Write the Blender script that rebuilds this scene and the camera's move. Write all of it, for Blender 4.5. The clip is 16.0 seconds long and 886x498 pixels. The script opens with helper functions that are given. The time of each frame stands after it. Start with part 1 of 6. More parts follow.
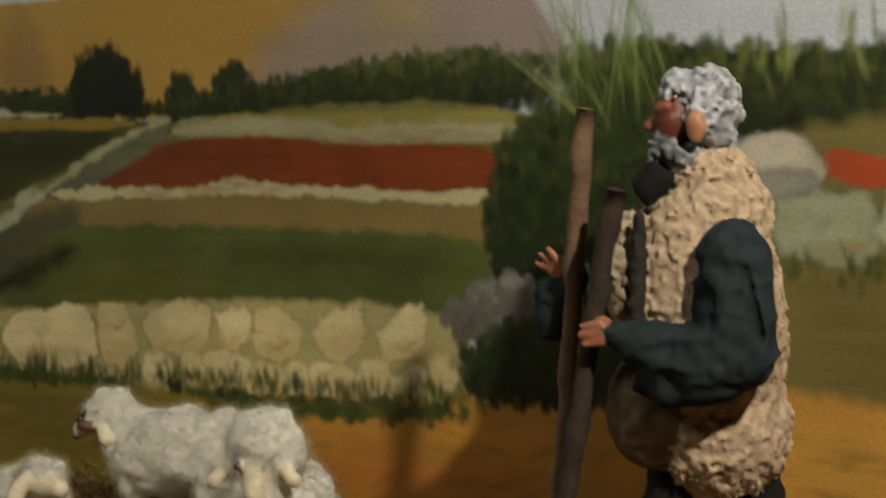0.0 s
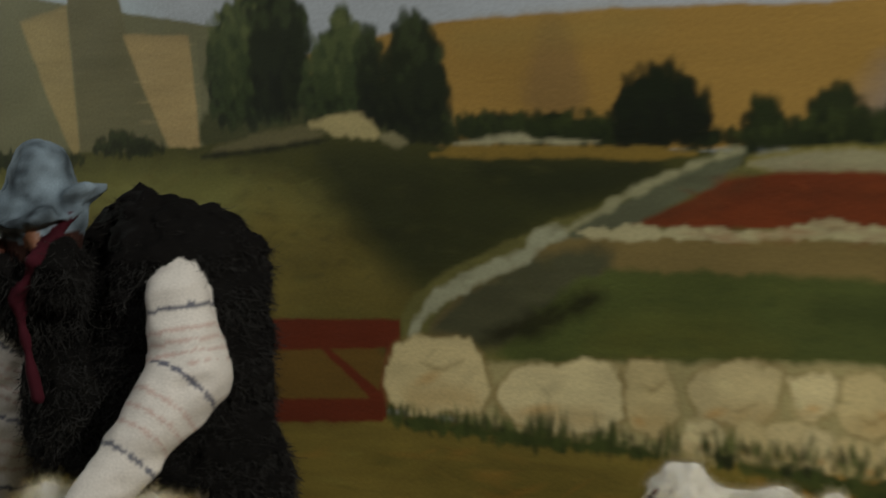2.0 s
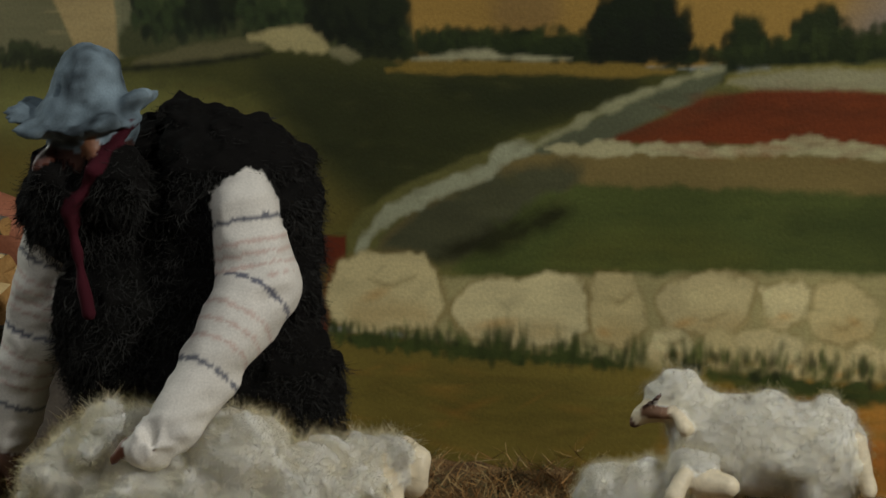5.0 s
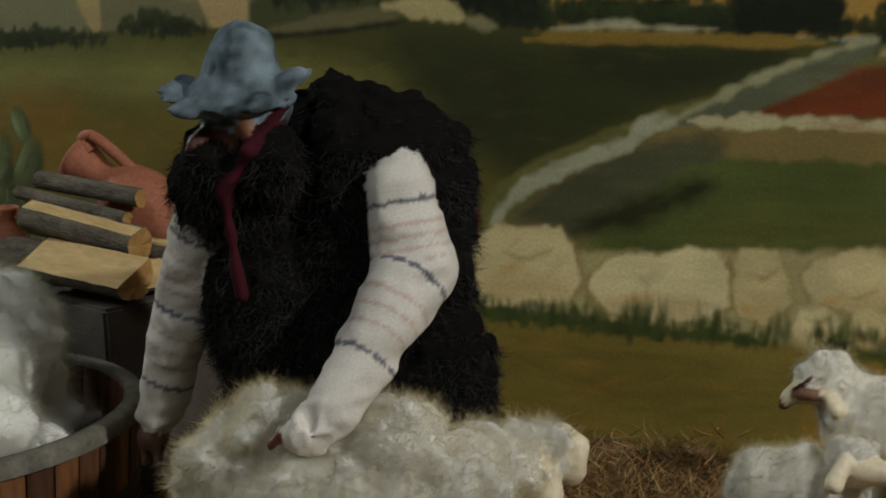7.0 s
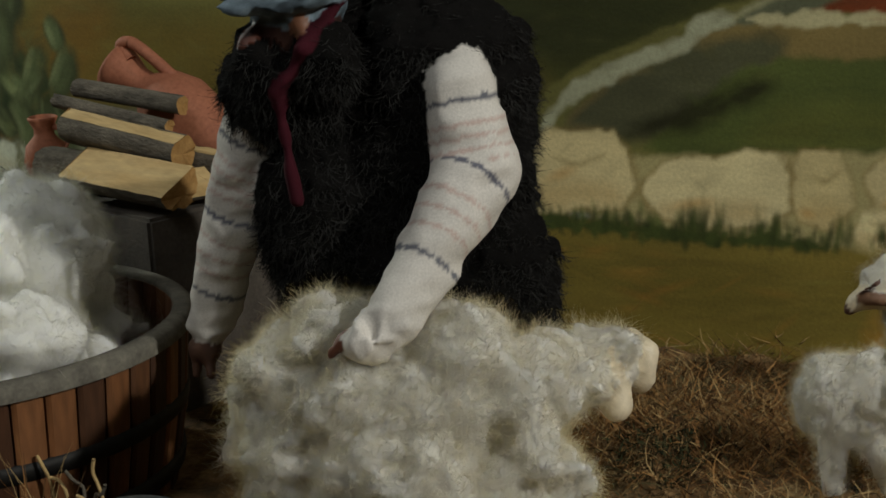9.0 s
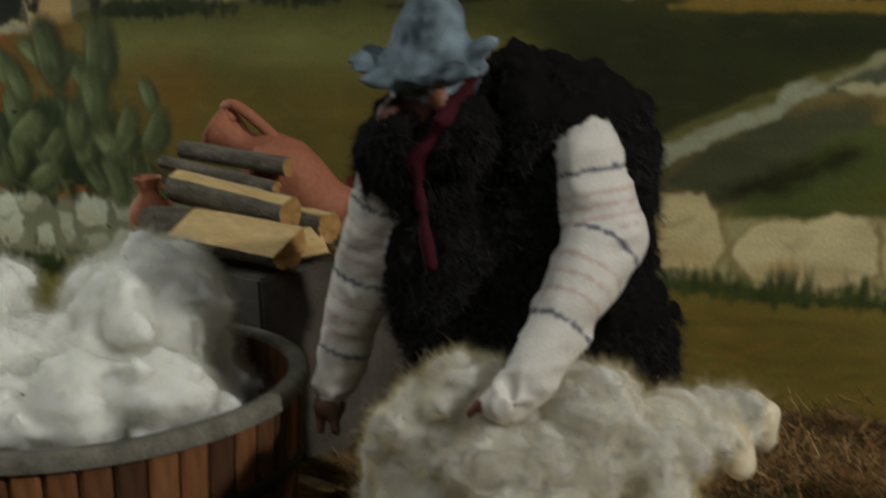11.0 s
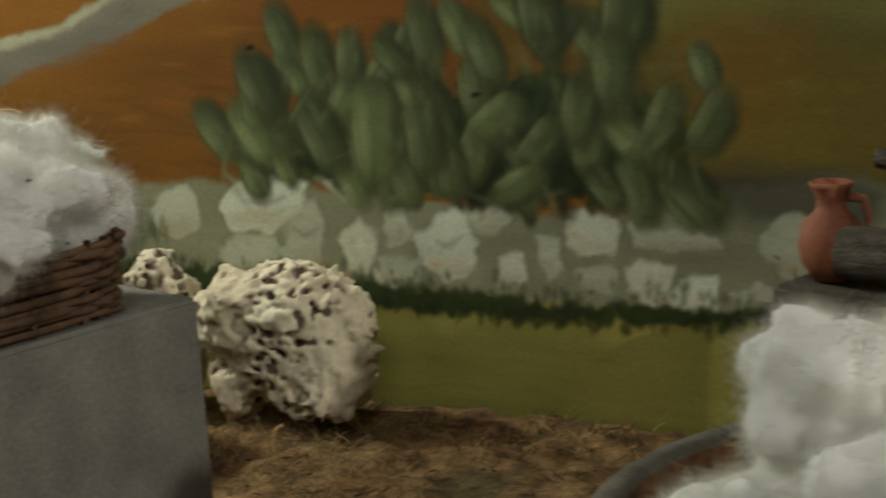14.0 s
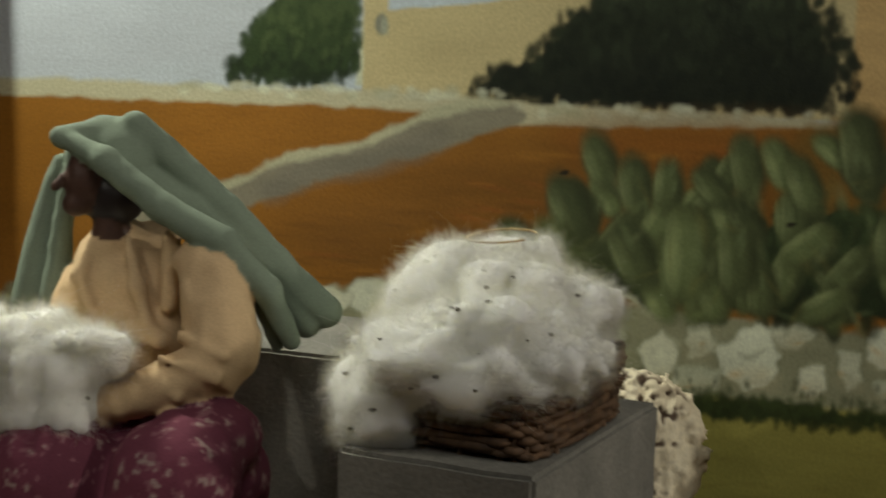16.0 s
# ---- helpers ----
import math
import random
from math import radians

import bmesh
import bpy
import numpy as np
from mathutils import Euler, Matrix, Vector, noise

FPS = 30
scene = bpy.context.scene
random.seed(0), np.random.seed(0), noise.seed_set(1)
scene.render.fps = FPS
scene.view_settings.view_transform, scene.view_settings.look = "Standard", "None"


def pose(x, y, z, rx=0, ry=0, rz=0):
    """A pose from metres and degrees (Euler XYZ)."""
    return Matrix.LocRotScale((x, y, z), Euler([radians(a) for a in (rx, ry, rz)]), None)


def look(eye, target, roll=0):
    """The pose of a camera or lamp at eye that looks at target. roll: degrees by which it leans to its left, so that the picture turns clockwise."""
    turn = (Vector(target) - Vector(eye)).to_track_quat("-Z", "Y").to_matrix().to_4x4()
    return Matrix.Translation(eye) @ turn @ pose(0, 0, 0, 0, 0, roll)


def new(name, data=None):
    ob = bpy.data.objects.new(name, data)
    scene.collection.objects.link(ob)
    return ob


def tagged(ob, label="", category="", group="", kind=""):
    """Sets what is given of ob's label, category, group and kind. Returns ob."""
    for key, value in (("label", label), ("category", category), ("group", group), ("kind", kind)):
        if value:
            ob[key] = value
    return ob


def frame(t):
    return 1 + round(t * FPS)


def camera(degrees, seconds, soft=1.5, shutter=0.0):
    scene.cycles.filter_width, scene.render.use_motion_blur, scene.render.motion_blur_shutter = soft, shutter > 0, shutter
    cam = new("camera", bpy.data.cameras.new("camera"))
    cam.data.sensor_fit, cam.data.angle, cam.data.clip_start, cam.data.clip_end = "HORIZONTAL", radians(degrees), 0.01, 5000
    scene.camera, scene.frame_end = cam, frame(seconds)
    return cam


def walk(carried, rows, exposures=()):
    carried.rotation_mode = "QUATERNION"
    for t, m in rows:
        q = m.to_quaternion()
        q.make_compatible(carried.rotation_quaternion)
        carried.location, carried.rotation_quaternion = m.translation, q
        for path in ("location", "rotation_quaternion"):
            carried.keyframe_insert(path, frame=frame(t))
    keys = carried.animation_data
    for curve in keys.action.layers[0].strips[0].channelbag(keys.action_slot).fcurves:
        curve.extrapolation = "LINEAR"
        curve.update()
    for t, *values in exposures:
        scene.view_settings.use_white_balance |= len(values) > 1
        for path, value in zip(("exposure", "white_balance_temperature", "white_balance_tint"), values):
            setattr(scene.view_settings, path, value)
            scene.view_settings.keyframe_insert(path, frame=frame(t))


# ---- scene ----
cam = camera(29.4, 16.0, soft=1.7, shutter=0.5)
PATH = [
    (0, (0.991, -0.978, 0.375), (-0.038, 0.709, 0.066), -5.4),
    (0.5, (0.954, -1.017, 0.39), (-0.075, 0.675, 0.111), -5.3),
    (1, (0.882, -1.098, 0.388), (-0.159, 0.589, 0.123), -5.2),
    (1.5, (0.782, -1.087, 0.395), (-0.349, 0.542, 0.134), -4.9),
    (2, (0.641, -0.986, 0.376), (-0.527, 0.619, 0.134), -4.2),
    (2.5, (0.494, -0.897, 0.363), (-0.702, 0.681, 0.082), -3.9),
    (3, (0.447, -0.97, 0.362), (-0.507, 0.76, 0.049), -5.7),
    (5.5, (0.444, -1.104, 0.384), (-0.352, 0.698, 0.035), -2.5),
    (6, (0.431, -1.105, 0.387), (-0.4, 0.677, 0.022), -2.3),
    (6.5, (0.419, -1.104, 0.389), (-0.437, 0.664, 0.008), -2.4),
    (7, (0.401, -1.098, 0.394), (-0.482, 0.651, -0.008), -2.8),
    (7.5, (0.392, -1.091, 0.392), (-0.507, 0.645, -0.032), -3.2),
    (8, (0.379, -1.081, 0.387), (-0.522, 0.645, -0.069), -2.9),
    (10.5, (0.358, -1.107, 0.378), (-0.538, 0.607, -0.13), -4.3),
    (11, (0.328, -1.138, 0.4), (-0.582, 0.588, -0.039), -3.2),
    (11.5, (0.284, -1.19, 0.404), (-0.6, 0.563, 0.027), -3.1),
    (12, (0.233, -1.271, 0.394), (-0.542, 0.537, 0.035), -3.7),
    (12.5, (0.111, -1.215, 0.383), (-0.69, 0.586, 0.04), -2.9),
    (13, (-0.051, -1.136, 0.364), (-0.846, 0.661, -0.004), -1.7),
    (13.5, (-0.164, -1.034, 0.356), (-0.987, 0.748, -0.026), -2.3),
    (14, (-0.26, -0.959, 0.337), (-1.103, 0.807, -0.077), -2.8),
    (14.5, (-0.341, -1.006, 0.334), (-1.076, 0.813, -0.055), -3.6),
    (15, (-0.471, -1.073, 0.367), (-1.034, 0.806, -0.02), -2.1),
    (15.5, (-0.597, -1.16, 0.371), (-1.064, 0.754, 0.023), -1.3),
    (16, (-0.672, -1.204, 0.37), (-1.103, 0.726, 0.068), 1.1),
]
# the film's own camera shifts its exposure and white balance a little on the way
TONE = [(0.0, 0.0, 6850, 10), (1.2, 0.0, 6600, 10), (2.5, 0.0, 6080, 9), (12.0, 0.0, 6120, 8), (14.0, -0.03, 6450, 9), (15.2, -0.1, 6550, 10), (16.0, -0.12, 6550, 10)]
walk(cam, [(t, look(eye, target, roll)) for t, eye, target, roll in PATH], TONE)

# ---------------------------------------------------------------- world and lights
world = bpy.data.worlds.new("dim_room")
scene.world = world
world.use_nodes = True
world.node_tree.nodes["Background"].inputs[0].default_value = (0.9, 0.95, 1.0, 1)
world.node_tree.nodes["Background"].inputs[1].default_value = 0.02


def lamp(name, eye, target, watts, size, color, spread=160):
    data = bpy.data.lights.new(name, "AREA")
    data.shape, data.size, data.energy, data.color, data.spread = "DISK", size, watts, color, radians(spread)
    ob = new(name, data)
    ob.matrix_world = look(eye, target)
    return ob


def spot(name, eye, target, watts, degrees, blend, color, size=0.02):
    data = bpy.data.lights.new(name, "SPOT")
    data.energy, data.spot_size, data.spot_blend, data.color, data.shadow_soft_size = watts, radians(degrees), blend, color, size
    ob = new(name, data)
    ob.matrix_world = look(eye, target)
    return ob


spot("spotlight_right", (1.38, -0.65, 0.98), (0.1, -0.22, 0.03), 66.0, 95, 1.0, (1.0, 0.95, 0.84))
spot("spotlight_left", (-1.45, -0.145, 0.72), (-0.75, -0.25, 0.0), 26.0, 105, 1.0, (0.98, 1.0, 0.86))
spot("spotlight_front", (-1.42, -1.05, 0.95), (-1.10, -0.30, 0.16), 7.5, 34, 0.9, (1.0, 0.96, 0.84))
# soft fill for the dark parts, added with no such lamp in sight
lamp("fill_lamp", (-0.25, -1.6, 1.75), (-0.25, -0.2, 0.0), 7.0, 0.9, (1.0, 0.99, 0.93))

# ---------------------------------------------------------------- materials


def lin(r, g, b, gain=1.0):
    """A linear colour from display values."""
    return tuple(min(0.92, gain * ((c / 255) ** 2.2)) for c in (r, g, b))


class Nodes:
    """A small builder for node materials."""

    def __init__(self, name):
        self.mat = bpy.data.materials.new(name)
        self.mat.use_nodes = True
        self.tree = self.mat.node_tree
        self.bsdf = self.tree.nodes["Principled BSDF"]

    def add(self, kind, **inputs):
        n = self.tree.nodes.new(kind)
        for k, v in inputs.items():
            n.inputs[k.replace("_", " ")].default_value = v
        return n

    def link(self, a, b):
        self.tree.links.new(a, b)

    def coords(self, scale=(1, 1, 1)):
        tc = self.add("ShaderNodeTexCoord")
        mp = self.add("ShaderNodeMapping", Scale=scale)
        self.link(tc.outputs["Object"], mp.inputs["Vector"])
        return mp.outputs["Vector"]

    def noise(self, vec, scale, detail=4.0, rough=0.55):
        n = self.add("ShaderNodeTexNoise", Scale=scale, Detail=detail, Roughness=rough)
        self.link(vec, n.inputs["Vector"])
        return n.outputs["Fac"]

    def ramp(self, fac, stops):
        r = self.add("ShaderNodeValToRGB")
        e = r.color_ramp.elements
        while len(e) < len(stops):
            e.new(0.5)
        for el, (p, c) in zip(e, stops):
            el.position, el.color = p, (*c, 1)
        self.link(fac, r.inputs["Fac"])
        return r.outputs["Color"]

    def mix(self, fac, a, b, mode="MIX"):
        m = self.tree.nodes.new("ShaderNodeMix")
        m.data_type, m.blend_type = "RGBA", mode
        for sock, v in ((m.inputs[0], fac), (m.inputs[6], a), (m.inputs[7], b)):
            if isinstance(v, (int, float)):
                sock.default_value = v
            elif isinstance(v, tuple):
                sock.default_value = (*v, 1)
            else:
                self.link(v, sock)
        return m.outputs[2]

    def bump(self, height, strength=0.4, distance=0.001):
        b = self.add("ShaderNodeBump", Strength=strength, Distance=distance)
        self.link(height, b.inputs["Height"])
        self.link(b.outputs["Normal"], self.bsdf.inputs["Normal"])

    def done(self, color=None, rough=0.7, metal=0.0, spec=0.3, sss=0.0):
        if color is not None:
            if isinstance(color, tuple):
                self.bsdf.inputs["Base Color"].default_value = (*color, 1)
            else:
                self.link(color, self.bsdf.inputs["Base Color"])
        self.bsdf.inputs["Roughness"].default_value = rough
        self.bsdf.inputs["Metallic"].default_value = metal
        self.bsdf.inputs["Specular IOR Level"].default_value = spec
        if sss:
            self.bsdf.inputs["Subsurface Weight"].default_value = sss
            self.bsdf.inputs["Subsurface Radius"].default_value = (0.011, 0.011, 0.010)
            self.bsdf.inputs["Subsurface Scale"].default_value = 0.9
        return self.mat


def mottled(name, a, b, scale, rough=0.8, bump=0.3, depth=0.001, fine=6.0, squash=(1, 1, 1), metal=0.0, spec=0.3, sss=0.0):
    """Two colours mixed at two scales, with fine relief."""
    n = Nodes(name)
    v = n.coords(squash)
    big, small = n.noise(v, scale), n.noise(v, scale * fine, 5)
    col = n.mix(n.ramp(big, [(0.3, (0, 0, 0)), (0.7, (1, 1, 1))]), a, b)
    col = n.mix(0.5, col, n.ramp(small, [(0.25, (0.35, 0.35, 0.35)), (0.75, (1, 1, 1))]), "MULTIPLY")
    n.bump(small, bump, depth)
    return n.done(col, rough, metal, spec, sss)


def painted(name, rough=0.75, scale=220.0, bump=0.3, depth=0.0006, spec=0.25, sss=0.0, vary=0.35, attribute="paint"):
    """The colours that a mesh carries, with grain and relief."""
    n = Nodes(name)
    at = n.add("ShaderNodeAttribute")
    at.attribute_name = attribute
    v = n.coords()
    fine = n.noise(v, scale, 5)
    col = n.mix(vary, at.outputs["Color"], n.ramp(fine, [(0.3, (0.45, 0.45, 0.45)), (0.7, (1, 1, 1))]), "MULTIPLY")
    n.bump(fine, bump, depth)
    return n.done(col, rough, 0.0, spec, sss)


def plain_fluff(name, a, b):
    """Soft matt fibre, nearly even in colour."""
    n = Nodes(name)
    v = n.coords()
    col = n.mix(n.ramp(n.noise(v, 55, 4), [(0.3, (0, 0, 0)), (0.7, (1, 1, 1))]), a, b)
    n.bump(n.noise(v, 500, 4), 0.2, 0.0005)
    return n.done(col, 1.0, 0, 0.02, 1.0)


M_mural = painted("mural_paint", 0.55, 380.0, 0.4, 0.0006, 0.35, vary=0.36)
M_cloth = painted("woven_cloth", 0.9, 900.0, 0.35, 0.0006, 0.15)
M_fur = painted("curly_fur", 0.95, 500.0, 0.5, 0.001, 0.06)
M_clay = painted("painted_clay", 0.5, 300.0, 0.25, 0.0006, 0.4)
M_wool = plain_fluff("white_wool", (0.90, 0.85, 0.705), (0.85, 0.79, 0.63))
M_cotton = plain_fluff("white_cotton", (0.87, 0.86, 0.81), (0.84, 0.83, 0.775))
M_concrete = mottled("grey_concrete", (0.285, 0.272, 0.232), (0.185, 0.178, 0.152), 25, 0.95, 0.7, 0.001, 14)
# the firewood block's brown, darkened for the shade it stands in
M_shaded_brownstone = mottled("shaded_brown_stone", (0.105, 0.088, 0.070), (0.060, 0.050, 0.040), 30, 0.95, 0.7, 0.001, 12)
M_rock = painted("pitted_limestone", 0.95, 260.0, 0.6, 0.0012, 0.2)
M_terracotta = mottled("terracotta", (0.42, 0.16, 0.085), (0.36, 0.13, 0.07), 60, 0.7, 0.2, 0.0005, 6)
M_bark = mottled("grey_bark", (0.21, 0.178, 0.132), (0.075, 0.064, 0.048), 110, 0.95, 1.0, 0.002, 5, (0.5, 1, 1))
M_cutwood = mottled("fresh_cut_wood", (0.62, 0.45, 0.21), (0.50, 0.33, 0.13), 60, 0.8, 0.4, 0.0006, 5, (0.25, 1, 1))
M_endgrain = mottled("cut_end_grain", (0.50, 0.29, 0.10), (0.38, 0.20, 0.06), 150, 0.85, 0.4, 0.0005, 5)
M_metal = mottled("dull_zinc", (0.33, 0.34, 0.32), (0.22, 0.23, 0.21), 40, 0.5, 0.15, 0.0004, 8, metal=0.6)
M_iron = mottled("dark_iron", (0.03, 0.028, 0.025), (0.015, 0.014, 0.013), 60, 0.6, 0.3, 0.0005, 6, metal=0.5)
M_cane = mottled("brown_cane", (0.18, 0.10, 0.050), (0.06, 0.035, 0.02), 90, 0.7, 0.4, 0.0006, 5)
M_plaster = mottled("room_plaster", (0.42, 0.40, 0.36), (0.38, 0.36, 0.32), 3, 0.9, 0.2, 0.001, 12)
M_floor = mottled("room_floor", (0.16, 0.12, 0.09), (0.12, 0.09, 0.07), 4, 0.6, 0.2, 0.001, 12)

# ---------------------------------------------------------------- mesh tools


def noise2(shape, period, seed):
    """Smooth random field over a grid; period: cells per lattice step (rows, columns)."""
    r = np.random.RandomState(seed)
    ny, nx = int(shape[0] / period[0]) + 3, int(shape[1] / period[1]) + 3
    g = r.rand(ny, nx) * 2 - 1
    a, b = np.arange(shape[0]) / period[0], np.arange(shape[1]) / period[1]
    i, j = a.astype(int), b.astype(int)
    u, w = a - i, b - j
    u, w = (u * u * (3 - 2 * u))[:, None], (w * w * (3 - 2 * w))[None, :]
    i, j = i[:, None], j[None, :]
    return (g[i, j] * (1 - w) + g[i, j + 1] * w) * (1 - u) + (g[i + 1, j] * (1 - w) + g[i + 1, j + 1] * w) * u


KNOWN = {}
TABLE = np.random.RandomState(5).rand(32, 32, 32) * 2 - 1


def noise3(p, period, seed=0):
    """Smooth random field at points p (..., 3); period in metres, one number or three."""
    key = (id(p), p.shape, str(period), seed)
    if key in KNOWN:
        return KNOWN[key]
    q = p / np.asarray(period) + 17.3 * (seed + 1)
    i = np.floor(q).astype(int)
    f = q - i
    f = f * f * (3 - 2 * f)
    i %= 32
    n = (i + 1) % 32
    flat = TABLE.ravel()
    out = 0.0
    for a in (0, 1):
        for b in (0, 1):
            for c in (0, 1):
                wgt = (f[..., 0] if a else 1 - f[..., 0]) * (f[..., 1] if b else 1 - f[..., 1]) * (f[..., 2] if c else 1 - f[..., 2])
                out = out + wgt * flat[((n if a else i)[..., 0] * 32 + (n if b else i)[..., 1]) * 32 + (n if c else i)[..., 2]]
    if "on" in KNOWN:
        KNOWN[key] = out
    return out


def build_mesh(name, verts, faces, mats, indices=None, paint=None, smooth=True):
    """A mesh from arrays; paint: a colour for each corner point."""
    me = bpy.data.meshes.new(name)
    if isinstance(faces, np.ndarray):
        k = faces.shape[1]
        me.vertices.add(len(verts))
        me.vertices.foreach_set("co", np.asarray(verts, np.float32).ravel())
        me.loops.add(faces.size)
        me.loops.foreach_set("vertex_index", faces.astype(np.int32).ravel())
        me.polygons.add(len(faces))
        me.polygons.foreach_set("loop_start", np.arange(0, faces.size, k, dtype=np.int32))
    else:
        me.from_pydata([tuple(v) for v in verts], [], faces)
    for m in mats:
        me.materials.append(m)
    if indices is not None:
        me.polygons.foreach_set("material_index", np.asarray(indices, np.int32))
    me.polygons.foreach_set("use_smooth", np.full(len(me.polygons), smooth))
    if paint is not None:
        layer = me.color_attributes.new("paint", "FLOAT_COLOR", "POINT")
        layer.data.foreach_set("color", np.column_stack([paint, np.ones(len(paint))]).astype(np.float32).ravel())
    me.update(calc_edges=True)
    me.validate()
    return me


def from_bm(name, bm, mat, smooth=False):
    me = bpy.data.meshes.new(name)
    bm.normal_update()
    bm.to_mesh(me)
    bm.free()
    for m in (mat if isinstance(mat, (list, tuple)) else [mat]):
        me.materials.append(m)
    me.polygons.foreach_set("use_smooth", np.full(len(me.polygons), smooth))
    return me


def part(name, data, parent, label=""):
    ob = new(name, data)
    ob.parent = parent
    return tagged(ob, label)


def box_bm(x0, x1, y0, y1, z0, z1, bevel=0.0, seg=2):
    bm = bmesh.new()
    bmesh.ops.create_cube(bm, size=1)
    for v in bm.verts:
        v.co = Vector(((x0 + x1) / 2 + v.co.x * (x1 - x0), (y0 + y1) / 2 + v.co.y * (y1 - y0), (z0 + z1) / 2 + v.co.z * (z1 - z0)))
    if bevel:
        bmesh.ops.bevel(bm, geom=bm.edges[:], offset=bevel, segments=seg, affect="EDGES")
    return bm


def tube_arrays(points, radii, sides=10, wobble=0.0, seed=0):
    """A closed tube along points: corner points and quads (end caps are fans of the last ring)."""
    pts = [Vector(p) for p in points]
    r = np.random.RandomState(seed)
    verts, faces = [], []
    up = Vector((0, 0, 1))
    for k, p in enumerate(pts):
        d = (pts[min(k + 1, len(pts) - 1)] - pts[max(k - 1, 0)]).normalized()
        a = d.cross(up if abs(d.z) < 0.95 else Vector((1, 0, 0))).normalized()
        b = d.cross(a)
        for s in range(sides):
            t = 2 * math.pi * s / sides
            q = radii[k] * (1 + wobble * (r.rand() * 2 - 1))
            verts.append(p + (a * math.cos(t) + b * math.sin(t)) * q)
    for k in range(len(pts) - 1):
        for s in range(sides):
            faces.append((k * sides + s, k * sides + (s + 1) % sides, (k + 1) * sides + (s + 1) % sides, (k + 1) * sides + s))
    faces.append(tuple(range(sides)))
    faces.append(tuple(reversed(range((len(pts) - 1) * sides, len(pts) * sides))))
    return verts, faces


def curve_points(points, steps=6):
    """A smooth way through points."""
    p = [Vector(q) for q in points]
    p = [p[0] * 2 - p[1], *p, p[-1] * 2 - p[-2]]
    out = []
    for k in range(1, len(p) - 2):
        for i in range(steps):
            t = i / steps
            out.append(0.5 * (2 * p[k] + (p[k + 1] - p[k - 1]) * t + (2 * p[k - 1] - 5 * p[k] + 4 * p[k + 1] - p[k + 2]) * t * t + (3 * p[k] - p[k - 1] - 3 * p[k + 1] + p[k + 2]) * t ** 3))
    return out + [p[-2]]


def lathe_arrays(profile, sides=40):
    verts, faces = [], []
    for r, z in profile:
        for s in range(sides):
            t = 2 * math.pi * s / sides
            verts.append((r * math.cos(t), r * math.sin(t), z))
    for k in range(len(profile) - 1):
        for s in range(sides):
            faces.append((k * sides + s, k * sides + (s + 1) % sides, (k + 1) * sides + (s + 1) % sides, (k + 1) * sides + s))
    return verts, faces


# soft solids: a list of rounded cones and ellipsoids blended into one skin


def cone(a, b, ra, rb, mat=0, color=(0.5, 0.5, 0.5), **kw):
    return dict(kind="cone", a=np.array(a, float), b=np.array(b, float), ra=ra, rb=rb, mat=mat, color=color, **kw)


def egg(c, r, mat=0, color=(0.5, 0.5, 0.5), turn=(0, 0, 0), **kw):
    return dict(kind="egg", c=np.array(c, float), r=np.array(r, float), mat=mat, color=color, turn=np.array(Euler([radians(t) for t in turn]).to_matrix()), **kw)


def distance(s, p):
    """Signed distance (about) to one solid, and the way along it (0 to 1)."""
    if s["kind"] == "cone":
        ab = s["b"] - s["a"]
        t = np.clip(((p - s["a"]) @ ab) / (ab @ ab), 0, 1)
        d = np.linalg.norm(p - s["a"] - t[..., None] * ab, axis=-1) - (s["ra"] + (s["rb"] - s["ra"]) * t)
        return d, t
    q = ((p - s["c"]) @ s["turn"]) / s["r"]
    k = np.linalg.norm(q, axis=-1)
    return (k - 1) * s["r"].min() * np.clip(1 + 0.35 * (s["r"].max() / s["r"].min() - 1) * 0.5, 1, 1.6), q[..., 2]


def field(solids, p, blend, relief):
    KNOWN.clear()
    KNOWN["on"] = True
    best, near, way = None, None, None
    total = None
    for k, s in enumerate(solids):
        if s.get("cut"):
            continue
        d, t = distance(s, p)
        if relief:
            d = d + relief(s, p, t)
        if total is None:
            total, best, near, way = d.copy(), d.copy(), np.full(d.shape, k), t.copy()
        else:
            bl = s.get("blend", blend)
            h = np.clip(0.5 + 0.5 * (total - d) / bl, 0, 1)
            total = total * (1 - h) + d * h - bl * h * (1 - h)
            m = d < best
            best[m], near[m], way[m] = d[m], k, t[m]
    for s in solids:
        if s.get("cut"):
            d, _ = distance(s, p)
            total = np.maximum(total, -d)
    KNOWN.clear()
    return total, near, way


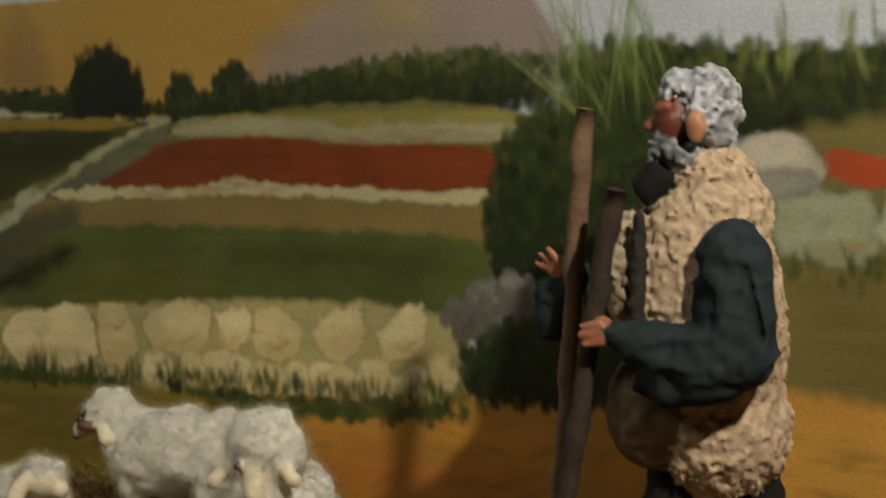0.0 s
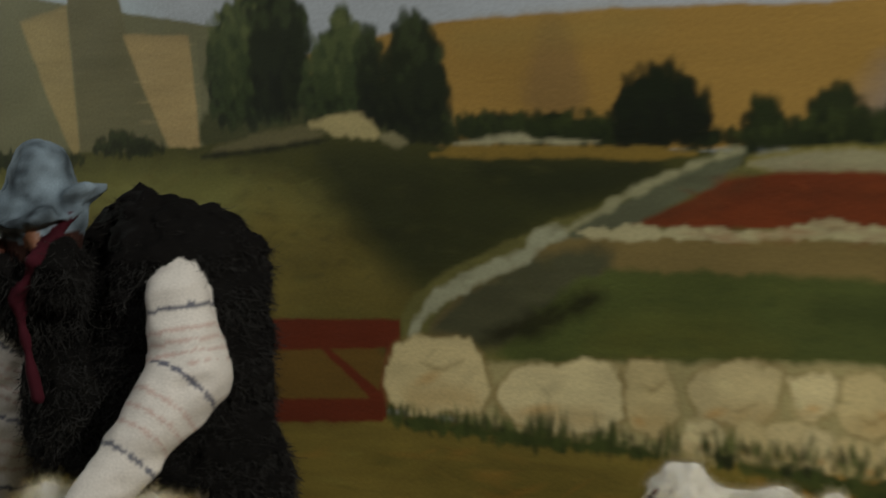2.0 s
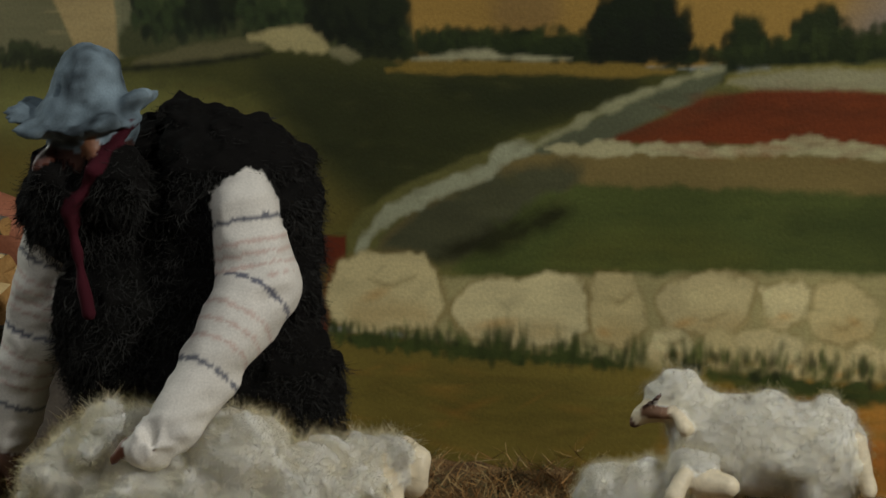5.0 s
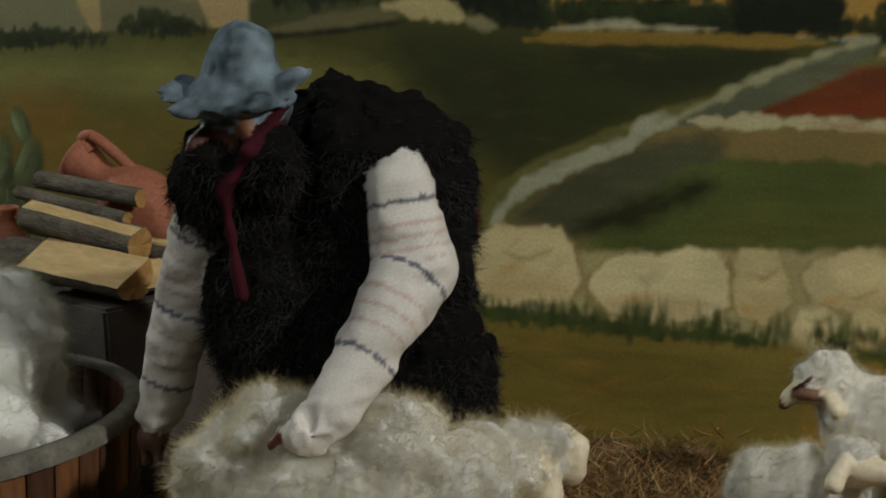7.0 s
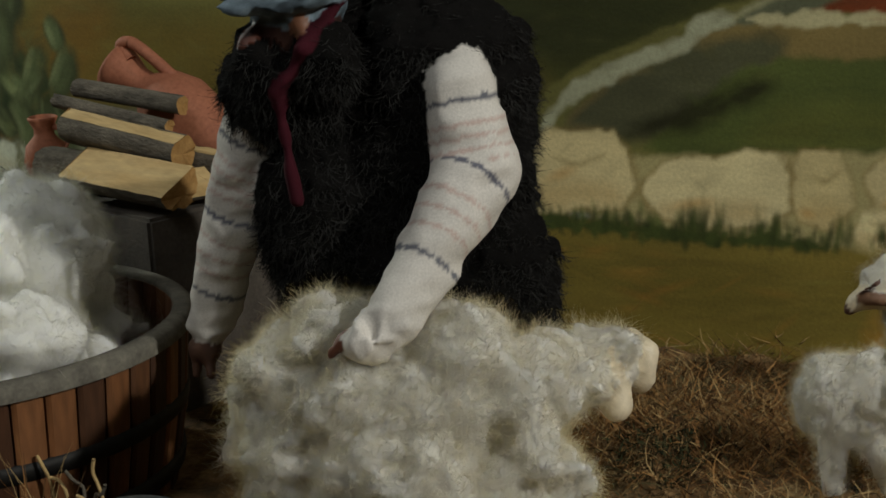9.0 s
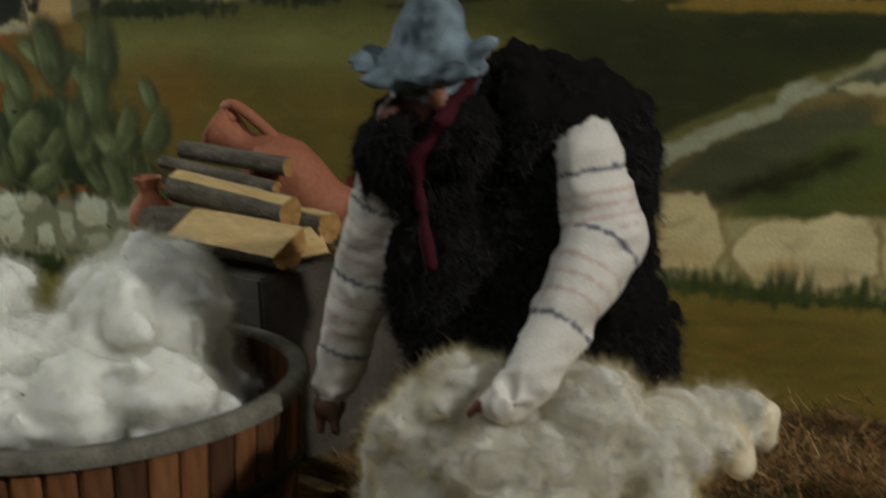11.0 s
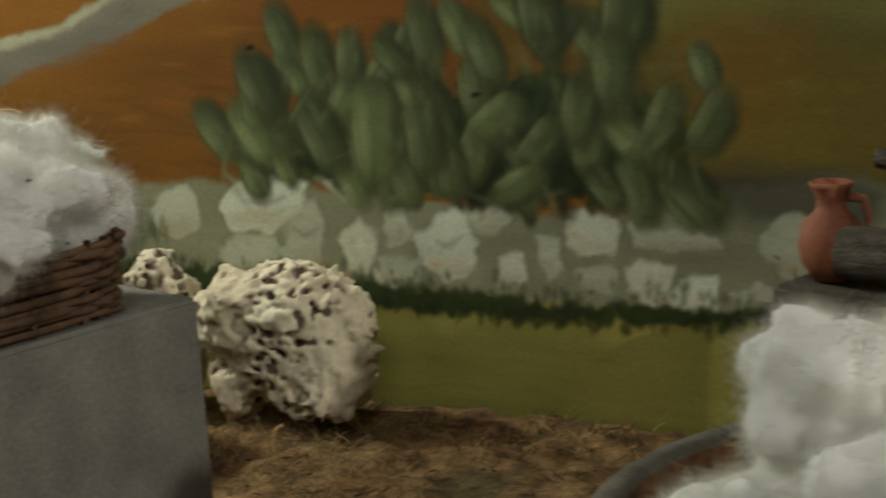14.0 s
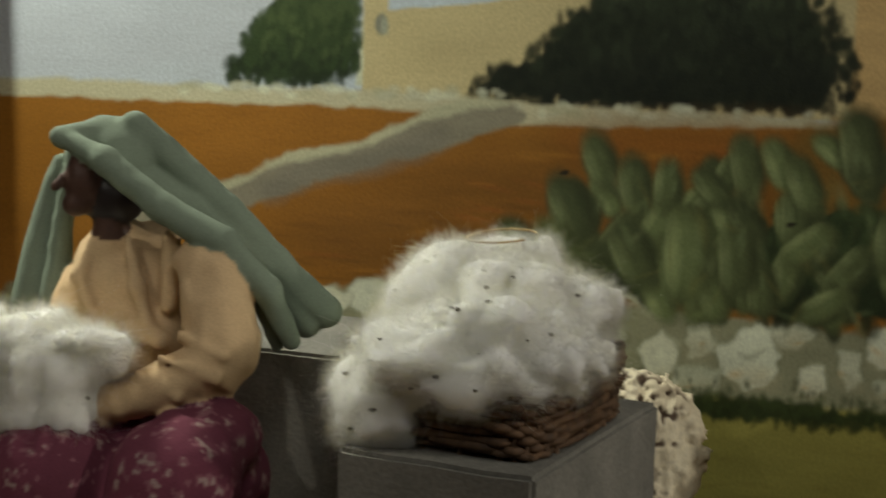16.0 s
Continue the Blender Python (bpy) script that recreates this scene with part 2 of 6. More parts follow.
def skin(solids, cell=0.0025, blend=0.006, relief=None, margin=0.012):
    """Surface of blended solids: corner points, quads, nearest solid and way along it for each corner point."""
    lo, hi = np.full(3, 1e9), np.full(3, -1e9)
    for s in solids:
        if s.get("cut"):
            continue
        if s["kind"] == "cone":
            m = max(s["ra"], s["rb"])
            lo, hi = np.minimum(lo, np.minimum(s["a"], s["b"]) - m), np.maximum(hi, np.maximum(s["a"], s["b"]) + m)
        else:
            m = np.abs(s["turn"]) @ s["r"]
            lo, hi = np.minimum(lo, s["c"] - m), np.maximum(hi, s["c"] + m)
    lo, hi = lo - margin, hi + margin
    n = np.ceil((hi - lo) / cell).astype(int) + 1
    ax = [lo[i] + cell * np.arange(n[i]) for i in range(3)]
    p = np.stack(np.meshgrid(*ax, indexing="ij"), -1)
    rough, _, _ = field(solids, np.ascontiguousarray(p[::3, ::3, ::3]), blend, None)
    f = rough.repeat(3, 0).repeat(3, 1).repeat(3, 2)[:n[0], :n[1], :n[2]].copy()
    close = np.abs(f) < margin + 4 * cell
    f[close] = field(solids, p[close], blend, relief)[0]
    inside = f < 0
    count = np.zeros(n - 1, int)
    for a in (0, 1):
        for b in (0, 1):
            for c in (0, 1):
                count += inside[a:n[0] - 1 + a, b:n[1] - 1 + b, c:n[2] - 1 + c]
    active = (count > 0) & (count < 8)
    ids = np.full(n - 1, -1)
    cells = np.argwhere(active)
    ids[active] = np.arange(len(cells))
    acc, num = np.zeros((len(cells), 3)), np.zeros(len(cells))
    corners = [(a, b, c) for a in (0, 1) for b in (0, 1) for c in (0, 1)]
    val = {co: f[cells[:, 0] + co[0], cells[:, 1] + co[1], cells[:, 2] + co[2]] for co in corners}
    for u in corners:
        for axis in range(3):
            if u[axis]:
                continue
            w = list(u)
            w[axis] = 1
            w = tuple(w)
            cross = (val[u] < 0) != (val[w] < 0)
            t = np.where(cross, val[u] / np.where(cross, val[u] - val[w], 1), 0)
            q = np.tile(np.array(u, float), (len(cells), 1))
            q[:, axis] += t
            acc[cross] += q[cross]
            num[cross] += 1
    verts = lo + (cells + acc / num[:, None]) * cell
    quads = []
    for axis in range(3):
        sl_a, sl_b = [slice(1, -1)] * 3, [slice(1, -1)] * 3
        sl_a[axis], sl_b[axis] = slice(0, -1), slice(1, None)
        ina, inb = inside[tuple(sl_a)], inside[tuple(sl_b)]
        o, q = [x for x in range(3) if x != axis]
        for flip, sel in ((0, ina & ~inb), (1, ~ina & inb)):
            e = np.argwhere(sel)
            e[:, o] += 1
            e[:, q] += 1
            ring = []
            for do, dq in ((-1, -1), (0, -1), (0, 0), (-1, 0)):
                c = e.copy()
                c[:, o] += do
                c[:, q] += dq
                ring.append(ids[c[:, 0], c[:, 1], c[:, 2]])
            quad = np.stack(ring, 1)
            if (axis == 1) != bool(flip):
                quad = quad[:, ::-1]
            quads.append(quad)
    quads = np.concatenate(quads)
    quads = quads[(quads >= 0).all(1)]
    _, near, way = field(solids, verts, blend, relief)
    return verts, quads, near, way


def outward(verts, quads):
    """A normal for each corner point."""
    a, b, c = verts[quads[:, 0]], verts[quads[:, 1]], verts[quads[:, 2]]
    fn = np.cross(b - a, c - a)
    out = np.zeros_like(verts)
    for k in range(4):
        np.add.at(out, quads[:, k], fn)
    return out / (np.linalg.norm(out, axis=1, keepdims=True) + 1e-12)


def fibres(points, normals, count, length, width, lift, seed, curl=0.6, steps=3, lean=None):
    """Thin bent ribbons that grow from points: corner points and quads, four a ribbon step."""
    r = np.random.RandomState(seed)
    k = r.randint(0, len(points), count)
    p, nrm = points[k] - normals[k] * 0.0015, normals[k]
    tang = np.cross(nrm, r.randn(count, 3))
    if lean is not None:
        tang = tang * 0.5 + np.asarray(lean) * np.linalg.norm(tang, axis=1, keepdims=True)
    tang /= np.linalg.norm(tang, axis=1, keepdims=True) + 1e-9
    bend = np.cross(nrm, tang)
    ln = length * (0.5 + r.rand(count, 1))
    lf, cu = lift * (0.4 + 1.2 * r.rand(count, 1)), curl * (r.rand(count, 1) * 2 - 1)
    side = np.cross(tang, nrm) * 0.7 + r.randn(count, 3) * 0.4
    side /= np.linalg.norm(side, axis=1, keepdims=True) + 1e-9
    verts = []
    for s in range(steps + 1):
        t = s / steps
        c = p + ln * (tang * t * (1 - 0.3 * t) + nrm * lf * t + bend * cu * t * t)
        w = width * (1 - 0.75 * t)
        verts += [c - side * w / 2, c + side * w / 2]
    verts = np.stack(verts, 1).reshape(-1, 3)
    base = np.arange(count)[:, None] * (2 * (steps + 1))
    quads = np.concatenate([base + np.array([2 * s, 2 * s + 1, 2 * s + 3, 2 * s + 2]) for s in range(steps)], 0)
    return verts, quads, k


def joined(pieces):
    """Join (verts, quads, material index, colours) pieces into arrays."""
    vs, qs, ms, cs, o = [], [], [], [], 0
    for v, q, m, c in pieces:
        vs.append(v), qs.append(q + o)
        ms.append(np.full(len(q), m) if np.isscalar(m) else m)
        cs.append(np.tile(c, (len(v), 1)) if np.ndim(c) == 1 else c)
        o += len(v)
    return np.concatenate(vs), np.concatenate(qs), np.concatenate(ms), np.concatenate(cs)

# ---------------------------------------------------------------- the painted backdrop


GAIN = 1.9
MX0, MX1, MZ0, MZ1, STEP = -1.50, 0.95, 0.0, 0.50, 0.0017
NX, NZ = int((MX1 - MX0) / STEP) + 1, int((MZ1 - MZ0) / STEP) + 1
PX, PZ = np.meshgrid(MX0 + STEP * np.arange(NX), MZ0 + STEP * np.arange(NZ))
PAINT = np.zeros((NZ, NX, 3))
EDGE = noise2((NZ, NX), (8, 8), 1) * 0.6 + noise2((NZ, NX), (3.3, 3.3), 2) * 0.4
STREAK = noise2((NZ, NX), (3, 26), 3) * 0.6 + noise2((NZ, NX), (7, 50), 4) * 0.4
CLOUD = noise2((NZ, NX), (40, 60), 6) * 0.6 + noise2((NZ, NX), (14, 18), 7) * 0.4


def tone(r, g, b):
    c = np.array(lin(r, g, b, GAIN))
    grey = c @ np.array((0.25, 0.6, 0.15))
    return (c * 0.95 + grey * 0.05) * np.array((0.872, 1.0, 0.975))


def rounded(pts, times=2):
    pts = [np.array(p, float) for p in pts]
    for _ in range(times):
        pts = [q for a, b in zip(pts, pts[1:] + pts[:1]) for q in (0.78 * a + 0.22 * b, 0.22 * a + 0.78 * b)]
    return pts


def window(x0, x1, z0, z1):
    i0, i1 = max(0, int((z0 - MZ0) / STEP) - 1), min(NZ, int((z1 - MZ0) / STEP) + 2)
    j0, j1 = max(0, int((x0 - MX0) / STEP) - 1), min(NX, int((x1 - MX0) / STEP) + 2)
    return slice(i0, max(i0, i1)), slice(j0, max(j0, j1))


def lay(win, alpha, color, streak=0.1, cloud=0.1):
    """Brush a colour over part of the board, uneven as a brush leaves it."""
    shade = 1 + streak * STREAK[win] + cloud * CLOUD[win]
    PAINT[win] += alpha[..., None] * (color * shade[..., None] - PAINT[win])


def area(pts, color, soft=0.003, ragged=0.003, streak=0.12, cloud=0.12, alpha=1.0, round_times=2, fade=None):
    """Fill an outline. fade: (x or z axis, from, to): fades in along that axis."""
    pts = rounded(pts, round_times) if round_times else [np.array(p, float) for p in pts]
    arr = np.array(pts)
    m = soft + ragged + 0.004
    win = window(arr[:, 0].min() - m, arr[:, 0].max() + m, arr[:, 1].min() - m, arr[:, 1].max() + m)
    x, z = PX[win], PZ[win]
    d, ins = np.full(x.shape, 1e9), np.zeros(x.shape, bool)
    for (ax, az), (bx, bz) in zip(arr, np.roll(arr, -1, 0)):
        ex, ez = bx - ax, bz - az
        t = np.clip(((x - ax) * ex + (z - az) * ez) / (ex * ex + ez * ez + 1e-12), 0, 1)
        d = np.minimum(d, np.hypot(x - ax - t * ex, z - az - t * ez))
        if ez:
            ins ^= ((az > z) != (bz > z)) & (x < ax + ex * (z - az) / ez)
    d = np.where(ins, d, -d) + ragged * EDGE[win]
    a = np.clip(d / soft + 0.5, 0, 1) * alpha
    if fade:
        g = (x if fade[0] == "x" else z)
        a = a * np.clip((g - fade[1]) / (fade[2] - fade[1]), 0, 1)
    lay(win, a, tone(*color), streak, cloud)


def dab(x, z, rx, rz, angle, color, soft=0.35, alpha=1.0):
    """One touch of the brush; angle in degrees from the level."""
    m = max(rx, rz) * 1.2
    win = window(x - m, x + m, z - m, z + m)
    c, s = math.cos(radians(angle)), math.sin(radians(angle))
    dx, dz = PX[win] - x, PZ[win] - z
    k = np.hypot((dx * c + dz * s) / rx, (-dx * s + dz * c) / rz) + 0.12 * EDGE[win]
    lay(win, np.clip((1 - k) / soft, 0, 1) * alpha, tone(*color), 0.12, 0.08)


def band(pts, widths, color, soft=0.002, ragged=0.002, streak=0.1, alpha=1.0):
    """A stroke along points, of varying width."""
    top = [(x, z + w / 2) for (x, z), w in zip(pts, widths)]
    low = [(x, z - w / 2) for (x, z), w in zip(pts, widths)]
    area(top + low[::-1], color, soft, ragged, streak, 0.1, alpha, 1)


def foliage(pts, count, size, colors, seed, upright=0.4, base=True):
    """Many small leafy touches inside an outline."""
    r = random.Random(seed)
    arr = np.array(rounded(pts, 2))
    if base:
        mid = arr.mean(0)
        area([tuple(mid + (np.array(p) - mid) * 0.9) for p in pts], tuple(0.5 * a + 0.5 * b for a, b in zip(colors[0], colors[min(1, len(colors) - 1)])), size * 0.6, size * 0.9)
    x0, z0, x1, z1 = *arr.min(0), *arr.max(0)
    done = 0
    while done < count:
        x, z = r.uniform(x0, x1), r.uniform(z0, z1)
        ins = False
        for (ax, az), (bx, bz) in zip(arr, np.roll(arr, -1, 0)):
            if (az > z) != (bz > z) and x < ax + (bx - ax) * (z - az) / (bz - az):
                ins = not ins
        if not ins:
            continue
        x, z = x + r.gauss(0, size * 0.22), z + r.gauss(0, size * 0.22)
        done += 1
        h = (z - z0) / (z1 - z0)
        col = colors[min(len(colors) - 1, int((0.65 * h + 0.35 * r.random()) * len(colors)))]
        dab(x, z, size * r.uniform(0.5, 1.2), size * r.uniform(0.35, 0.8), r.uniform(20, 160) * upright + 90 * (1 - upright), col, 0.6, r.uniform(0.45, 0.9))


def tufts(a, b, count, height, colors, seed, spread=0.006):
    """Upright grass blades along a line."""
    r = random.Random(seed)
    for _ in range(count):
        t = r.random()
        x, z = a[0] + (b[0] - a[0]) * t, a[1] + (b[1] - a[1]) * t + r.gauss(0, spread)
        h = height * r.uniform(0.4, 1.0)
        dab(x, z + h * 0.3, h * 0.6, r.uniform(0.0018, 0.0042), 90 + r.gauss(0, 11), r.choice(colors), 0.9, 0.6)


def painted_ring(ring, color, seed, edge, crack=0.6, soft=0):
    """A painted stone of that outline: a soft dark joint, the pale face, lit and shaded planes, warm stains, a crack."""
    r = random.Random(seed)
    arr = np.array(ring, float)
    x, z = arr.mean(0)
    w, h = np.ptp(arr, axis=0)
    scaled = lambda kx, kz, ox=0.0, oz=0.0: [(x + ox + (px - x) * kx, z + oz + (pz - z) * kz) for px, pz in ring]
    area(scaled(1.10 + 0.05 * soft, 1.10 + 0.05 * soft), edge, 0.005, 0.003, alpha=0.62, round_times=soft)
    area(scaled(1.03 + 0.04 * soft, 1.02 + 0.04 * soft), color, 0.003 + 0.001 * soft, 0.004 + 0.001 * soft, 0.12, 0.22, round_times=soft)
    area(scaled(0.60, 0.55, w * r.uniform(-0.1, 0.1), h * 0.14), tuple(min(255, c * 1.05) for c in color), 0.012, 0.006, alpha=0.75, round_times=1)
    area(scaled(0.80, 0.32, w * r.uniform(-0.1, 0.1), -h * 0.32), (color[0] * 0.90, color[1] * 0.84, color[2] * 0.76), 0.012, 0.005, alpha=0.6, round_times=1)
    for _ in range(4):
        k = r.choice([0.84, 0.9, 1.1])
        dab(x + r.uniform(-0.35, 0.35) * w, z + r.uniform(-0.35, 0.3) * h, w * r.uniform(0.10, 0.24), h * r.uniform(0.05, 0.14), r.uniform(-50, 50), tuple(c * k for c in color), 0.9, 0.45)
    dab(x + r.uniform(-0.3, 0.3) * w, z - r.uniform(0.1, 0.35) * h, w * 0.2, h * 0.10, r.uniform(-30, 30), (color[0] * 0.96, color[1] * 0.78, color[2] * 0.56), 0.9, 0.5)
    if r.random() < crack:
        a = r.uniform(-0.2, 0.2)
        band([(x - w * 0.2, z + h * a), (x, z + h * (a - 0.1)), (x + w * 0.25, z + h * (a + 0.06))], [0.001, 0.0026, 0.001], edge, 0.004, 0.002, alpha=0.55)


def painted_stone(x, z, w, h, color, seed, edge=(100, 86, 52)):
    """A painted stone of about that size."""
    r = random.Random(seed)
    painted_ring([(x + w * 0.54 * math.cos(t) * r.uniform(0.88, 1.14), z + h * 0.54 * math.sin(t) * r.uniform(0.88, 1.14)) for t in [k * math.tau / 6 + r.uniform(-0.3, 0.3) for k in range(6)]], color, seed + 500, edge, 0.4, 1)


def brush(x0, x1, z0, z1, count, colors, seed, length=0.02, alpha=0.3):
    """Loose level brush marks over a stretch of the board."""
    r = random.Random(seed)
    for _ in range(count):
        dab(r.uniform(x0, x1), r.uniform(z0, z1), length * r.uniform(0.4, 1.2), r.uniform(0.0015, 0.005), r.gauss(0, 14), r.choice(colors), 0.9, alpha * r.uniform(0.5, 1.2))


def paint_far():
    """Sky, hills, houses and distant trees."""
    PAINT[:] = tone(158, 158, 164) * (1 + 0.05 * CLOUD + 0.03 * STREAK)[..., None]
    area([(-1.6, 0.52), (-0.98, 0.52), (-1.0, 0.29), (-1.6, 0.28)], (154, 150, 156), 0.05, 0.004, 0.03, 0.08)
    area([(-0.35, 0.52), (1.0, 0.52), (1.0, 0.30), (-0.35, 0.30)], (150, 146, 152), 0.05, 0.004, 0.04, 0.06)
    # ochre hills that turn mauve
    area([(-0.36, 0.34), (-0.2, 0.375), (-0.071, 0.391), (-0.008, 0.391), (0.109, 0.390), (0.215, 0.384), (0.266, 0.385), (0.314, 0.389), (0.356, 0.389), (0.396, 0.384), (0.43, 0.379), (0.470, 0.374), (0.482, 0.355), (0.497, 0.328), (0.51, 0.30), (-0.3, 0.29)], (136, 100, 46), 0.003, 0.0012, 0.06, 0.14, round_times=1)
    area([(0.33, 0.378), (0.356, 0.388), (0.396, 0.384), (0.43, 0.379), (0.470, 0.374), (0.482, 0.355), (0.497, 0.328), (0.50, 0.30), (0.24, 0.30), (0.25, 0.33), (0.29, 0.36)], (116, 98, 88), 0.03, 0.003, 0.04, 0.12, alpha=0.95)
    area([(0.36, 0.383), (0.396, 0.382), (0.40, 0.35), (0.37, 0.335), (0.345, 0.36)], (122, 104, 70), 0.025, 0.003, 0.05, 0.1, alpha=0.7)
    area([(0.405, 0.382), (0.43, 0.378), (0.468, 0.373), (0.488, 0.335), (0.44, 0.33), (0.41, 0.355)], (120, 102, 100), 0.02, 0.003, 0.05, 0.1, alpha=0.7)
    area([(0.02, 0.388), (0.038, 0.388), (0.062, 0.32), (-0.004, 0.32)], (116, 86, 52), 0.014, 0.003, 0.05, 0.1, alpha=0.65)
    area([(-0.06, 0.386), (0.1, 0.388), (0.12, 0.375), (-0.04, 0.365)], (128, 102, 52), 0.02, 0.003, alpha=0.5)
    area([(0.44, 0.3775), (0.470, 0.374), (0.482, 0.355), (0.497, 0.328), (0.51, 0.30), (0.44, 0.30)], (118, 100, 96), 0.006, 0.0012, 0.04, 0.1, round_times=1, fade=("x", 0.43, 0.465))
    brush(0.26, 0.46, 0.31, 0.37, 50, [(128, 108, 88), (112, 96, 90)], 85, 0.02, 0.14)
    brush(-0.3, 0.2, 0.31, 0.38, 50, [(146, 110, 54), (128, 96, 46)], 86, 0.02, 0.16)
    brush(-1.4, -1.0, 0.30, 0.5, 50, [(162, 160, 164), (148, 146, 150)], 87, 0.05, 0.2)
    # sand-coloured house at the left
    area([(-1.004, 0.296), (-1.003, 0.354), (-0.925, 0.361), (-0.888, 0.366), (-0.80, 0.378), (-0.62, 0.39), (-0.60, 0.285), (-0.9, 0.288)], (162, 140, 102), 0.002, 0.001, 0.03, 0.1, round_times=0)
    area([(-1.010, 0.300), (-1.004, 0.352), (-0.997, 0.352), (-0.999, 0.300)], (196, 172, 126), 0.003, 0.001, alpha=0.6, round_times=0)
    dab(-0.990, 0.340, 0.0055, 0.009, 0, (112, 106, 92))
    dab(-0.988, 0.339, 0.0035, 0.007, 0, (132, 126, 110))
    area([(-0.655, 0.284), (-0.652, 0.42), (-0.612, 0.42), (-0.615, 0.284)], (162, 126, 82), 0.003, 0.001, round_times=0)
    # taupe house with buttresses
    area([(-0.616, 0.287), (-0.612, 0.46), (-0.272, 0.40), (-0.277, 0.318), (-0.31, 0.305), (-0.45, 0.303)], (104, 96, 70), 0.002, 0.001, 0.03, 0.16, round_times=0)
    area([(-0.613, 0.286), (-0.611, 0.44), (-0.586, 0.44), (-0.588, 0.300)], (92, 82, 60), 0.003, 0.001, round_times=0)
    area([(-0.594, 0.292), (-0.597, 0.44), (-0.580, 0.44), (-0.583, 0.292)], (38, 35, 30), 0.006, 0.001, round_times=0)
    area([(-0.51, 0.42), (-0.483, 0.351), (-0.458, 0.300), (-0.450, 0.300), (-0.449, 0.43)], (140, 116, 76), 0.004, 0.001, round_times=0)
    area([(-0.449, 0.302), (-0.448, 0.45), (-0.390, 0.45), (-0.379, 0.398), (-0.336, 0.306), (-0.345, 0.302)], (98, 88, 62), 0.003, 0.001, round_times=0)
    area([(-0.385, 0.398), (-0.385, 0.402), (-0.311, 0.396), (-0.309, 0.303), (-0.341, 0.302), (-0.352, 0.322)], (148, 120, 80), 0.003, 0.001, round_times=0)
    area([(-0.303, 0.392), (-0.272, 0.392), (-0.276, 0.318), (-0.305, 0.311)], (98, 90, 66), 0.003, 0.001, round_times=0)
    area([(-0.293, 0.380), (-0.285, 0.380), (-0.287, 0.356), (-0.294, 0.356)], (36, 32, 25), 0.003, 0.001, round_times=0)
    for k in range(14):
        dab(-0.34 + 0.03 * math.sin(k * 2.1), 0.318 + 0.0055 * k, 0.014, 0.0016, 0, (158, 132, 92), 0.9, 0.35)
    area([(-0.31, 0.295), (-0.31, 0.34), (-0.12, 0.345), (-0.058, 0.335), (-0.052, 0.295)], (62, 60, 36), 0.006, 0.003)
    # crowns of trees
    dark = [(22, 24, 14), (32, 35, 20), (48, 52, 30)]
    green = [(30, 34, 20), (48, 54, 30), (66, 70, 40), (84, 84, 50)]
    foliage([(-0.30, 0.32), (-0.29, 0.40), (-0.25, 0.436), (-0.21, 0.43), (-0.18, 0.39), (-0.20, 0.325)], 420, 0.009, green, 11)
    foliage([(-0.25, 0.33), (-0.245, 0.42), (-0.21, 0.438), (-0.185, 0.40), (-0.195, 0.33)], 260, 0.009, dark, 12)
    foliage([(-0.21, 0.325), (-0.18, 0.39), (-0.15, 0.412), (-0.128, 0.38), (-0.13, 0.32)], 240, 0.009, green, 13)
    foliage([(-0.145, 0.32), (-0.14, 0.38), (-0.125, 0.395), (-0.115, 0.36), (-0.12, 0.32)], 140, 0.008, dark, 14)
    foliage([(-0.125, 0.298), (-0.112, 0.39), (-0.088, 0.404), (-0.066, 0.38), (-0.062, 0.33), (-0.062, 0.300)], 330, 0.009, dark, 15)
    foliage([(-1.116, 0.299), (-1.106, 0.316), (-1.096, 0.334), (-1.080, 0.352), (-1.05, 0.385), (-1.012, 0.395), (-1.006, 0.35), (-1.008, 0.299)], 620, 0.007, [(30, 38, 20), (42, 52, 28), (58, 66, 38), (76, 82, 50)], 16)
    area([(-1.0045, 0.40), (-1.0035, 0.295), (-0.985, 0.295), (-0.985, 0.40)], (164, 142, 104), 0.002, 0.001, 0.03, 0.1, round_times=0)
    dab(-0.990, 0.345, 0.0055, 0.009, 0, (112, 106, 92))
    dab(-0.988, 0.344, 0.0035, 0.007, 0, (132, 126, 110))
    foliage([(-0.932, 0.292), (-0.915, 0.314), (-0.89, 0.316), (-0.874, 0.333), (-0.857, 0.349), (-0.82, 0.385), (-0.70, 0.40), (-0.665, 0.36), (-0.650, 0.322), (-0.653, 0.290), (-0.79, 0.288)], 1300, 0.008, [(20, 23, 15), (27, 30, 20), (36, 40, 27), (50, 54, 38)], 17)
    # hedge along the foot of the hills
    hedge = [(26, 30, 16), (36, 40, 20), (46, 50, 24), (66, 68, 34)]
    foliage([(-0.07, 0.300), (-0.07, 0.325), (0.0, 0.322), (0.06, 0.322), (0.16, 0.308), (0.16, 0.297)], 300, 0.007, hedge[:3], 18)
    foliage([(0.07, 0.298), (0.075, 0.335), (0.105, 0.355), (0.14, 0.338), (0.152, 0.30)], 230, 0.008, [(22, 24, 14), (26, 30, 16)], 19)
    foliage([(0.165, 0.297), (0.172, 0.328), (0.19, 0.325), (0.198, 0.298)], 80, 0.007, hedge[:2], 20)
    foliage([(0.205, 0.297), (0.215, 0.326), (0.242, 0.335), (0.25, 0.30)], 100, 0.007, hedge[:2], 21)
    foliage([(0.15, 0.292), (0.16, 0.310), (0.28, 0.318), (0.38, 0.330), (0.48, 0.328), (0.49, 0.287), (0.3, 0.290)], 900, 0.007, hedge, 22)
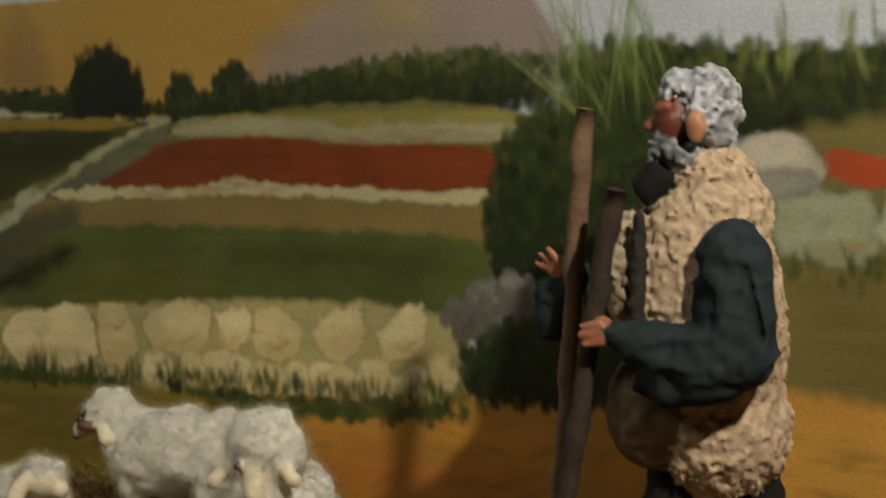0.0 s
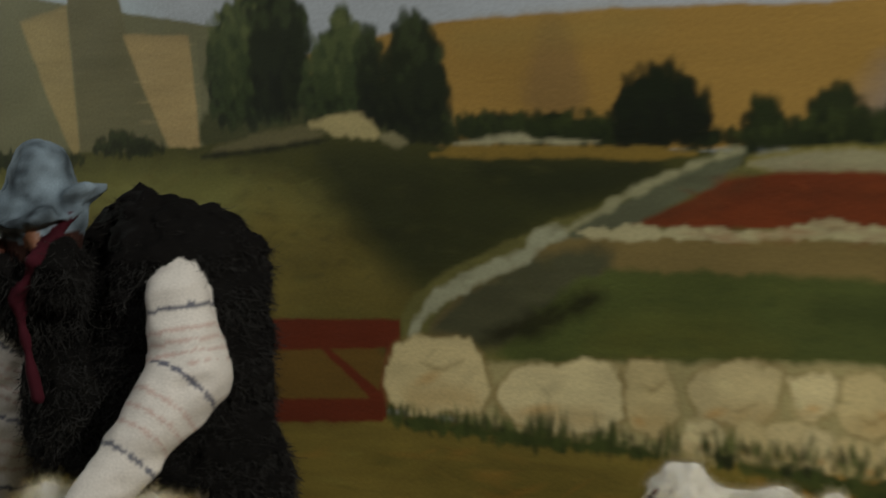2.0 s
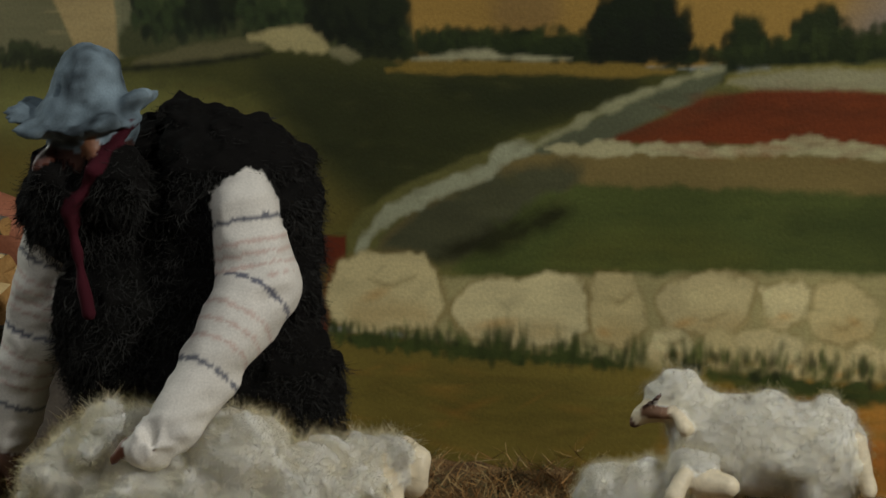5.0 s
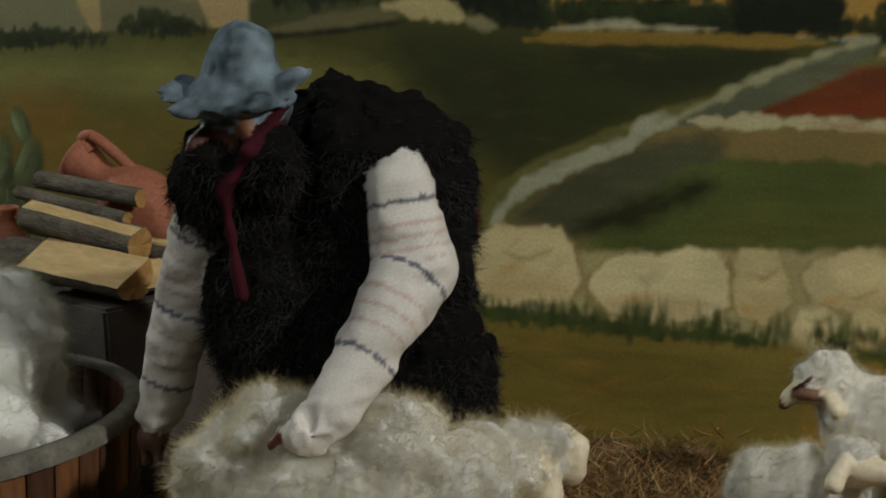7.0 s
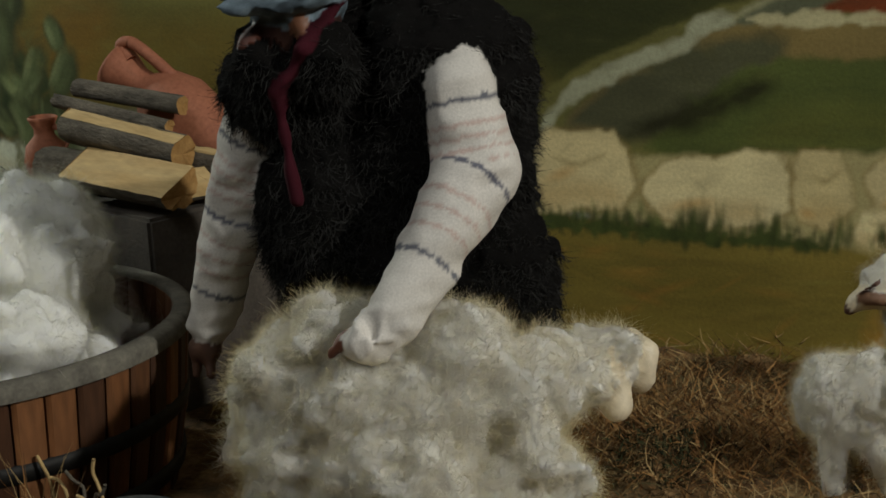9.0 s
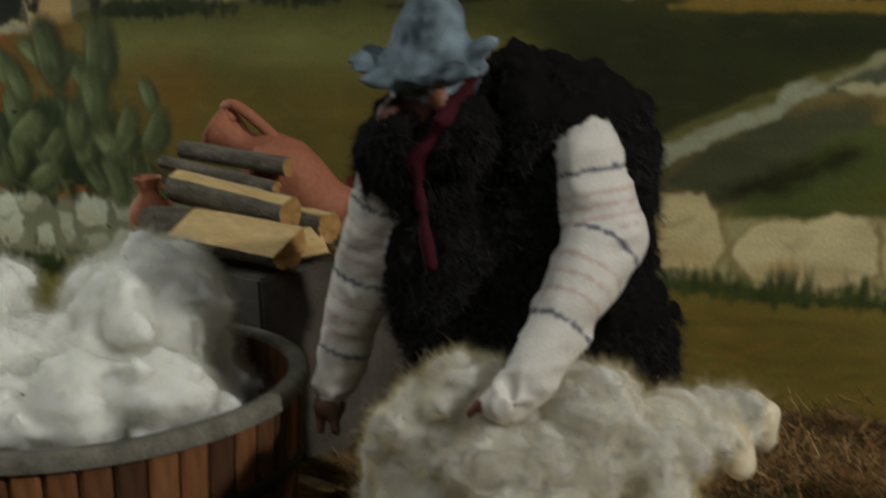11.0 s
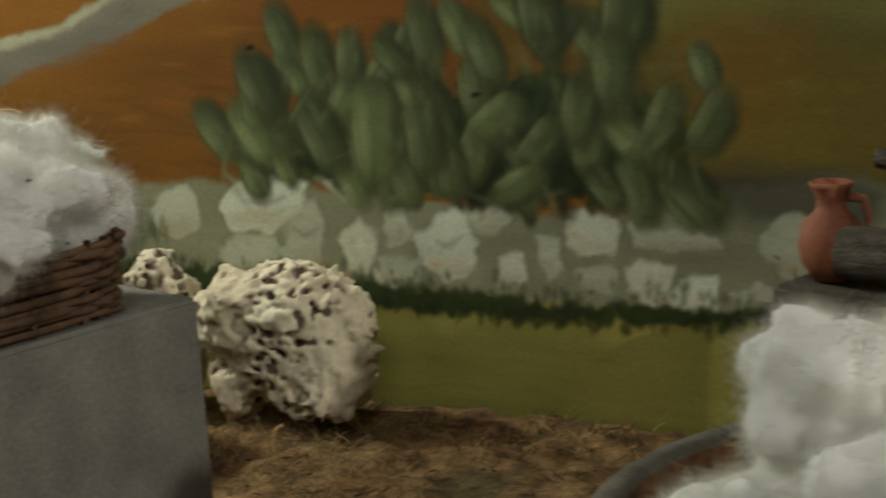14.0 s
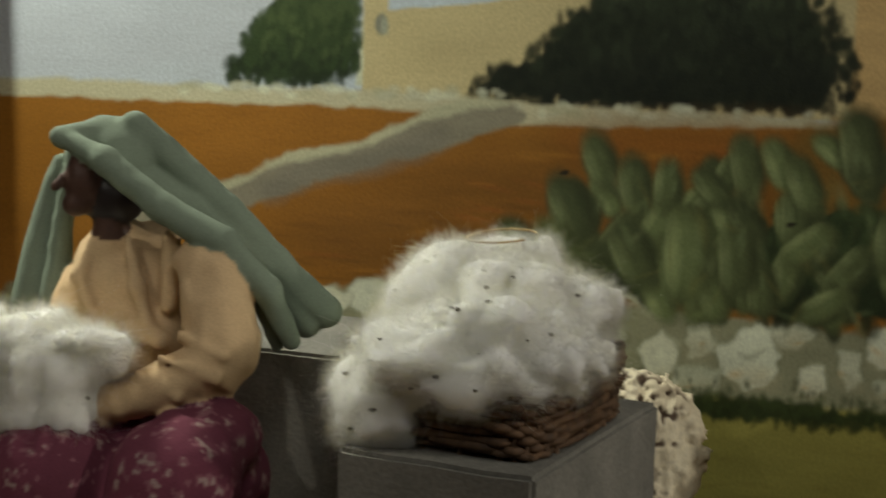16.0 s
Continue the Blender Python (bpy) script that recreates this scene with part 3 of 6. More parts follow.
    foliage([(0.48, 0.290), (0.48, 0.325), (0.55, 0.33), (0.65, 0.318), (0.74, 0.32), (0.84, 0.33), (0.84, 0.25), (0.6, 0.262)], 900, 0.008, hedge, 23)
    tufts((0.60, 0.310), (0.80, 0.315), 60, 0.036, [(112, 110, 58), (86, 86, 42), (64, 68, 34)], 24, 0.008)


def paint_fields():
    """Meadows, terraces, soil and tracks."""
    area([(-1.6, 0.299), (-1.219, 0.298), (-1.105, 0.296), (-1.004, 0.297), (-0.93, 0.294), (-0.88, 0.291), (-0.80, 0.288), (-0.655, 0.287), (-0.655, 0.272), (-1.6, 0.272)], (158, 144, 118), 0.004, 0.002, 0.06, 0.14)
    r = random.Random(31)
    for k in range(70):
        x = r.uniform(-1.15, -0.65)
        far = x > -0.90
        dab(x, (0.286 if far else 0.294) + r.uniform(-0.003, 0.005), r.uniform(0.004, 0.010), r.uniform(0.003, 0.006), r.gauss(0, 10), r.choice([(176, 168, 146), (160, 150, 128), (146, 136, 110)]), 0.7, 0.7)
    # orange ploughed soil
    area([(-1.6, 0.284), (-1.22, 0.284), (-0.962, 0.284), (-0.904, 0.275), (-0.83, 0.276), (-0.667, 0.281), (-0.62, 0.274), (-0.56, 0.24), (-0.53, 0.14), (-0.9, 0.10), (-1.6, 0.10)], (121, 75, 18), 0.003, 0.002, 0.08, 0.16, round_times=1)
    area([(-0.92, 0.262), (-0.75, 0.274), (-0.6, 0.268), (-0.6, 0.14), (-0.98, 0.13), (-1.09, 0.19)], (96, 60, 18), 0.05, 0.004, 0.12, 0.2, alpha=0.75)
    area([(-0.86, 0.274), (-0.72, 0.277), (-0.68, 0.255), (-0.84, 0.255)], (122, 68, 18), 0.03, 0.004, 0.1, 0.2, alpha=0.6)
    for k in range(150):
        x, z = r.uniform(-1.1, -0.66), r.uniform(0.14, 0.262)
        if z < 0.245 + (x + 0.9) * 0.32:
            dab(x, z, r.uniform(0.012, 0.040), r.uniform(0.0015, 0.0035), r.gauss(-3, 5), r.choice([(84, 50, 14), (136, 86, 26), (100, 60, 18), (74, 46, 16), (120, 66, 22)]), 0.9, 0.45)
    # pale track over the soil
    rim = [(-1.20, 0.195), (-1.137, 0.216), (-1.096, 0.227), (-1.072, 0.243), (-1.041, 0.252), (-1.01, 0.256), (-0.98, 0.270), (-0.954, 0.282), (-0.92, 0.292), (-0.895, 0.292)]
    area(rim + [(-0.877, 0.279), (-0.916, 0.266), (-0.955, 0.252), (-0.998, 0.240), (-1.042, 0.227), (-1.088, 0.206), (-1.115, 0.197), (-1.2, 0.165)], (110, 99, 84), 0.004, 0.003, 0.1, 0.2, round_times=1)
    area([(x + 0.02, z - 0.022) for x, z in rim[2:8]] + [(x + 0.01, z - 0.006) for x, z in rim[7:1:-1]], (98, 88, 78), 0.010, 0.003, alpha=0.6, round_times=1)
    band([(x, z - 0.002) for x, z in rim], [0.006, 0.006, 0.006, 0.008, 0.007, 0.006, 0.007, 0.008, 0.009, 0.004], (152, 142, 116), 0.004, 0.003, alpha=0.9)
    area([(-0.70, 0.284), (-0.56, 0.298), (-0.54, 0.2), (-0.7, 0.2)], (100, 70, 26), 0.012, 0.004, 0.15, 0.15)
    # green meadow with an ochre slope
    area([(-0.62, 0.300), (-0.45, 0.306), (-0.30, 0.307), (-0.19, 0.318), (-0.06, 0.300), (0.115, 0.296), (0.2, 0.29), (0.2, 0.14), (-0.1, 0.10), (-0.55, 0.10), (-0.57, 0.22), (-0.60, 0.28)], (62, 58, 26), 0.003, 0.002, 0.1, 0.14)
    area([(-0.62, 0.290), (-0.40, 0.292), (-0.25, 0.285), (-0.15, 0.25), (-0.3, 0.235), (-0.5, 0.245), (-0.6, 0.25)], (108, 100, 52), 0.035, 0.004, 0.08, 0.2, alpha=0.85)
    area([(-0.62, 0.252), (-0.46, 0.248), (-0.30, 0.24), (-0.22, 0.20), (-0.24, 0.15), (-0.55, 0.14), (-0.58, 0.2)], (94, 76, 30), 0.04, 0.004, 0.08, 0.2, alpha=0.95)
    area([(-0.56, 0.262), (-0.47, 0.262), (-0.5, 0.2), (-0.55, 0.18)], (112, 76, 26), 0.03, 0.004, alpha=0.5)
    area([(-0.28, 0.275), (-0.19, 0.262), (-0.14, 0.222), (-0.105, 0.19), (-0.12, 0.165), (-0.26, 0.165)], (98, 82, 36), 0.04, 0.004, 0.1, 0.2, alpha=0.85)
    area([(-0.20, 0.312), (-0.07, 0.297), (0.12, 0.289), (0.06, 0.262), (-0.01, 0.234), (-0.05, 0.21), (-0.11, 0.20), (-0.16, 0.25)], (44, 44, 22), 0.03, 0.003, 0.1, 0.3, alpha=0.9)
    area([(-0.06, 0.294), (0.13, 0.288), (0.06, 0.262), (0.0, 0.26)], (38, 39, 21), 0.015, 0.003, alpha=0.8)
    foliage([(-0.60, 0.292), (-0.59, 0.305), (-0.50, 0.310), (-0.44, 0.304), (-0.45, 0.296)], 90, 0.006, [(34, 36, 18), (44, 46, 24)], 25)
    foliage([(-0.44, 0.304), (-0.42, 0.318), (-0.40, 0.325), (-0.36, 0.314), (-0.34, 0.302)], 70, 0.006, [(34, 36, 18), (50, 52, 28)], 26)
    # bank of the lane
    area([(-0.31, 0.301), (-0.267, 0.313), (-0.197, 0.323), (-0.172, 0.313), (-0.22, 0.304)], (88, 78, 52), 0.004, 0.002)
    area([(-0.200, 0.322), (-0.173, 0.326), (-0.150, 0.331), (-0.136, 0.328), (-0.124, 0.308), (-0.165, 0.311)], (144, 124, 84), 0.004, 0.004, round_times=1)
    area([(-0.128, 0.312), (-0.112, 0.316), (-0.095, 0.303), (-0.12, 0.303)], (110, 98, 70), 0.004, 0.003)
    band([(-0.31, 0.299), (-0.24, 0.303), (-0.175, 0.310)], [0.004, 0.005, 0.004], (34, 34, 18), 0.004, 0.002)
    area([(-0.088, 0.295), (-0.057, 0.304), (-0.005, 0.302), (0.036, 0.301), (0.11, 0.297), (0.14, 0.292), (0.106, 0.289), (-0.05, 0.293)], (112, 86, 34), 0.003, 0.002)
    band([(-0.06, 0.304), (-0.033, 0.304), (-0.005, 0.306), (0.018, 0.303), (0.06, 0.302)], [0.002, 0.004, 0.005, 0.004, 0.003], (150, 136, 106), 0.004, 0.003, alpha=0.85)
    area([(-0.12, 0.20), (0.17, 0.298), (0.50, 0.300), (0.52, 0.13), (-0.12, 0.13)], (88, 80, 42), 0.004, 0.003)
    # walled terrace with red soil
    area([(0.168, 0.294), (0.234, 0.295), (0.474, 0.291), (0.474, 0.270), (0.33, 0.270), (0.165, 0.278)], (112, 98, 48), 0.004, 0.002, 0.08, 0.2)
    area([(0.169, 0.290), (0.235, 0.293), (0.303, 0.290), (0.321, 0.281), (0.40, 0.283), (0.471, 0.279), (0.462, 0.268), (0.348, 0.269), (0.311, 0.273), (0.273, 0.278), (0.165, 0.280)], (128, 116, 88), 0.004, 0.003, 0.08, 0.25, round_times=1)
    brush(0.18, 0.46, 0.275, 0.288, 40, [(142, 130, 104), (112, 100, 74), (134, 110, 84)], 95, 0.012, 0.3)
    area([(0.165, 0.280), (0.277, 0.278), (0.315, 0.270), (0.441, 0.267), (0.452, 0.243), (0.429, 0.232), (0.345, 0.237), (0.228, 0.242), (0.066, 0.244), (0.111, 0.256)], (99, 44, 18), 0.003, 0.002, 0.08, 0.2, round_times=1)
    area([(0.17, 0.277), (0.26, 0.275), (0.28, 0.258), (0.14, 0.254)], (76, 36, 17), 0.02, 0.003, alpha=0.7)
    area([(0.33, 0.262), (0.40, 0.264), (0.44, 0.262), (0.44, 0.245), (0.36, 0.240)], (112, 50, 18), 0.02, 0.004, alpha=0.6)
    area([(0.08, 0.246), (0.165, 0.279), (0.18, 0.274), (0.13, 0.250)], (70, 42, 24), 0.012, 0.003, alpha=0.6)
    area([(0.168, 0.297), (0.166, 0.282), (0.082, 0.246), (0.02, 0.226), (-0.02, 0.20), (-0.02, 0.216), (0.064, 0.258), (0.12, 0.283)], (80, 77, 58), 0.004, 0.003, 0.2, 0.2, round_times=1)
    band([(-0.02, 0.214), (0.04, 0.247), (0.10, 0.274), (0.14, 0.288), (0.167, 0.294)], [0.006, 0.006, 0.006, 0.005, 0.005], (128, 118, 88), 0.004, 0.004)
    area([(0.00, 0.232), (0.08, 0.242), (0.22, 0.238), (0.45, 0.232), (0.45, 0.200), (0.30, 0.204), (0.15, 0.206), (0.02, 0.200), (-0.11, 0.155), (-0.06, 0.20)], (104, 84, 48), 0.004, 0.003, 0.08, 0.2)
    area([(0.005, 0.226), (0.07, 0.232), (0.05, 0.19), (-0.02, 0.155), (-0.11, 0.155), (-0.06, 0.198)], (66, 62, 43), 0.012, 0.004, 0.2, 0.25)
    crest = [(0.037, 0.240), (0.087, 0.240), (0.154, 0.238), (0.197, 0.241), (0.226, 0.244), (0.248, 0.239), (0.283, 0.239), (0.326, 0.236), (0.381, 0.232), (0.416, 0.231), (0.434, 0.234)]
    band(crest, [0.006, 0.008, 0.008, 0.010, 0.014, 0.010, 0.009, 0.007, 0.007, 0.008, 0.006], (150, 134, 100), 0.003, 0.004)
    band([(-0.115, 0.160), (-0.09, 0.188), (-0.055, 0.206), (-0.01, 0.221), (0.002, 0.234), (0.03, 0.240)], [0.012, 0.014, 0.012, 0.011, 0.016, 0.008], (134, 126, 102), 0.004, 0.004)
    # dark green field below the terrace
    area([(-0.028, 0.161), (0.042, 0.213), (0.10, 0.216), (0.255, 0.212), (0.34, 0.207), (0.43, 0.204), (0.44, 0.15), (0.238, 0.150), (0.001, 0.145), (-0.04, 0.148)], (66, 68, 32), 0.005, 0.004, 0.1, 0.28)
    area([(0.03, 0.196), (0.055, 0.204), (0.06, 0.19), (0.0, 0.165), (-0.06, 0.155), (-0.02, 0.18)], (34, 32, 15), 0.012, 0.004, alpha=0.9)
    area([(0.06, 0.185), (0.16, 0.182), (0.2, 0.16), (0.1, 0.148), (0.03, 0.152)], (74, 70, 30), 0.025, 0.004, 0.3, 0.2, alpha=0.7)
    area([(0.2, 0.2), (0.36, 0.2), (0.4, 0.18), (0.24, 0.178)], (52, 56, 27), 0.02, 0.004, 0.1, 0.25, alpha=0.8)


def paint_near():
    """The near ground, dry-stone walls, gate, bushes and prickly pear."""
    area([(-0.55, 0.11), (-0.14, 0.102), (0.0, 0.10), (0.4, 0.09), (1.0, 0.19), (1.0, -0.02), (-0.55, -0.02)], (100, 82, 34), 0.006, 0.003, 0.18, 0.2)
    area([(-0.2, 0.07), (0.0, 0.075), (0.2, 0.05), (0.1, 0.03), (-0.1, 0.035)], (84, 70, 28), 0.03, 0.004, 0.2, 0.2, alpha=0.7)
    area([(0.20, 0.085), (0.42, 0.088), (0.62, 0.13), (1.0, 0.15), (1.0, -0.02), (0.15, -0.02), (0.12, 0.03)], (150, 98, 36), 0.04, 0.004, 0.1, 0.2)
    area([(0.22, 0.045), (0.36, 0.05), (0.48, 0.03), (0.3, 0.01)], (138, 72, 30), 0.03, 0.004, alpha=0.6)
    area([(0.60, 0.19), (0.72, 0.185), (0.9, 0.19), (0.9, 0.12), (0.62, 0.125)], (140, 106, 46), 0.03, 0.004, alpha=0.7)
    area([(0.62, 0.125), (0.95, 0.14), (0.95, 0.0), (0.58, 0.0)], (172, 118, 50), 0.05, 0.004, 0.1, 0.2, alpha=0.8)
    area([(-1.6, 0.11), (-1.0, 0.10), (-0.62, 0.085), (-0.45, 0.10), (-0.36, 0.10), (-0.36, -0.02), (-1.6, -0.02)], (120, 108, 52), 0.006, 0.003, 0.1, 0.16)
    # gate of red-brown boards
    area([(-0.352, 0.165), (-0.352, 0.085), (-0.14, 0.088), (-0.13, 0.165)], (86, 62, 24), 0.01, 0.002)
    wood = (84, 34, 16)
    area([(-0.355, 0.166), (-0.121, 0.174), (-0.123, 0.152), (-0.355, 0.138)], wood, 0.002, 0.001, round_times=0)
    area([(-0.355, 0.098), (-0.143, 0.112), (-0.144, 0.094), (-0.355, 0.078)], wood, 0.002, 0.001, round_times=0)
    area([(-0.136, 0.152), (-0.125, 0.152), (-0.141, 0.096), (-0.151, 0.098)], wood, 0.002, 0.001, round_times=0)
    area([(-0.308, 0.142), (-0.292, 0.142), (-0.294, 0.085), (-0.309, 0.085)], wood, 0.002, 0.001, round_times=0)
    area([(-0.206, 0.152), (-0.194, 0.150), (-0.144, 0.116), (-0.146, 0.104)], wood, 0.002, 0.001, round_times=0)
    # dry-stone wall, cream
    area([(-0.135, 0.150), (-0.05, 0.145), (0.05, 0.148), (0.17, 0.158), (0.37, 0.158), (0.42, 0.13), (0.40, 0.085), (0.24, 0.085), (0.1, 0.088), (-0.13, 0.10)], (140, 122, 82), 0.006, 0.003)
    cream = [(170, 146, 105), (175, 152, 112), (165, 141, 99)]
    joint = (112, 88, 50)
    rings = [
        [(-0.134, 0.137), (-0.122, 0.156), (-0.091, 0.162), (-0.066, 0.161), (-0.050, 0.148), (-0.045, 0.121), (-0.061, 0.108), (-0.135, 0.102)],
        [(-0.034, 0.125), (-0.012, 0.142), (0.031, 0.147), (0.056, 0.149), (0.066, 0.133), (0.065, 0.110), (0.042, 0.098), (-0.030, 0.104)],
        [(0.070, 0.149), (0.094, 0.153), (0.106, 0.134), (0.108, 0.111), (0.09, 0.102), (0.068, 0.110)],
        [(0.121, 0.143), (0.142, 0.153), (0.183, 0.155), (0.182, 0.132), (0.164, 0.114), (0.142, 0.112), (0.121, 0.121)],
        [(0.190, 0.149), (0.223, 0.152), (0.218, 0.124), (0.202, 0.119), (0.189, 0.136)],
        [(0.227, 0.148), (0.248, 0.153), (0.264, 0.138), (0.261, 0.117), (0.237, 0.110), (0.224, 0.124)],
        [(0.281, 0.139), (0.307, 0.156), (0.324, 0.153), (0.322, 0.132), (0.303, 0.114), (0.284, 0.118)],
        [(0.335, 0.128), (0.350, 0.153), (0.369, 0.158), (0.376, 0.141), (0.360, 0.118), (0.341, 0.116)]]
    for k, ring in enumerate(rings):
        painted_ring(ring, cream[k % 3], 3 + k, joint, 0.5, 1)
    for k, (x, z, w, h) in enumerate([(0.128, 0.104, 0.036, 0.026), (0.160, 0.102, 0.030, 0.024), (0.187, 0.104, 0.024, 0.032), (0.209, 0.102, 0.022, 0.030), (0.234, 0.098, 0.030, 0.026), (0.258, 0.100, 0.022, 0.026), (0.283, 0.101, 0.026, 0.024), (0.304, 0.098, 0.026, 0.020), (0.328, 0.104, 0.030, 0.022), (0.358, 0.102, 0.032, 0.022), (0.386, 0.106, 0.028, 0.026)]):
        painted_stone(x, z, w, h, cream[(k + 1) % 3], 13 + k, joint)
    blades = [(44, 48, 22), (58, 62, 28), (36, 38, 20), (78, 80, 40)]
    tufts((-0.14, 0.098), (0.10, 0.088), 190, 0.018, blades, 41, 0.003)
    tufts((0.12, 0.092), (0.42, 0.086), 230, 0.020, blades, 42, 0.004)
    foliage([(-0.14, 0.100), (0.0, 0.094), (0.1, 0.09), (0.1, 0.083), (-0.14, 0.09)], 70, 0.006, blades[:3], 43)
    foliage([(0.1, 0.092), (0.25, 0.082), (0.40, 0.088), (0.40, 0.072), (0.2, 0.068)], 160, 0.007, blades[:3], 44)
    for x, h in ((-0.004, 0.022), (0.012, 0.028), (-0.06, 0.02), (0.052, 0.022), (0.10, 0.022)):
        tufts((x - 0.008, 0.092), (x + 0.008, 0.092), 10, h * 1.3, blades[:2], int(1000 * x) + 500, 0.002)
    # thistle bushes, mauve flowers and reeds beside the terrace
    bush = [(22, 26, 13), (28, 34, 16), (38, 44, 20), (50, 54, 26)]
    foliage([(0.43, 0.155), (0.428, 0.21), (0.44, 0.26), (0.47, 0.295), (0.54, 0.30), (0.60, 0.28), (0.61, 0.18), (0.56, 0.14)], 1300, 0.009, bush, 45)
    foliage([(0.385, 0.14), (0.40, 0.165), (0.44, 0.178), (0.48, 0.17), (0.5, 0.14), (0.44, 0.125)], 170, 0.008, [(70, 62, 54), (84, 74, 70), (104, 94, 92)], 46)
    foliage([(0.395, 0.09), (0.40, 0.125), (0.44, 0.145), (0.5, 0.155), (0.54, 0.14), (0.52, 0.085)], 520, 0.008, bush, 47)
    r = random.Random(48)
    for k in range(44):
        ln, lean = r.uniform(0.04, 0.115), r.gauss(0, 17)
        x, z = r.uniform(0.50, 0.575) - 0.02 * (lean < 0), r.uniform(0.27, 0.30)
        a = radians(90 + lean)
        dab(x + math.cos(a) * ln * 0.5, z + math.sin(a) * ln * 0.5, ln * 0.6, r.uniform(0.0016, 0.0034), 90 + lean, r.choice([(100, 106, 54), (118, 120, 68), (72, 82, 38)]), 0.9, 0.5)
    # stones, red earth and grass beyond the thistles
    area([(0.58, 0.275), (0.95, 0.28), (0.95, 0.10), (0.56, 0.10)], (96, 82, 44), 0.01, 0.004)
    area([(0.655, 0.258), (0.72, 0.25), (0.9, 0.25), (0.9, 0.22), (0.67, 0.232)], (140, 56, 28), 0.003, 0.003)
    painted_stone(0.640, 0.248, 0.050, 0.040, (150, 134, 118), 61, (90, 80, 64))
    painted_stone(0.632, 0.224, 0.06, 0.046, (116, 108, 96), 62, (70, 66, 52))
    painted_stone(0.668, 0.208, 0.07, 0.05, (126, 122, 98), 63, (76, 76, 56))
    painted_stone(0.73, 0.215, 0.07, 0.05, (134, 128, 104), 64, (76, 76, 56))
    painted_stone(0.80, 0.212, 0.07, 0.05, (134, 128, 104), 65, (76, 76, 56))
    tufts((0.62, 0.180), (0.9, 0.184), 130, 0.02, blades, 49, 0.004)
    # grey stone wall under the prickly pear
    area([(-1.30, 0.150), (-1.05, 0.150), (-0.97, 0.145), (-0.86, 0.155), (-0.7, 0.14), (-0.6, 0.138), (-0.5, 0.165), (-0.42, 0.165), (-0.42, 0.10), (-0.5, 0.078), (-0.62, 0.078), (-0.78, 0.085), (-1.3, 0.085)], (110, 104, 82), 0.006, 0.004, 0.1, 0.25)
    area([(-0.55, 0.168), (-0.47, 0.172), (-0.43, 0.16), (-0.45, 0.13), (-0.52, 0.135)], (58, 54, 44), 0.015, 0.004, alpha=0.8)
    grey = [(162, 154, 134), (150, 143, 123), (168, 161, 142), (140, 134, 114)]
    shade = (92, 88, 67)
    for k, (x, z, w, h) in enumerate([(-1.10, 0.132, 0.070, 0.050), (-0.985, 0.136, 0.05, 0.044), (-0.86, 0.100, 0.05, 0.03), (-0.755, 0.092, 0.03, 0.022), (-0.69, 0.132, 0.03, 0.02), (-0.565, 0.088, 0.03, 0.02), (-0.490, 0.122, 0.04, 0.04)]):
        painted_stone(x, z, w, h, grey[(k + 1) % 4], 90 + k, shade)
    rings = [
        [(-1.058, 0.142), (-1.028, 0.150), (-1.012, 0.141), (-1.022, 0.122), (-1.047, 0.121)],
        [(-0.942, 0.126), (-0.932, 0.142), (-0.911, 0.148), (-0.903, 0.136), (-0.905, 0.117), (-0.922, 0.111), (-0.937, 0.117)],
        [(-0.885, 0.133), (-0.873, 0.152), (-0.838, 0.158), (-0.814, 0.154), (-0.823, 0.135), (-0.846, 0.119), (-0.876, 0.118)],
        [(-0.845, 0.100), (-0.821, 0.127), (-0.810, 0.144), (-0.804, 0.123), (-0.809, 0.098), (-0.821, 0.096)],
        [(-0.795, 0.115), (-0.778, 0.129), (-0.767, 0.113), (-0.774, 0.087), (-0.787, 0.095)],
        [(-0.759, 0.134), (-0.745, 0.140), (-0.741, 0.118), (-0.756, 0.113)],
        [(-0.735, 0.118), (-0.722, 0.133), (-0.704, 0.138), (-0.694, 0.116), (-0.697, 0.100), (-0.716, 0.091), (-0.733, 0.102)],
        [(-0.765, 0.104), (-0.735, 0.104), (-0.736, 0.087), (-0.762, 0.088)],
        [(-0.679, 0.109), (-0.662, 0.112), (-0.658, 0.094), (-0.678, 0.091)],
        [(-0.655, 0.110), (-0.652, 0.124), (-0.637, 0.123), (-0.634, 0.103), (-0.645, 0.095)],
        [(-0.635, 0.135), (-0.626, 0.143), (-0.616, 0.138), (-0.597, 0.137), (-0.600, 0.117), (-0.619, 0.110), (-0.633, 0.119)],
        [(-0.628, 0.102), (-0.615, 0.109), (-0.601, 0.103), (-0.603, 0.089), (-0.620, 0.090)],
        [(-0.594, 0.106), (-0.581, 0.112), (-0.565, 0.107), (-0.564, 0.088), (-0.574, 0.079), (-0.592, 0.092)],
        [(-0.591, 0.131), (-0.537, 0.128), (-0.533, 0.121), (-0.589, 0.118)],
        [(-0.561, 0.100), (-0.537, 0.105), (-0.536, 0.082), (-0.554, 0.077)],
        [(-0.530, 0.094), (-0.510, 0.103), (-0.498, 0.096), (-0.506, 0.084), (-0.522, 0.083)]]
    for k, ring in enumerate(rings):
        painted_ring(ring, grey[k % 4], 70 + k, shade, 0.3)
    area([(-0.816, 0.158), (-0.799, 0.164), (-0.768, 0.142), (-0.782, 0.139)], (146, 138, 116), 0.003, 0.002)
    weeds = [(34, 40, 18), (44, 50, 24), (58, 62, 30)]
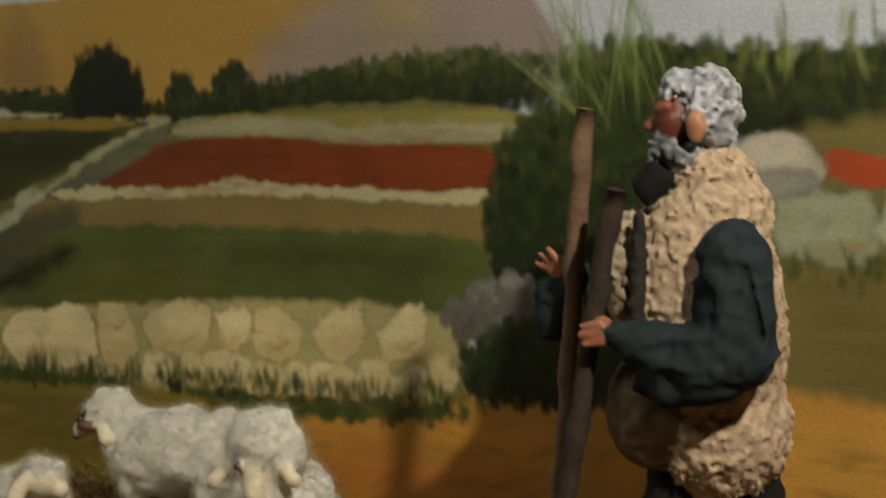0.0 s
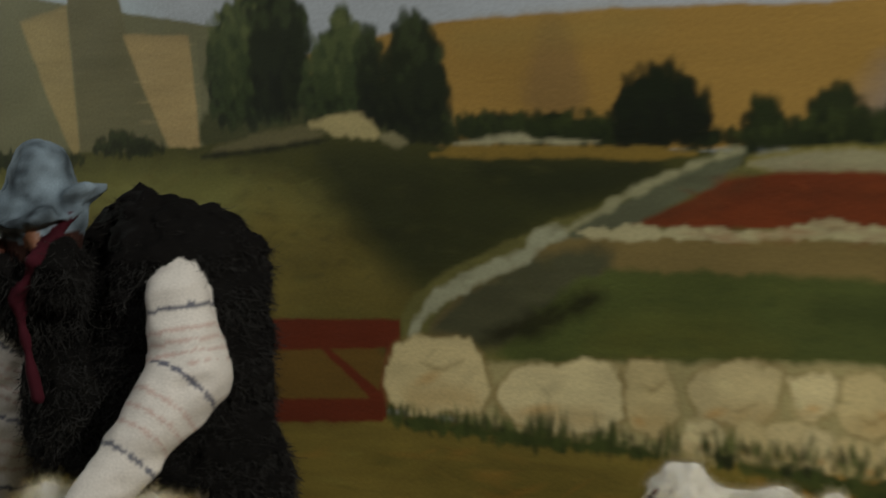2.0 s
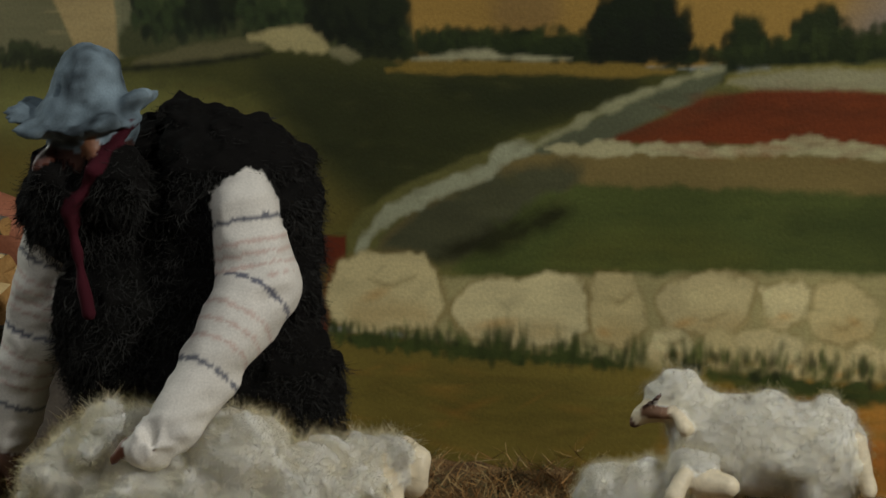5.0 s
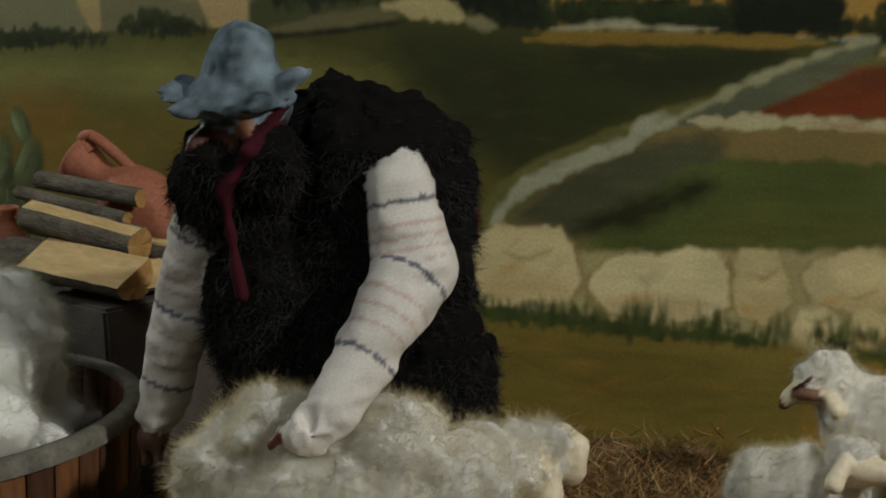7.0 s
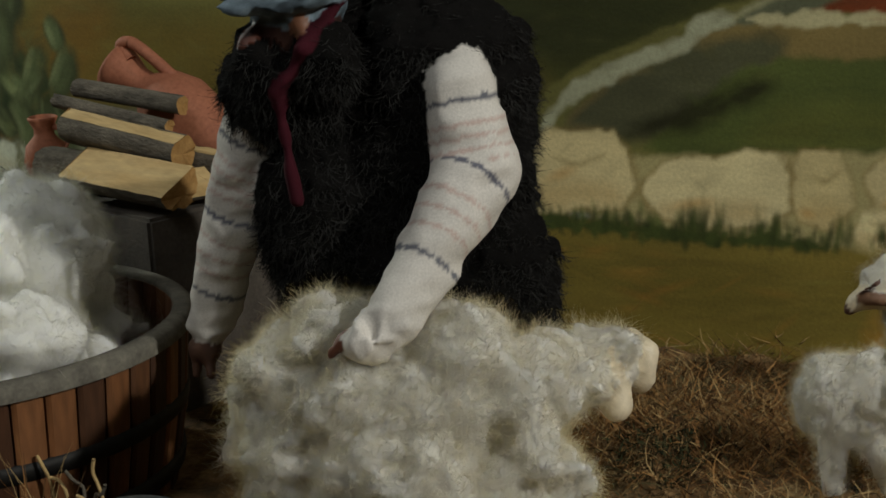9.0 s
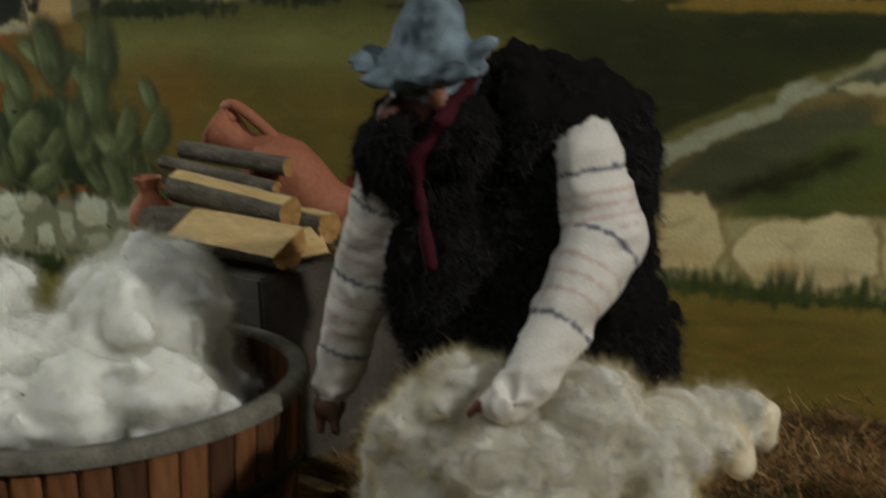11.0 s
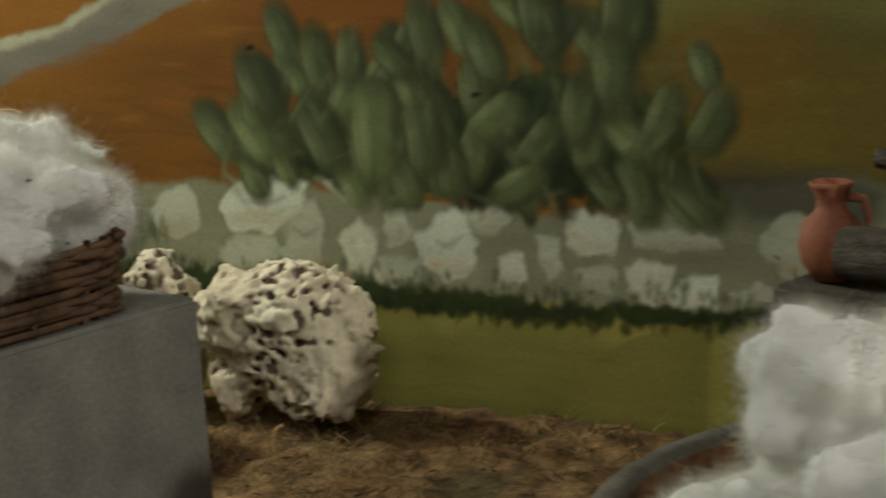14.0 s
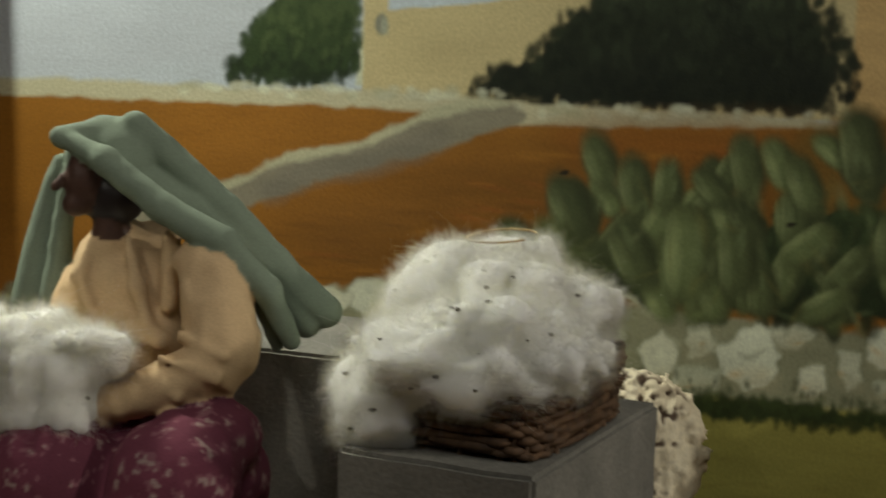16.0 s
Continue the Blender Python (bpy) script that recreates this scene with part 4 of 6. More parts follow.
    foliage([(-1.2, 0.10), (-0.9, 0.09), (-0.78, 0.088), (-0.62, 0.080), (-0.5, 0.082), (-0.44, 0.1), (-0.44, 0.078), (-0.6, 0.066), (-0.8, 0.07), (-1.2, 0.08)], 520, 0.007, weeds, 50)
    tufts((-0.95, 0.09), (-0.46, 0.084), 150, 0.012, weeds, 51, 0.004)
    tufts((-0.975, 0.105), (-0.93, 0.10), 30, 0.03, [(72, 80, 44), (56, 62, 32)], 52, 0.006)
    # prickly pear: overlapping oval pads, each with a lit and a dark side
    foliage([(-0.87, 0.165), (-0.84, 0.19), (-0.78, 0.205), (-0.70, 0.215), (-0.61, 0.235), (-0.56, 0.20), (-0.54, 0.15), (-0.66, 0.138), (-0.80, 0.15)], 420, 0.010, [(30, 35, 20), (40, 48, 27), (56, 64, 38)], 53)
    pads = [(-0.644, 0.267, 0.062, -10), (-0.588, 0.263, 0.068, 8), (-0.598, 0.225, 0.057, -5), (-0.542, 0.229, 0.034, -20), (-0.537, 0.195, 0.049, 30), (-0.567, 0.199, 0.042, 25), (-0.621, 0.199, 0.049, 5), (-0.647, 0.18, 0.046, 40), (-0.548, 0.153, 0.053, -45), (-0.605, 0.155, 0.038, -40), (-0.663, 0.153, 0.042, 60), (-0.678, 0.195, 0.046, 50), (-0.709, 0.165, 0.046, -10), (-0.743, 0.161, 0.046, -20)]
    pads += [(-0.826, 0.251, 0.048, -22), (-0.8, 0.233, 0.049, -12), (-0.777, 0.235, 0.042, 5), (-0.722, 0.25, 0.048, -12), (-0.699, 0.253, 0.042, -25), (-0.682, 0.24, 0.046, -25), (-0.747, 0.236, 0.038, -40), (-0.72, 0.21, 0.042, -30), (-0.846, 0.216, 0.057, -25), (-0.882, 0.187, 0.053, -40), (-0.854, 0.187, 0.053, -35), (-0.8, 0.184, 0.061, -25), (-0.726, 0.184, 0.057, -5), (-0.761, 0.185, 0.072, -3)]
    more = []
    for _ in range(44):
        x = r.uniform(-0.87, -0.55)
        top = 0.20 + 0.045 * math.sin((x + 0.9) * 9.5) + 0.03 * (x > -0.68)
        more.append((x, r.uniform(0.150, top), r.uniform(0.032, 0.050), r.uniform(-50, 45)))
    for x, z, ln, lean in more + pads:
        k, a = r.uniform(0.78, 1.16), radians(90 - lean)
        sx, sz = -math.sin(a), math.cos(a)
        side = -1 if sx > 0 else 1
        dab(x, z, ln * 0.60, ln * 0.33, 90 - lean, tuple(c * k for c in (58, 60, 36)), 0.4)
        dab(x + side * sx * ln * 0.05, z + side * sz * ln * 0.05, ln * 0.55, ln * 0.27, 90 - lean, tuple(c * k for c in (82, 86, 54)), 0.6, 0.8)
        dab(x + side * sx * ln * 0.15, z + side * sz * ln * 0.15 + 0.002, ln * 0.46, ln * 0.11, 90 - lean, tuple(c * k for c in (112, 114, 76)), 1.0, 0.75)
        dab(x - side * sx * ln * 0.20, z - side * sz * ln * 0.20, ln * 0.46, ln * 0.10, 90 - lean, (42, 45, 27), 0.9, 0.4)
        dab(x + side * sx * ln * 0.21, z + side * sz * ln * 0.21 + 0.001, ln * 0.40, ln * 0.05, 90 - lean, (122, 124, 84), 1.0, 0.5)
        for n in range(3):
            t, o = r.uniform(-0.4, 0.4) * ln, r.uniform(-0.15, 0.15) * ln
            dab(x + math.cos(a) * t + sx * o, z + math.sin(a) * t + sz * o, ln * 0.20, ln * 0.06, 90 - lean + r.gauss(0, 12), r.choice([(98, 102, 70), (50, 54, 32), (84, 88, 58)]), 1.0, 0.4)
    for x, z in ((-0.852, 0.242), (-0.690, 0.212)):
        dab(x, z, 0.005, 0.0022, 10, (30, 26, 18), 0.5)
    for _ in range(130):
        x = r.uniform(-0.88, -0.52)
        z = r.uniform(0.140, 0.20 + 0.045 * math.sin((x + 0.9) * 9.5) + 0.03 * (x > -0.68))
        dab(x, z, r.uniform(0.007, 0.020), r.uniform(0.0018, 0.0055), 90 + r.gauss(0, 38), r.choice([(96, 100, 66), (84, 84, 50), (62, 64, 38), (50, 54, 30), (108, 110, 76), (92, 84, 46)]), 1.0, 0.35)
    # flecks of bare ground along the lower edge
    for k in range(160):
        x, z = r.uniform(-1.0, 0.8), r.uniform(0.0, 0.07)
        dab(x, z, r.uniform(0.012, 0.03), r.uniform(0.0015, 0.004), r.gauss(2, 5), r.choice([(112, 100, 46), (88, 74, 32), (116, 92, 40)]), 0.9, 0.3)


paint_far()
paint_fields()
brush(-0.28, 0.05, 0.20, 0.295, 160, [(58, 54, 28), (42, 42, 22), (66, 60, 32)], 81, 0.014, 0.25)
brush(0.0, 0.43, 0.15, 0.205, 170, [(68, 70, 34), (46, 50, 25), (76, 74, 36)], 82, 0.014, 0.25)
brush(0.12, 0.45, 0.236, 0.278, 150, [(114, 52, 20), (80, 36, 17), (100, 44, 18), (72, 36, 18)], 83, 0.018, 0.25)
brush(-0.6, -0.2, 0.15, 0.29, 200, [(112, 94, 44), (80, 64, 26), (100, 92, 46), (90, 84, 46)], 84, 0.014, 0.25)
paint_near()
brush(-0.4, 0.75, 0.0, 0.08, 220, [(116, 92, 40), (84, 66, 26), (128, 84, 32), (74, 66, 28)], 88, 0.025, 0.3)
brush(-1.2, -0.45, 0.0, 0.065, 120, [(128, 116, 58), (110, 100, 46)], 89, 0.03, 0.3)


def backdrop():
    rows = np.arange(NZ * NX).reshape(NZ, NX)
    quads = np.stack([rows[:-1, :-1], rows[:-1, 1:], rows[1:, 1:], rows[1:, :-1]], -1).reshape(-1, 4)
    warp = 0.0006 * CLOUD
    verts = np.stack([PX, warp, PZ], -1).reshape(-1, 3)
    ob = new("backdrop", build_mesh("backdrop", verts, quads, [M_mural], paint=PAINT.reshape(-1, 3)))
    tagged(ob, "hand-painted landscape board with terraces, prickly pear and houses", "backdrop", kind="structure")
    panel = part("board", from_bm("board", box_bm(MX0, MX1, 0.002, 0.014, MZ0, MZ1), M_cutwood), ob)
    return ob, panel


backdrop()

# ---------------------------------------------------------------- room and ground


def structure(name, bm, mat, label):
    return tagged(new(name, from_bm(name, bm, mat)), label, name.split("_")[0], kind="structure")


structure("floor", box_bm(-4, 4, -4, 1.2, -0.95, -0.85), M_floor, "dark floor of the exhibition room")
structure("ceiling", box_bm(-4, 4, -4, 1.2, 2.0, 2.1), M_plaster, "plain pale ceiling of the room")
structure("wall_north", box_bm(-4, 4, 1.1, 1.2, -0.849, 1.999), M_plaster, "plain plastered wall behind the painted board")
structure("wall_south", box_bm(-4, 4, -4.1, -4.0, -0.849, 1.999), M_plaster, "plain plastered wall opposite the display")
structure("wall_west", box_bm(-4.1, -4.0, -3.999, 1.099, -0.849, 1.999), M_plaster, "plain plastered side wall of the room")
structure("wall_east", box_bm(4.0, 4.1, -3.999, 1.099, -0.849, 1.999), M_plaster, "plain plastered side wall of the room")
structure("plinth", box_bm(-1.5, 0.95, -0.70, 0.05, -0.849, -0.03, 0.004), M_floor, "long low plinth that carries the display")


def ground_height(x, y):
    p = np.stack([x, y, np.zeros_like(x)], -1)
    return 0.006 * noise3(p, 0.11, 1) + 0.004 * noise3(p, 0.04, 2) + 0.0042 * noise3(p, 0.016, 3) + 0.0040


def ground():
    n = Nodes("dry_turf")
    v = n.coords()
    big, mid, fine = n.noise(v, 9, 5), n.noise(v, 45, 5), n.noise(v, 260, 5)
    col = n.ramp(mid, [(0.3, (0.07, 0.042, 0.023)), (0.5, (0.25, 0.145, 0.062)), (0.72, (0.46, 0.29, 0.13))])
    col = n.mix(n.ramp(big, [(0.5, (0, 0, 0)), (0.68, (0.8, 0.8, 0.8))]), col, (0.075, 0.078, 0.034))
    col = n.mix(0.7, col, n.ramp(fine, [(0.3, (0.25, 0.25, 0.25)), (0.7, (1, 1, 1))]), "MULTIPLY")
    n.bump(fine, 0.9, 0.003)
    mat = n.done(col, 0.95, 0, 0.15)
    xs, ys = np.arange(-1.5, 0.951, 0.006), np.arange(-0.70, -0.0009, 0.006)
    gx, gy = np.meshgrid(xs, ys)
    rows = np.arange(gx.size).reshape(gx.shape)
    quads = np.stack([rows[:-1, :-1], rows[:-1, 1:], rows[1:, 1:], rows[1:, :-1]], -1).reshape(-1, 4)
    ob = new("ground", build_mesh("ground", np.stack([gx, gy, ground_height(gx, gy)], -1).reshape(-1, 3), quads, [mat]))
    tagged(ob, "brown dry turf and straw spread over the display", "ground", kind="structure")
    # loose straw and dry stalks
    r = np.random.RandomState(8)
    k = 40000
    px, py = r.uniform(-1.2, 0.8, k), r.uniform(-0.62, -0.004, k)
    keep = noise3(np.stack([px, py, 0 * px], -1), 0.07, 9) > r.uniform(-0.75, 0.5, k)
    px, py = px[keep], py[keep]
    pts = np.stack([px, py, ground_height(px, py) + 0.002], -1)
    nrm = np.tile([0.0, 0.0, 1.0], (len(pts), 1))
    v1, q1, idx = fibres(pts, nrm, 52000, 0.0095, 0.0007, 0.65, 3, 2.2, 3)
    shades = np.array([(0.36, 0.21, 0.08), (0.28, 0.145, 0.052), (0.12, 0.066, 0.03), (0.40, 0.29, 0.14), (0.085, 0.092, 0.042)])
    pick = shades[r.randint(0, 5, 52000)]
    straw = new("loose_straw", build_mesh("loose_straw", v1, q1, [M_cloth], paint=np.repeat(pick, 8, 0), smooth=False))
    tagged(straw, "loose dry straw and stalks strewn over the turf", "straw", kind="stuff")


ground()

# ---------------------------------------------------------------- wool, cotton and the clay sheep


def fleece(amount, scale, seed):
    """Uneven lumps for wool and cotton."""
    def relief(s, p, t):
        k = s.get("lumps", 1.0)
        return k * amount * (0.8 * noise3(p, scale, seed) - 1.0 * np.abs(noise3(p, scale * 0.8, seed + 1)) - 0.4 * np.abs(noise3(p, scale * 0.35, seed + 2)) + 0.58)
    return relief


def billows(amount, scale, seed):
    """Soft rounded puffs with few fine creases, for combed cotton."""
    def relief(s, p, t):
        return amount * (0.6 * noise3(p, scale * 1.4, seed) - 1.1 * np.abs(noise3(p, scale * 0.8, seed + 1)) - 0.55 * np.abs(noise3(p, scale * 0.42, seed + 2)) - 0.15 * np.abs(noise3(p, scale * 0.2, seed + 3)) + 0.66)
    return relief


def cotton_heap(name, solids, label, seed, hairs=9000, specks=0, cell=0.003, mat=None, category="cotton"):
    mat = mat or M_cotton
    v, q, near, way = skin(solids, cell, 0.006, billows(0.0105, 0.030, seed))
    nrm = outward(v, q)
    ob = new(name, build_mesh(name, v, q, [mat]))
    tagged(ob, label, category)
    short = fibres(v, nrm, int(hairs * 1.6), 0.0058, 0.00022, 0.95, seed, 1.8, 2)
    wisps = fibres(v, nrm, hairs // 5, 0.0105, 0.00016, 0.5, seed + 1, 2.0, 2)
    fv, fq = np.concatenate([short[0], wisps[0]]), np.concatenate([short[1], wisps[1] + len(short[0])])
    tagged(part("fuzz", build_mesh("fuzz", fv, fq, [mat]), ob), kind="stuff")
    if specks:
        r = np.random.RandomState(seed)
        for k in r.choice(np.where(nrm[:, 1] < -0.1)[0], specks):
            size = r.uniform(0.0007, 0.0017)
            bm = bmesh.new()
            bmesh.ops.create_icosphere(bm, subdivisions=1, radius=1)
            for w in bm.verts:
                w.co = Vector((w.co.x * size * r.uniform(0.7, 1.8), w.co.y * size, w.co.z * size * 0.8)) + Vector(v[k] + nrm[k] * 0.0006)
            part("seed_husk", from_bm("seed_husk", bm, M_bark), ob, "dark seed husk")
    return ob


CREAM, WOOLC, DARKNOSE = (0.72, 0.62, 0.44), (0.78, 0.75, 0.66), (0.10, 0.05, 0.035)


def sheep(name, solids, label, seed, hairs=26000, cell=0.0021, length=0.0050, lumps=0.0034):
    """A small woolly sheep, one plain mesh: fleece, and bare cream clay where a solid has material 1."""
    fl = fleece(lumps, 0.017, seed)

    def relief(s, p, t):
        return fl(s, p, t) if s["mat"] == 0 else 0.0006 * noise3(p, 0.006, seed)
    v, q, near, way = skin(solids, cell, 0.004, relief)
    nrm = outward(v, q)
    mats = np.array([s["mat"] for s in solids])[near]
    cols = np.array([s["color"] for s in solids])[near]
    woolly = np.where(mats == 0)[0]
    fv, fq, idx = fibres(v[woolly], nrm[woolly], hairs, length, 0.00024, 0.75, seed, 1.8, 2)
    V, Q, I, C = joined([(v, q, mats[q[:, 0]], cols), (fv, fq, 0, np.array(WOOLC))])
    ob = new(name, build_mesh(name, V, Q, [M_wool, M_clay], I, C))
    return tagged(ob, label, "sheep", group="toy sheep of the flock")


def wool(c, r, **kw):
    return egg(c, r, 0, WOOLC, **kw)


sheep("toy_sheep", [
    wool((0.205, -0.080, 0.062), (0.055, 0.034, 0.033)), wool((0.245, -0.078, 0.056), (0.028, 0.032, 0.036)),
    cone((0.175, -0.085, 0.065), (0.158, -0.088, 0.090), 0.026, 0.017, 0, WOOLC), wool((0.154, -0.090, 0.092), (0.018, 0.017, 0.016)),
    cone((0.146, -0.096, 0.087), (0.135, -0.099, 0.082), 0.010, 0.0065, 1, CREAM), cone((0.140, -0.104, 0.086), (0.152, -0.108, 0.086), 0.0034, 0.0034, 1, (0.22, 0.12, 0.07)), cone((0.158, -0.106, 0.088), (0.166, -0.109, 0.078), 0.0030, 0.0050, 1, CREAM),
    cone((0.131, -0.101, 0.077), (0.130, -0.101, 0.076), 0.003, 0.003, 1, DARKNOSE), cone((0.138, -0.108, 0.090), (0.149, -0.110, 0.097), 0.0013, 0.0013, 1, DARKNOSE), cone((0.149, -0.110, 0.097), (0.152, -0.110, 0.103), 0.0012, 0.0009, 1, DARKNOSE),
    cone((0.18, -0.098, 0.045), (0.178, -0.100, 0.002), 0.010, 0.007, 0, WOOLC), cone((0.185, -0.064, 0.045), (0.183, -0.064, 0.002), 0.010, 0.007, 0, WOOLC),
    cone((0.245, -0.098, 0.045), (0.248, -0.100, 0.002), 0.010, 0.007, 0, WOOLC), cone((0.24, -0.062, 0.045), (0.245, -0.062, 0.002), 0.010, 0.007, 0, WOOLC),
    cone((0.268, -0.085, 0.070), (0.276, -0.088, 0.040), 0.006, 0.005, 1, CREAM)],
    "white woolly toy sheep with cream clay muzzle and drooping ears", 21)
sheep("toy_sheep", [
    wool((0.372, -0.185, 0.062), (0.036, 0.045, 0.036)), wool((0.380, -0.200, 0.112), (0.025, 0.023, 0.026)),
    cone((0.378, -0.205, 0.075), (0.380, -0.2, 0.1), 0.024, 0.018, 0, WOOLC),
    cone((0.382, -0.214, 0.104), (0.385, -0.222, 0.090), 0.010, 0.0065, 1, CREAM), cone((0.364, -0.216, 0.104), (0.354, -0.220, 0.095), 0.0032, 0.0052, 1, CREAM),
    cone((0.397, -0.210, 0.106), (0.406, -0.212, 0.097), 0.0032, 0.0052, 1, CREAM), cone((0.376, -0.225, 0.107), (0.377, -0.226, 0.107), 0.0025, 0.002, 1, DARKNOSE),
    cone((0.356, -0.21, 0.045), (0.356, -0.214, 0.002), 0.010, 0.007, 0, WOOLC), cone((0.388, -0.21, 0.045), (0.39, -0.214, 0.002), 0.010, 0.007, 0, WOOLC),
    cone((0.356, -0.16, 0.045), (0.356, -0.158, 0.002), 0.010, 0.007, 0, WOOLC), cone((0.388, -0.16, 0.045), (0.39, -0.158, 0.002), 0.010, 0.007, 0, WOOLC)],
    "white woolly toy sheep facing forward with wide cream ears", 22)
sheep("toy_lamb", [
    wool((0.152, -0.200, 0.055), (0.028, 0.026, 0.028)), wool((0.172, -0.200, 0.055), (0.03, 0.026, 0.03)), wool((0.196, -0.204, 0.079), (0.017, 0.016, 0.017)),
    cone((0.204, -0.210, 0.078), (0.220, -0.214, 0.078), 0.009, 0.006, 1, CREAM), cone((0.196, -0.220, 0.084), (0.192, -0.226, 0.074), 0.004, 0.006, 1, CREAM),
    cone((0.15, -0.215, 0.035), (0.15, -0.216, 0.002), 0.009, 0.006, 0, WOOLC), cone((0.18, -0.215, 0.035), (0.18, -0.216, 0.002), 0.009, 0.006, 0, WOOLC),
    cone((0.15, -0.185, 0.035), (0.15, -0.184, 0.002), 0.009, 0.006, 0, WOOLC), cone((0.18, -0.185, 0.035), (0.18, -0.184, 0.002), 0.009, 0.006, 0, WOOLC)],
    "small white woolly toy lamb lying close to the flock", 23)
sheep("toy_sheep", [
    wool((-0.025, -0.405, 0.100), (0.070, 0.044, 0.044)), wool((-0.070, -0.41, 0.112), (0.032, 0.034, 0.034)), wool((-0.050, -0.405, 0.130), (0.030, 0.030, 0.027)),
    wool((-0.012, -0.40, 0.118), (0.03, 0.032, 0.028)), wool((0.016, -0.395, 0.128), (0.030, 0.030, 0.027)), wool((0.042, -0.385, 0.108), (0.030, 0.030, 0.030)),
    wool((-0.01, -0.43, 0.080), (0.05, 0.03, 0.032)), wool((0.045, -0.40, 0.070), (0.036, 0.03, 0.030)), wool((-0.06, -0.43, 0.075), (0.03, 0.026, 0.030)),
    wool((0.056, -0.365, 0.118), (0.024, 0.020, 0.018)), cone((0.056, -0.36, 0.118), (0.074, -0.345, 0.120), 0.016, 0.013, 0, WOOLC),
    cone((0.076, -0.352, 0.122), (0.079, -0.357, 0.098), 0.0060, 0.0080, 1, CREAM), egg((0.086, -0.340, 0.112), (0.008, 0.007, 0.013), 1, CREAM, (0, 10, 0)), cone((0.080, -0.338, 0.124), (0.088, -0.336, 0.120), 0.008, 0.006, 1, CREAM),
    cone((-0.07, -0.42, 0.08), (-0.078, -0.42, 0.002), 0.024, 0.018, 0, WOOLC), cone((0.045, -0.40, 0.07), (0.065, -0.405, 0.002), 0.030, 0.032, 0, WOOLC),
    cone((-0.06, -0.38, 0.08), (-0.065, -0.375, 0.002), 0.016, 0.013, 0, WOOLC), cone((0.035, -0.37, 0.08), (0.04, -0.365, 0.002), 0.016, 0.013, 0, WOOLC),
    cone((0.02, -0.43, 0.06), (0.03, -0.435, 0.02), 0.024, 0.026, 0, WOOLC), cone((-0.104, -0.415, 0.10), (-0.102, -0.425, 0.074), 0.005, 0.004, 0, WOOLC)],
    "large fluffy toy sheep with loose fleece and cream clay ears", 24, 130000, 0.0022, 0.0060, 0.0076)

# ---------------------------------------------------------------- dressed dolls, one plain mesh each


def doll(name, solids, label, relief, tint, tufts_of=(), cell=0.0022, blend=0.004, mats=None):
    """A dressed doll as one mesh. tint(solid, points, way, colour): the cloth's colours; tufts_of: (material, count, length, width, lift, colour)."""
    v, q, near, way = skin(solids, cell, blend, relief)
    nrm = outward(v, q)
    mat = np.array([s["mat"] for s in solids])[near]
    cols = np.array([s["color"] for s in solids], float)[near]
    for k, s in enumerate(solids):
        m = near == k
        if m.any():
            cols[m] = tint(s, v[m], way[m], cols[m])
    pieces = [(v, q, mat[q[:, 0]], cols)]
    for n, (which, count, length, width, lift, color) in enumerate(tufts_of):
        sel = np.where(mat == which)[0]
        fv, fq, idx = fibres(v[sel], nrm[sel], count, length, width, lift, 70 + n, 1.2, 3, (0, 0, -0.8))
        shade = 0.6 + 0.8 * np.random.RandomState(n).rand(count, 1)
        pieces.append((fv, fq, which, np.repeat(np.array(color) * shade, 8, 0)))
    V, Q, I, C = joined(pieces)
    ob = new(name, build_mesh(name, V, Q, mats or [M_cloth, M_fur, M_clay], I, C))
    return tagged(ob, label, "doll")


def cloth_relief(folds=0.0012, fur=0.004):
    def relief(s, p, t):
        if s["mat"] == 1:
            return fur * (noise3(p, 0.011, 3) + 0.6 * noise3(p, 0.005, 4))
        if s["mat"] == 2:
            return 0.0005 * noise3(p, 0.006, 5)
        k = s.get("folds", 1.0)
        return k * folds * (noise3(p, (0.022, 0.022, 0.009), 6) + 0.7 * noise3(p, (0.008, 0.02, 0.02), 7))
    return relief


BLACK, SHIRT, RED, HATC, SKIN, TROUSER = (0.006, 0.0055, 0.005), (0.66, 0.62, 0.56), (0.046, 0.006, 0.011), (0.175, 0.225, 0.26), (0.30, 0.12, 0.06), (0.014, 0.012, 0.011)


def shirt_tint(s, p, t, c):
    tag = s.get("cloth")
    if tag == "striped":
        c = c * (0.94 + 0.06 * noise3(p, 0.01, 2))[:, None]
        u = s["u0"] + t * s["len"]
        for pos, wid, col in ((0.017, 0.0012, (0.14, 0.14, 0.16)), (0.064, 0.0013, (0.14, 0.14, 0.17)), (0.114, 0.0013, (0.15, 0.15, 0.17))):
            m = np.abs(u - pos) < wid
            c[m] = col
        for pos in (0.030, 0.037, 0.044, 0.051, 0.080, 0.090, 0.100):
            m = np.abs(u - pos) < 0.0011
            c[m] = c[m] * (0.86, 0.72, 0.70)
        return c
    if tag == "felt":
        return c * (0.8 + 0.55 * noise3(p, 0.013, 8) + 0.25 * noise3(p, 0.004, 9))[:, None]
    return c * (1 + 0.2 * noise3(p, 0.012, 2))[:, None]


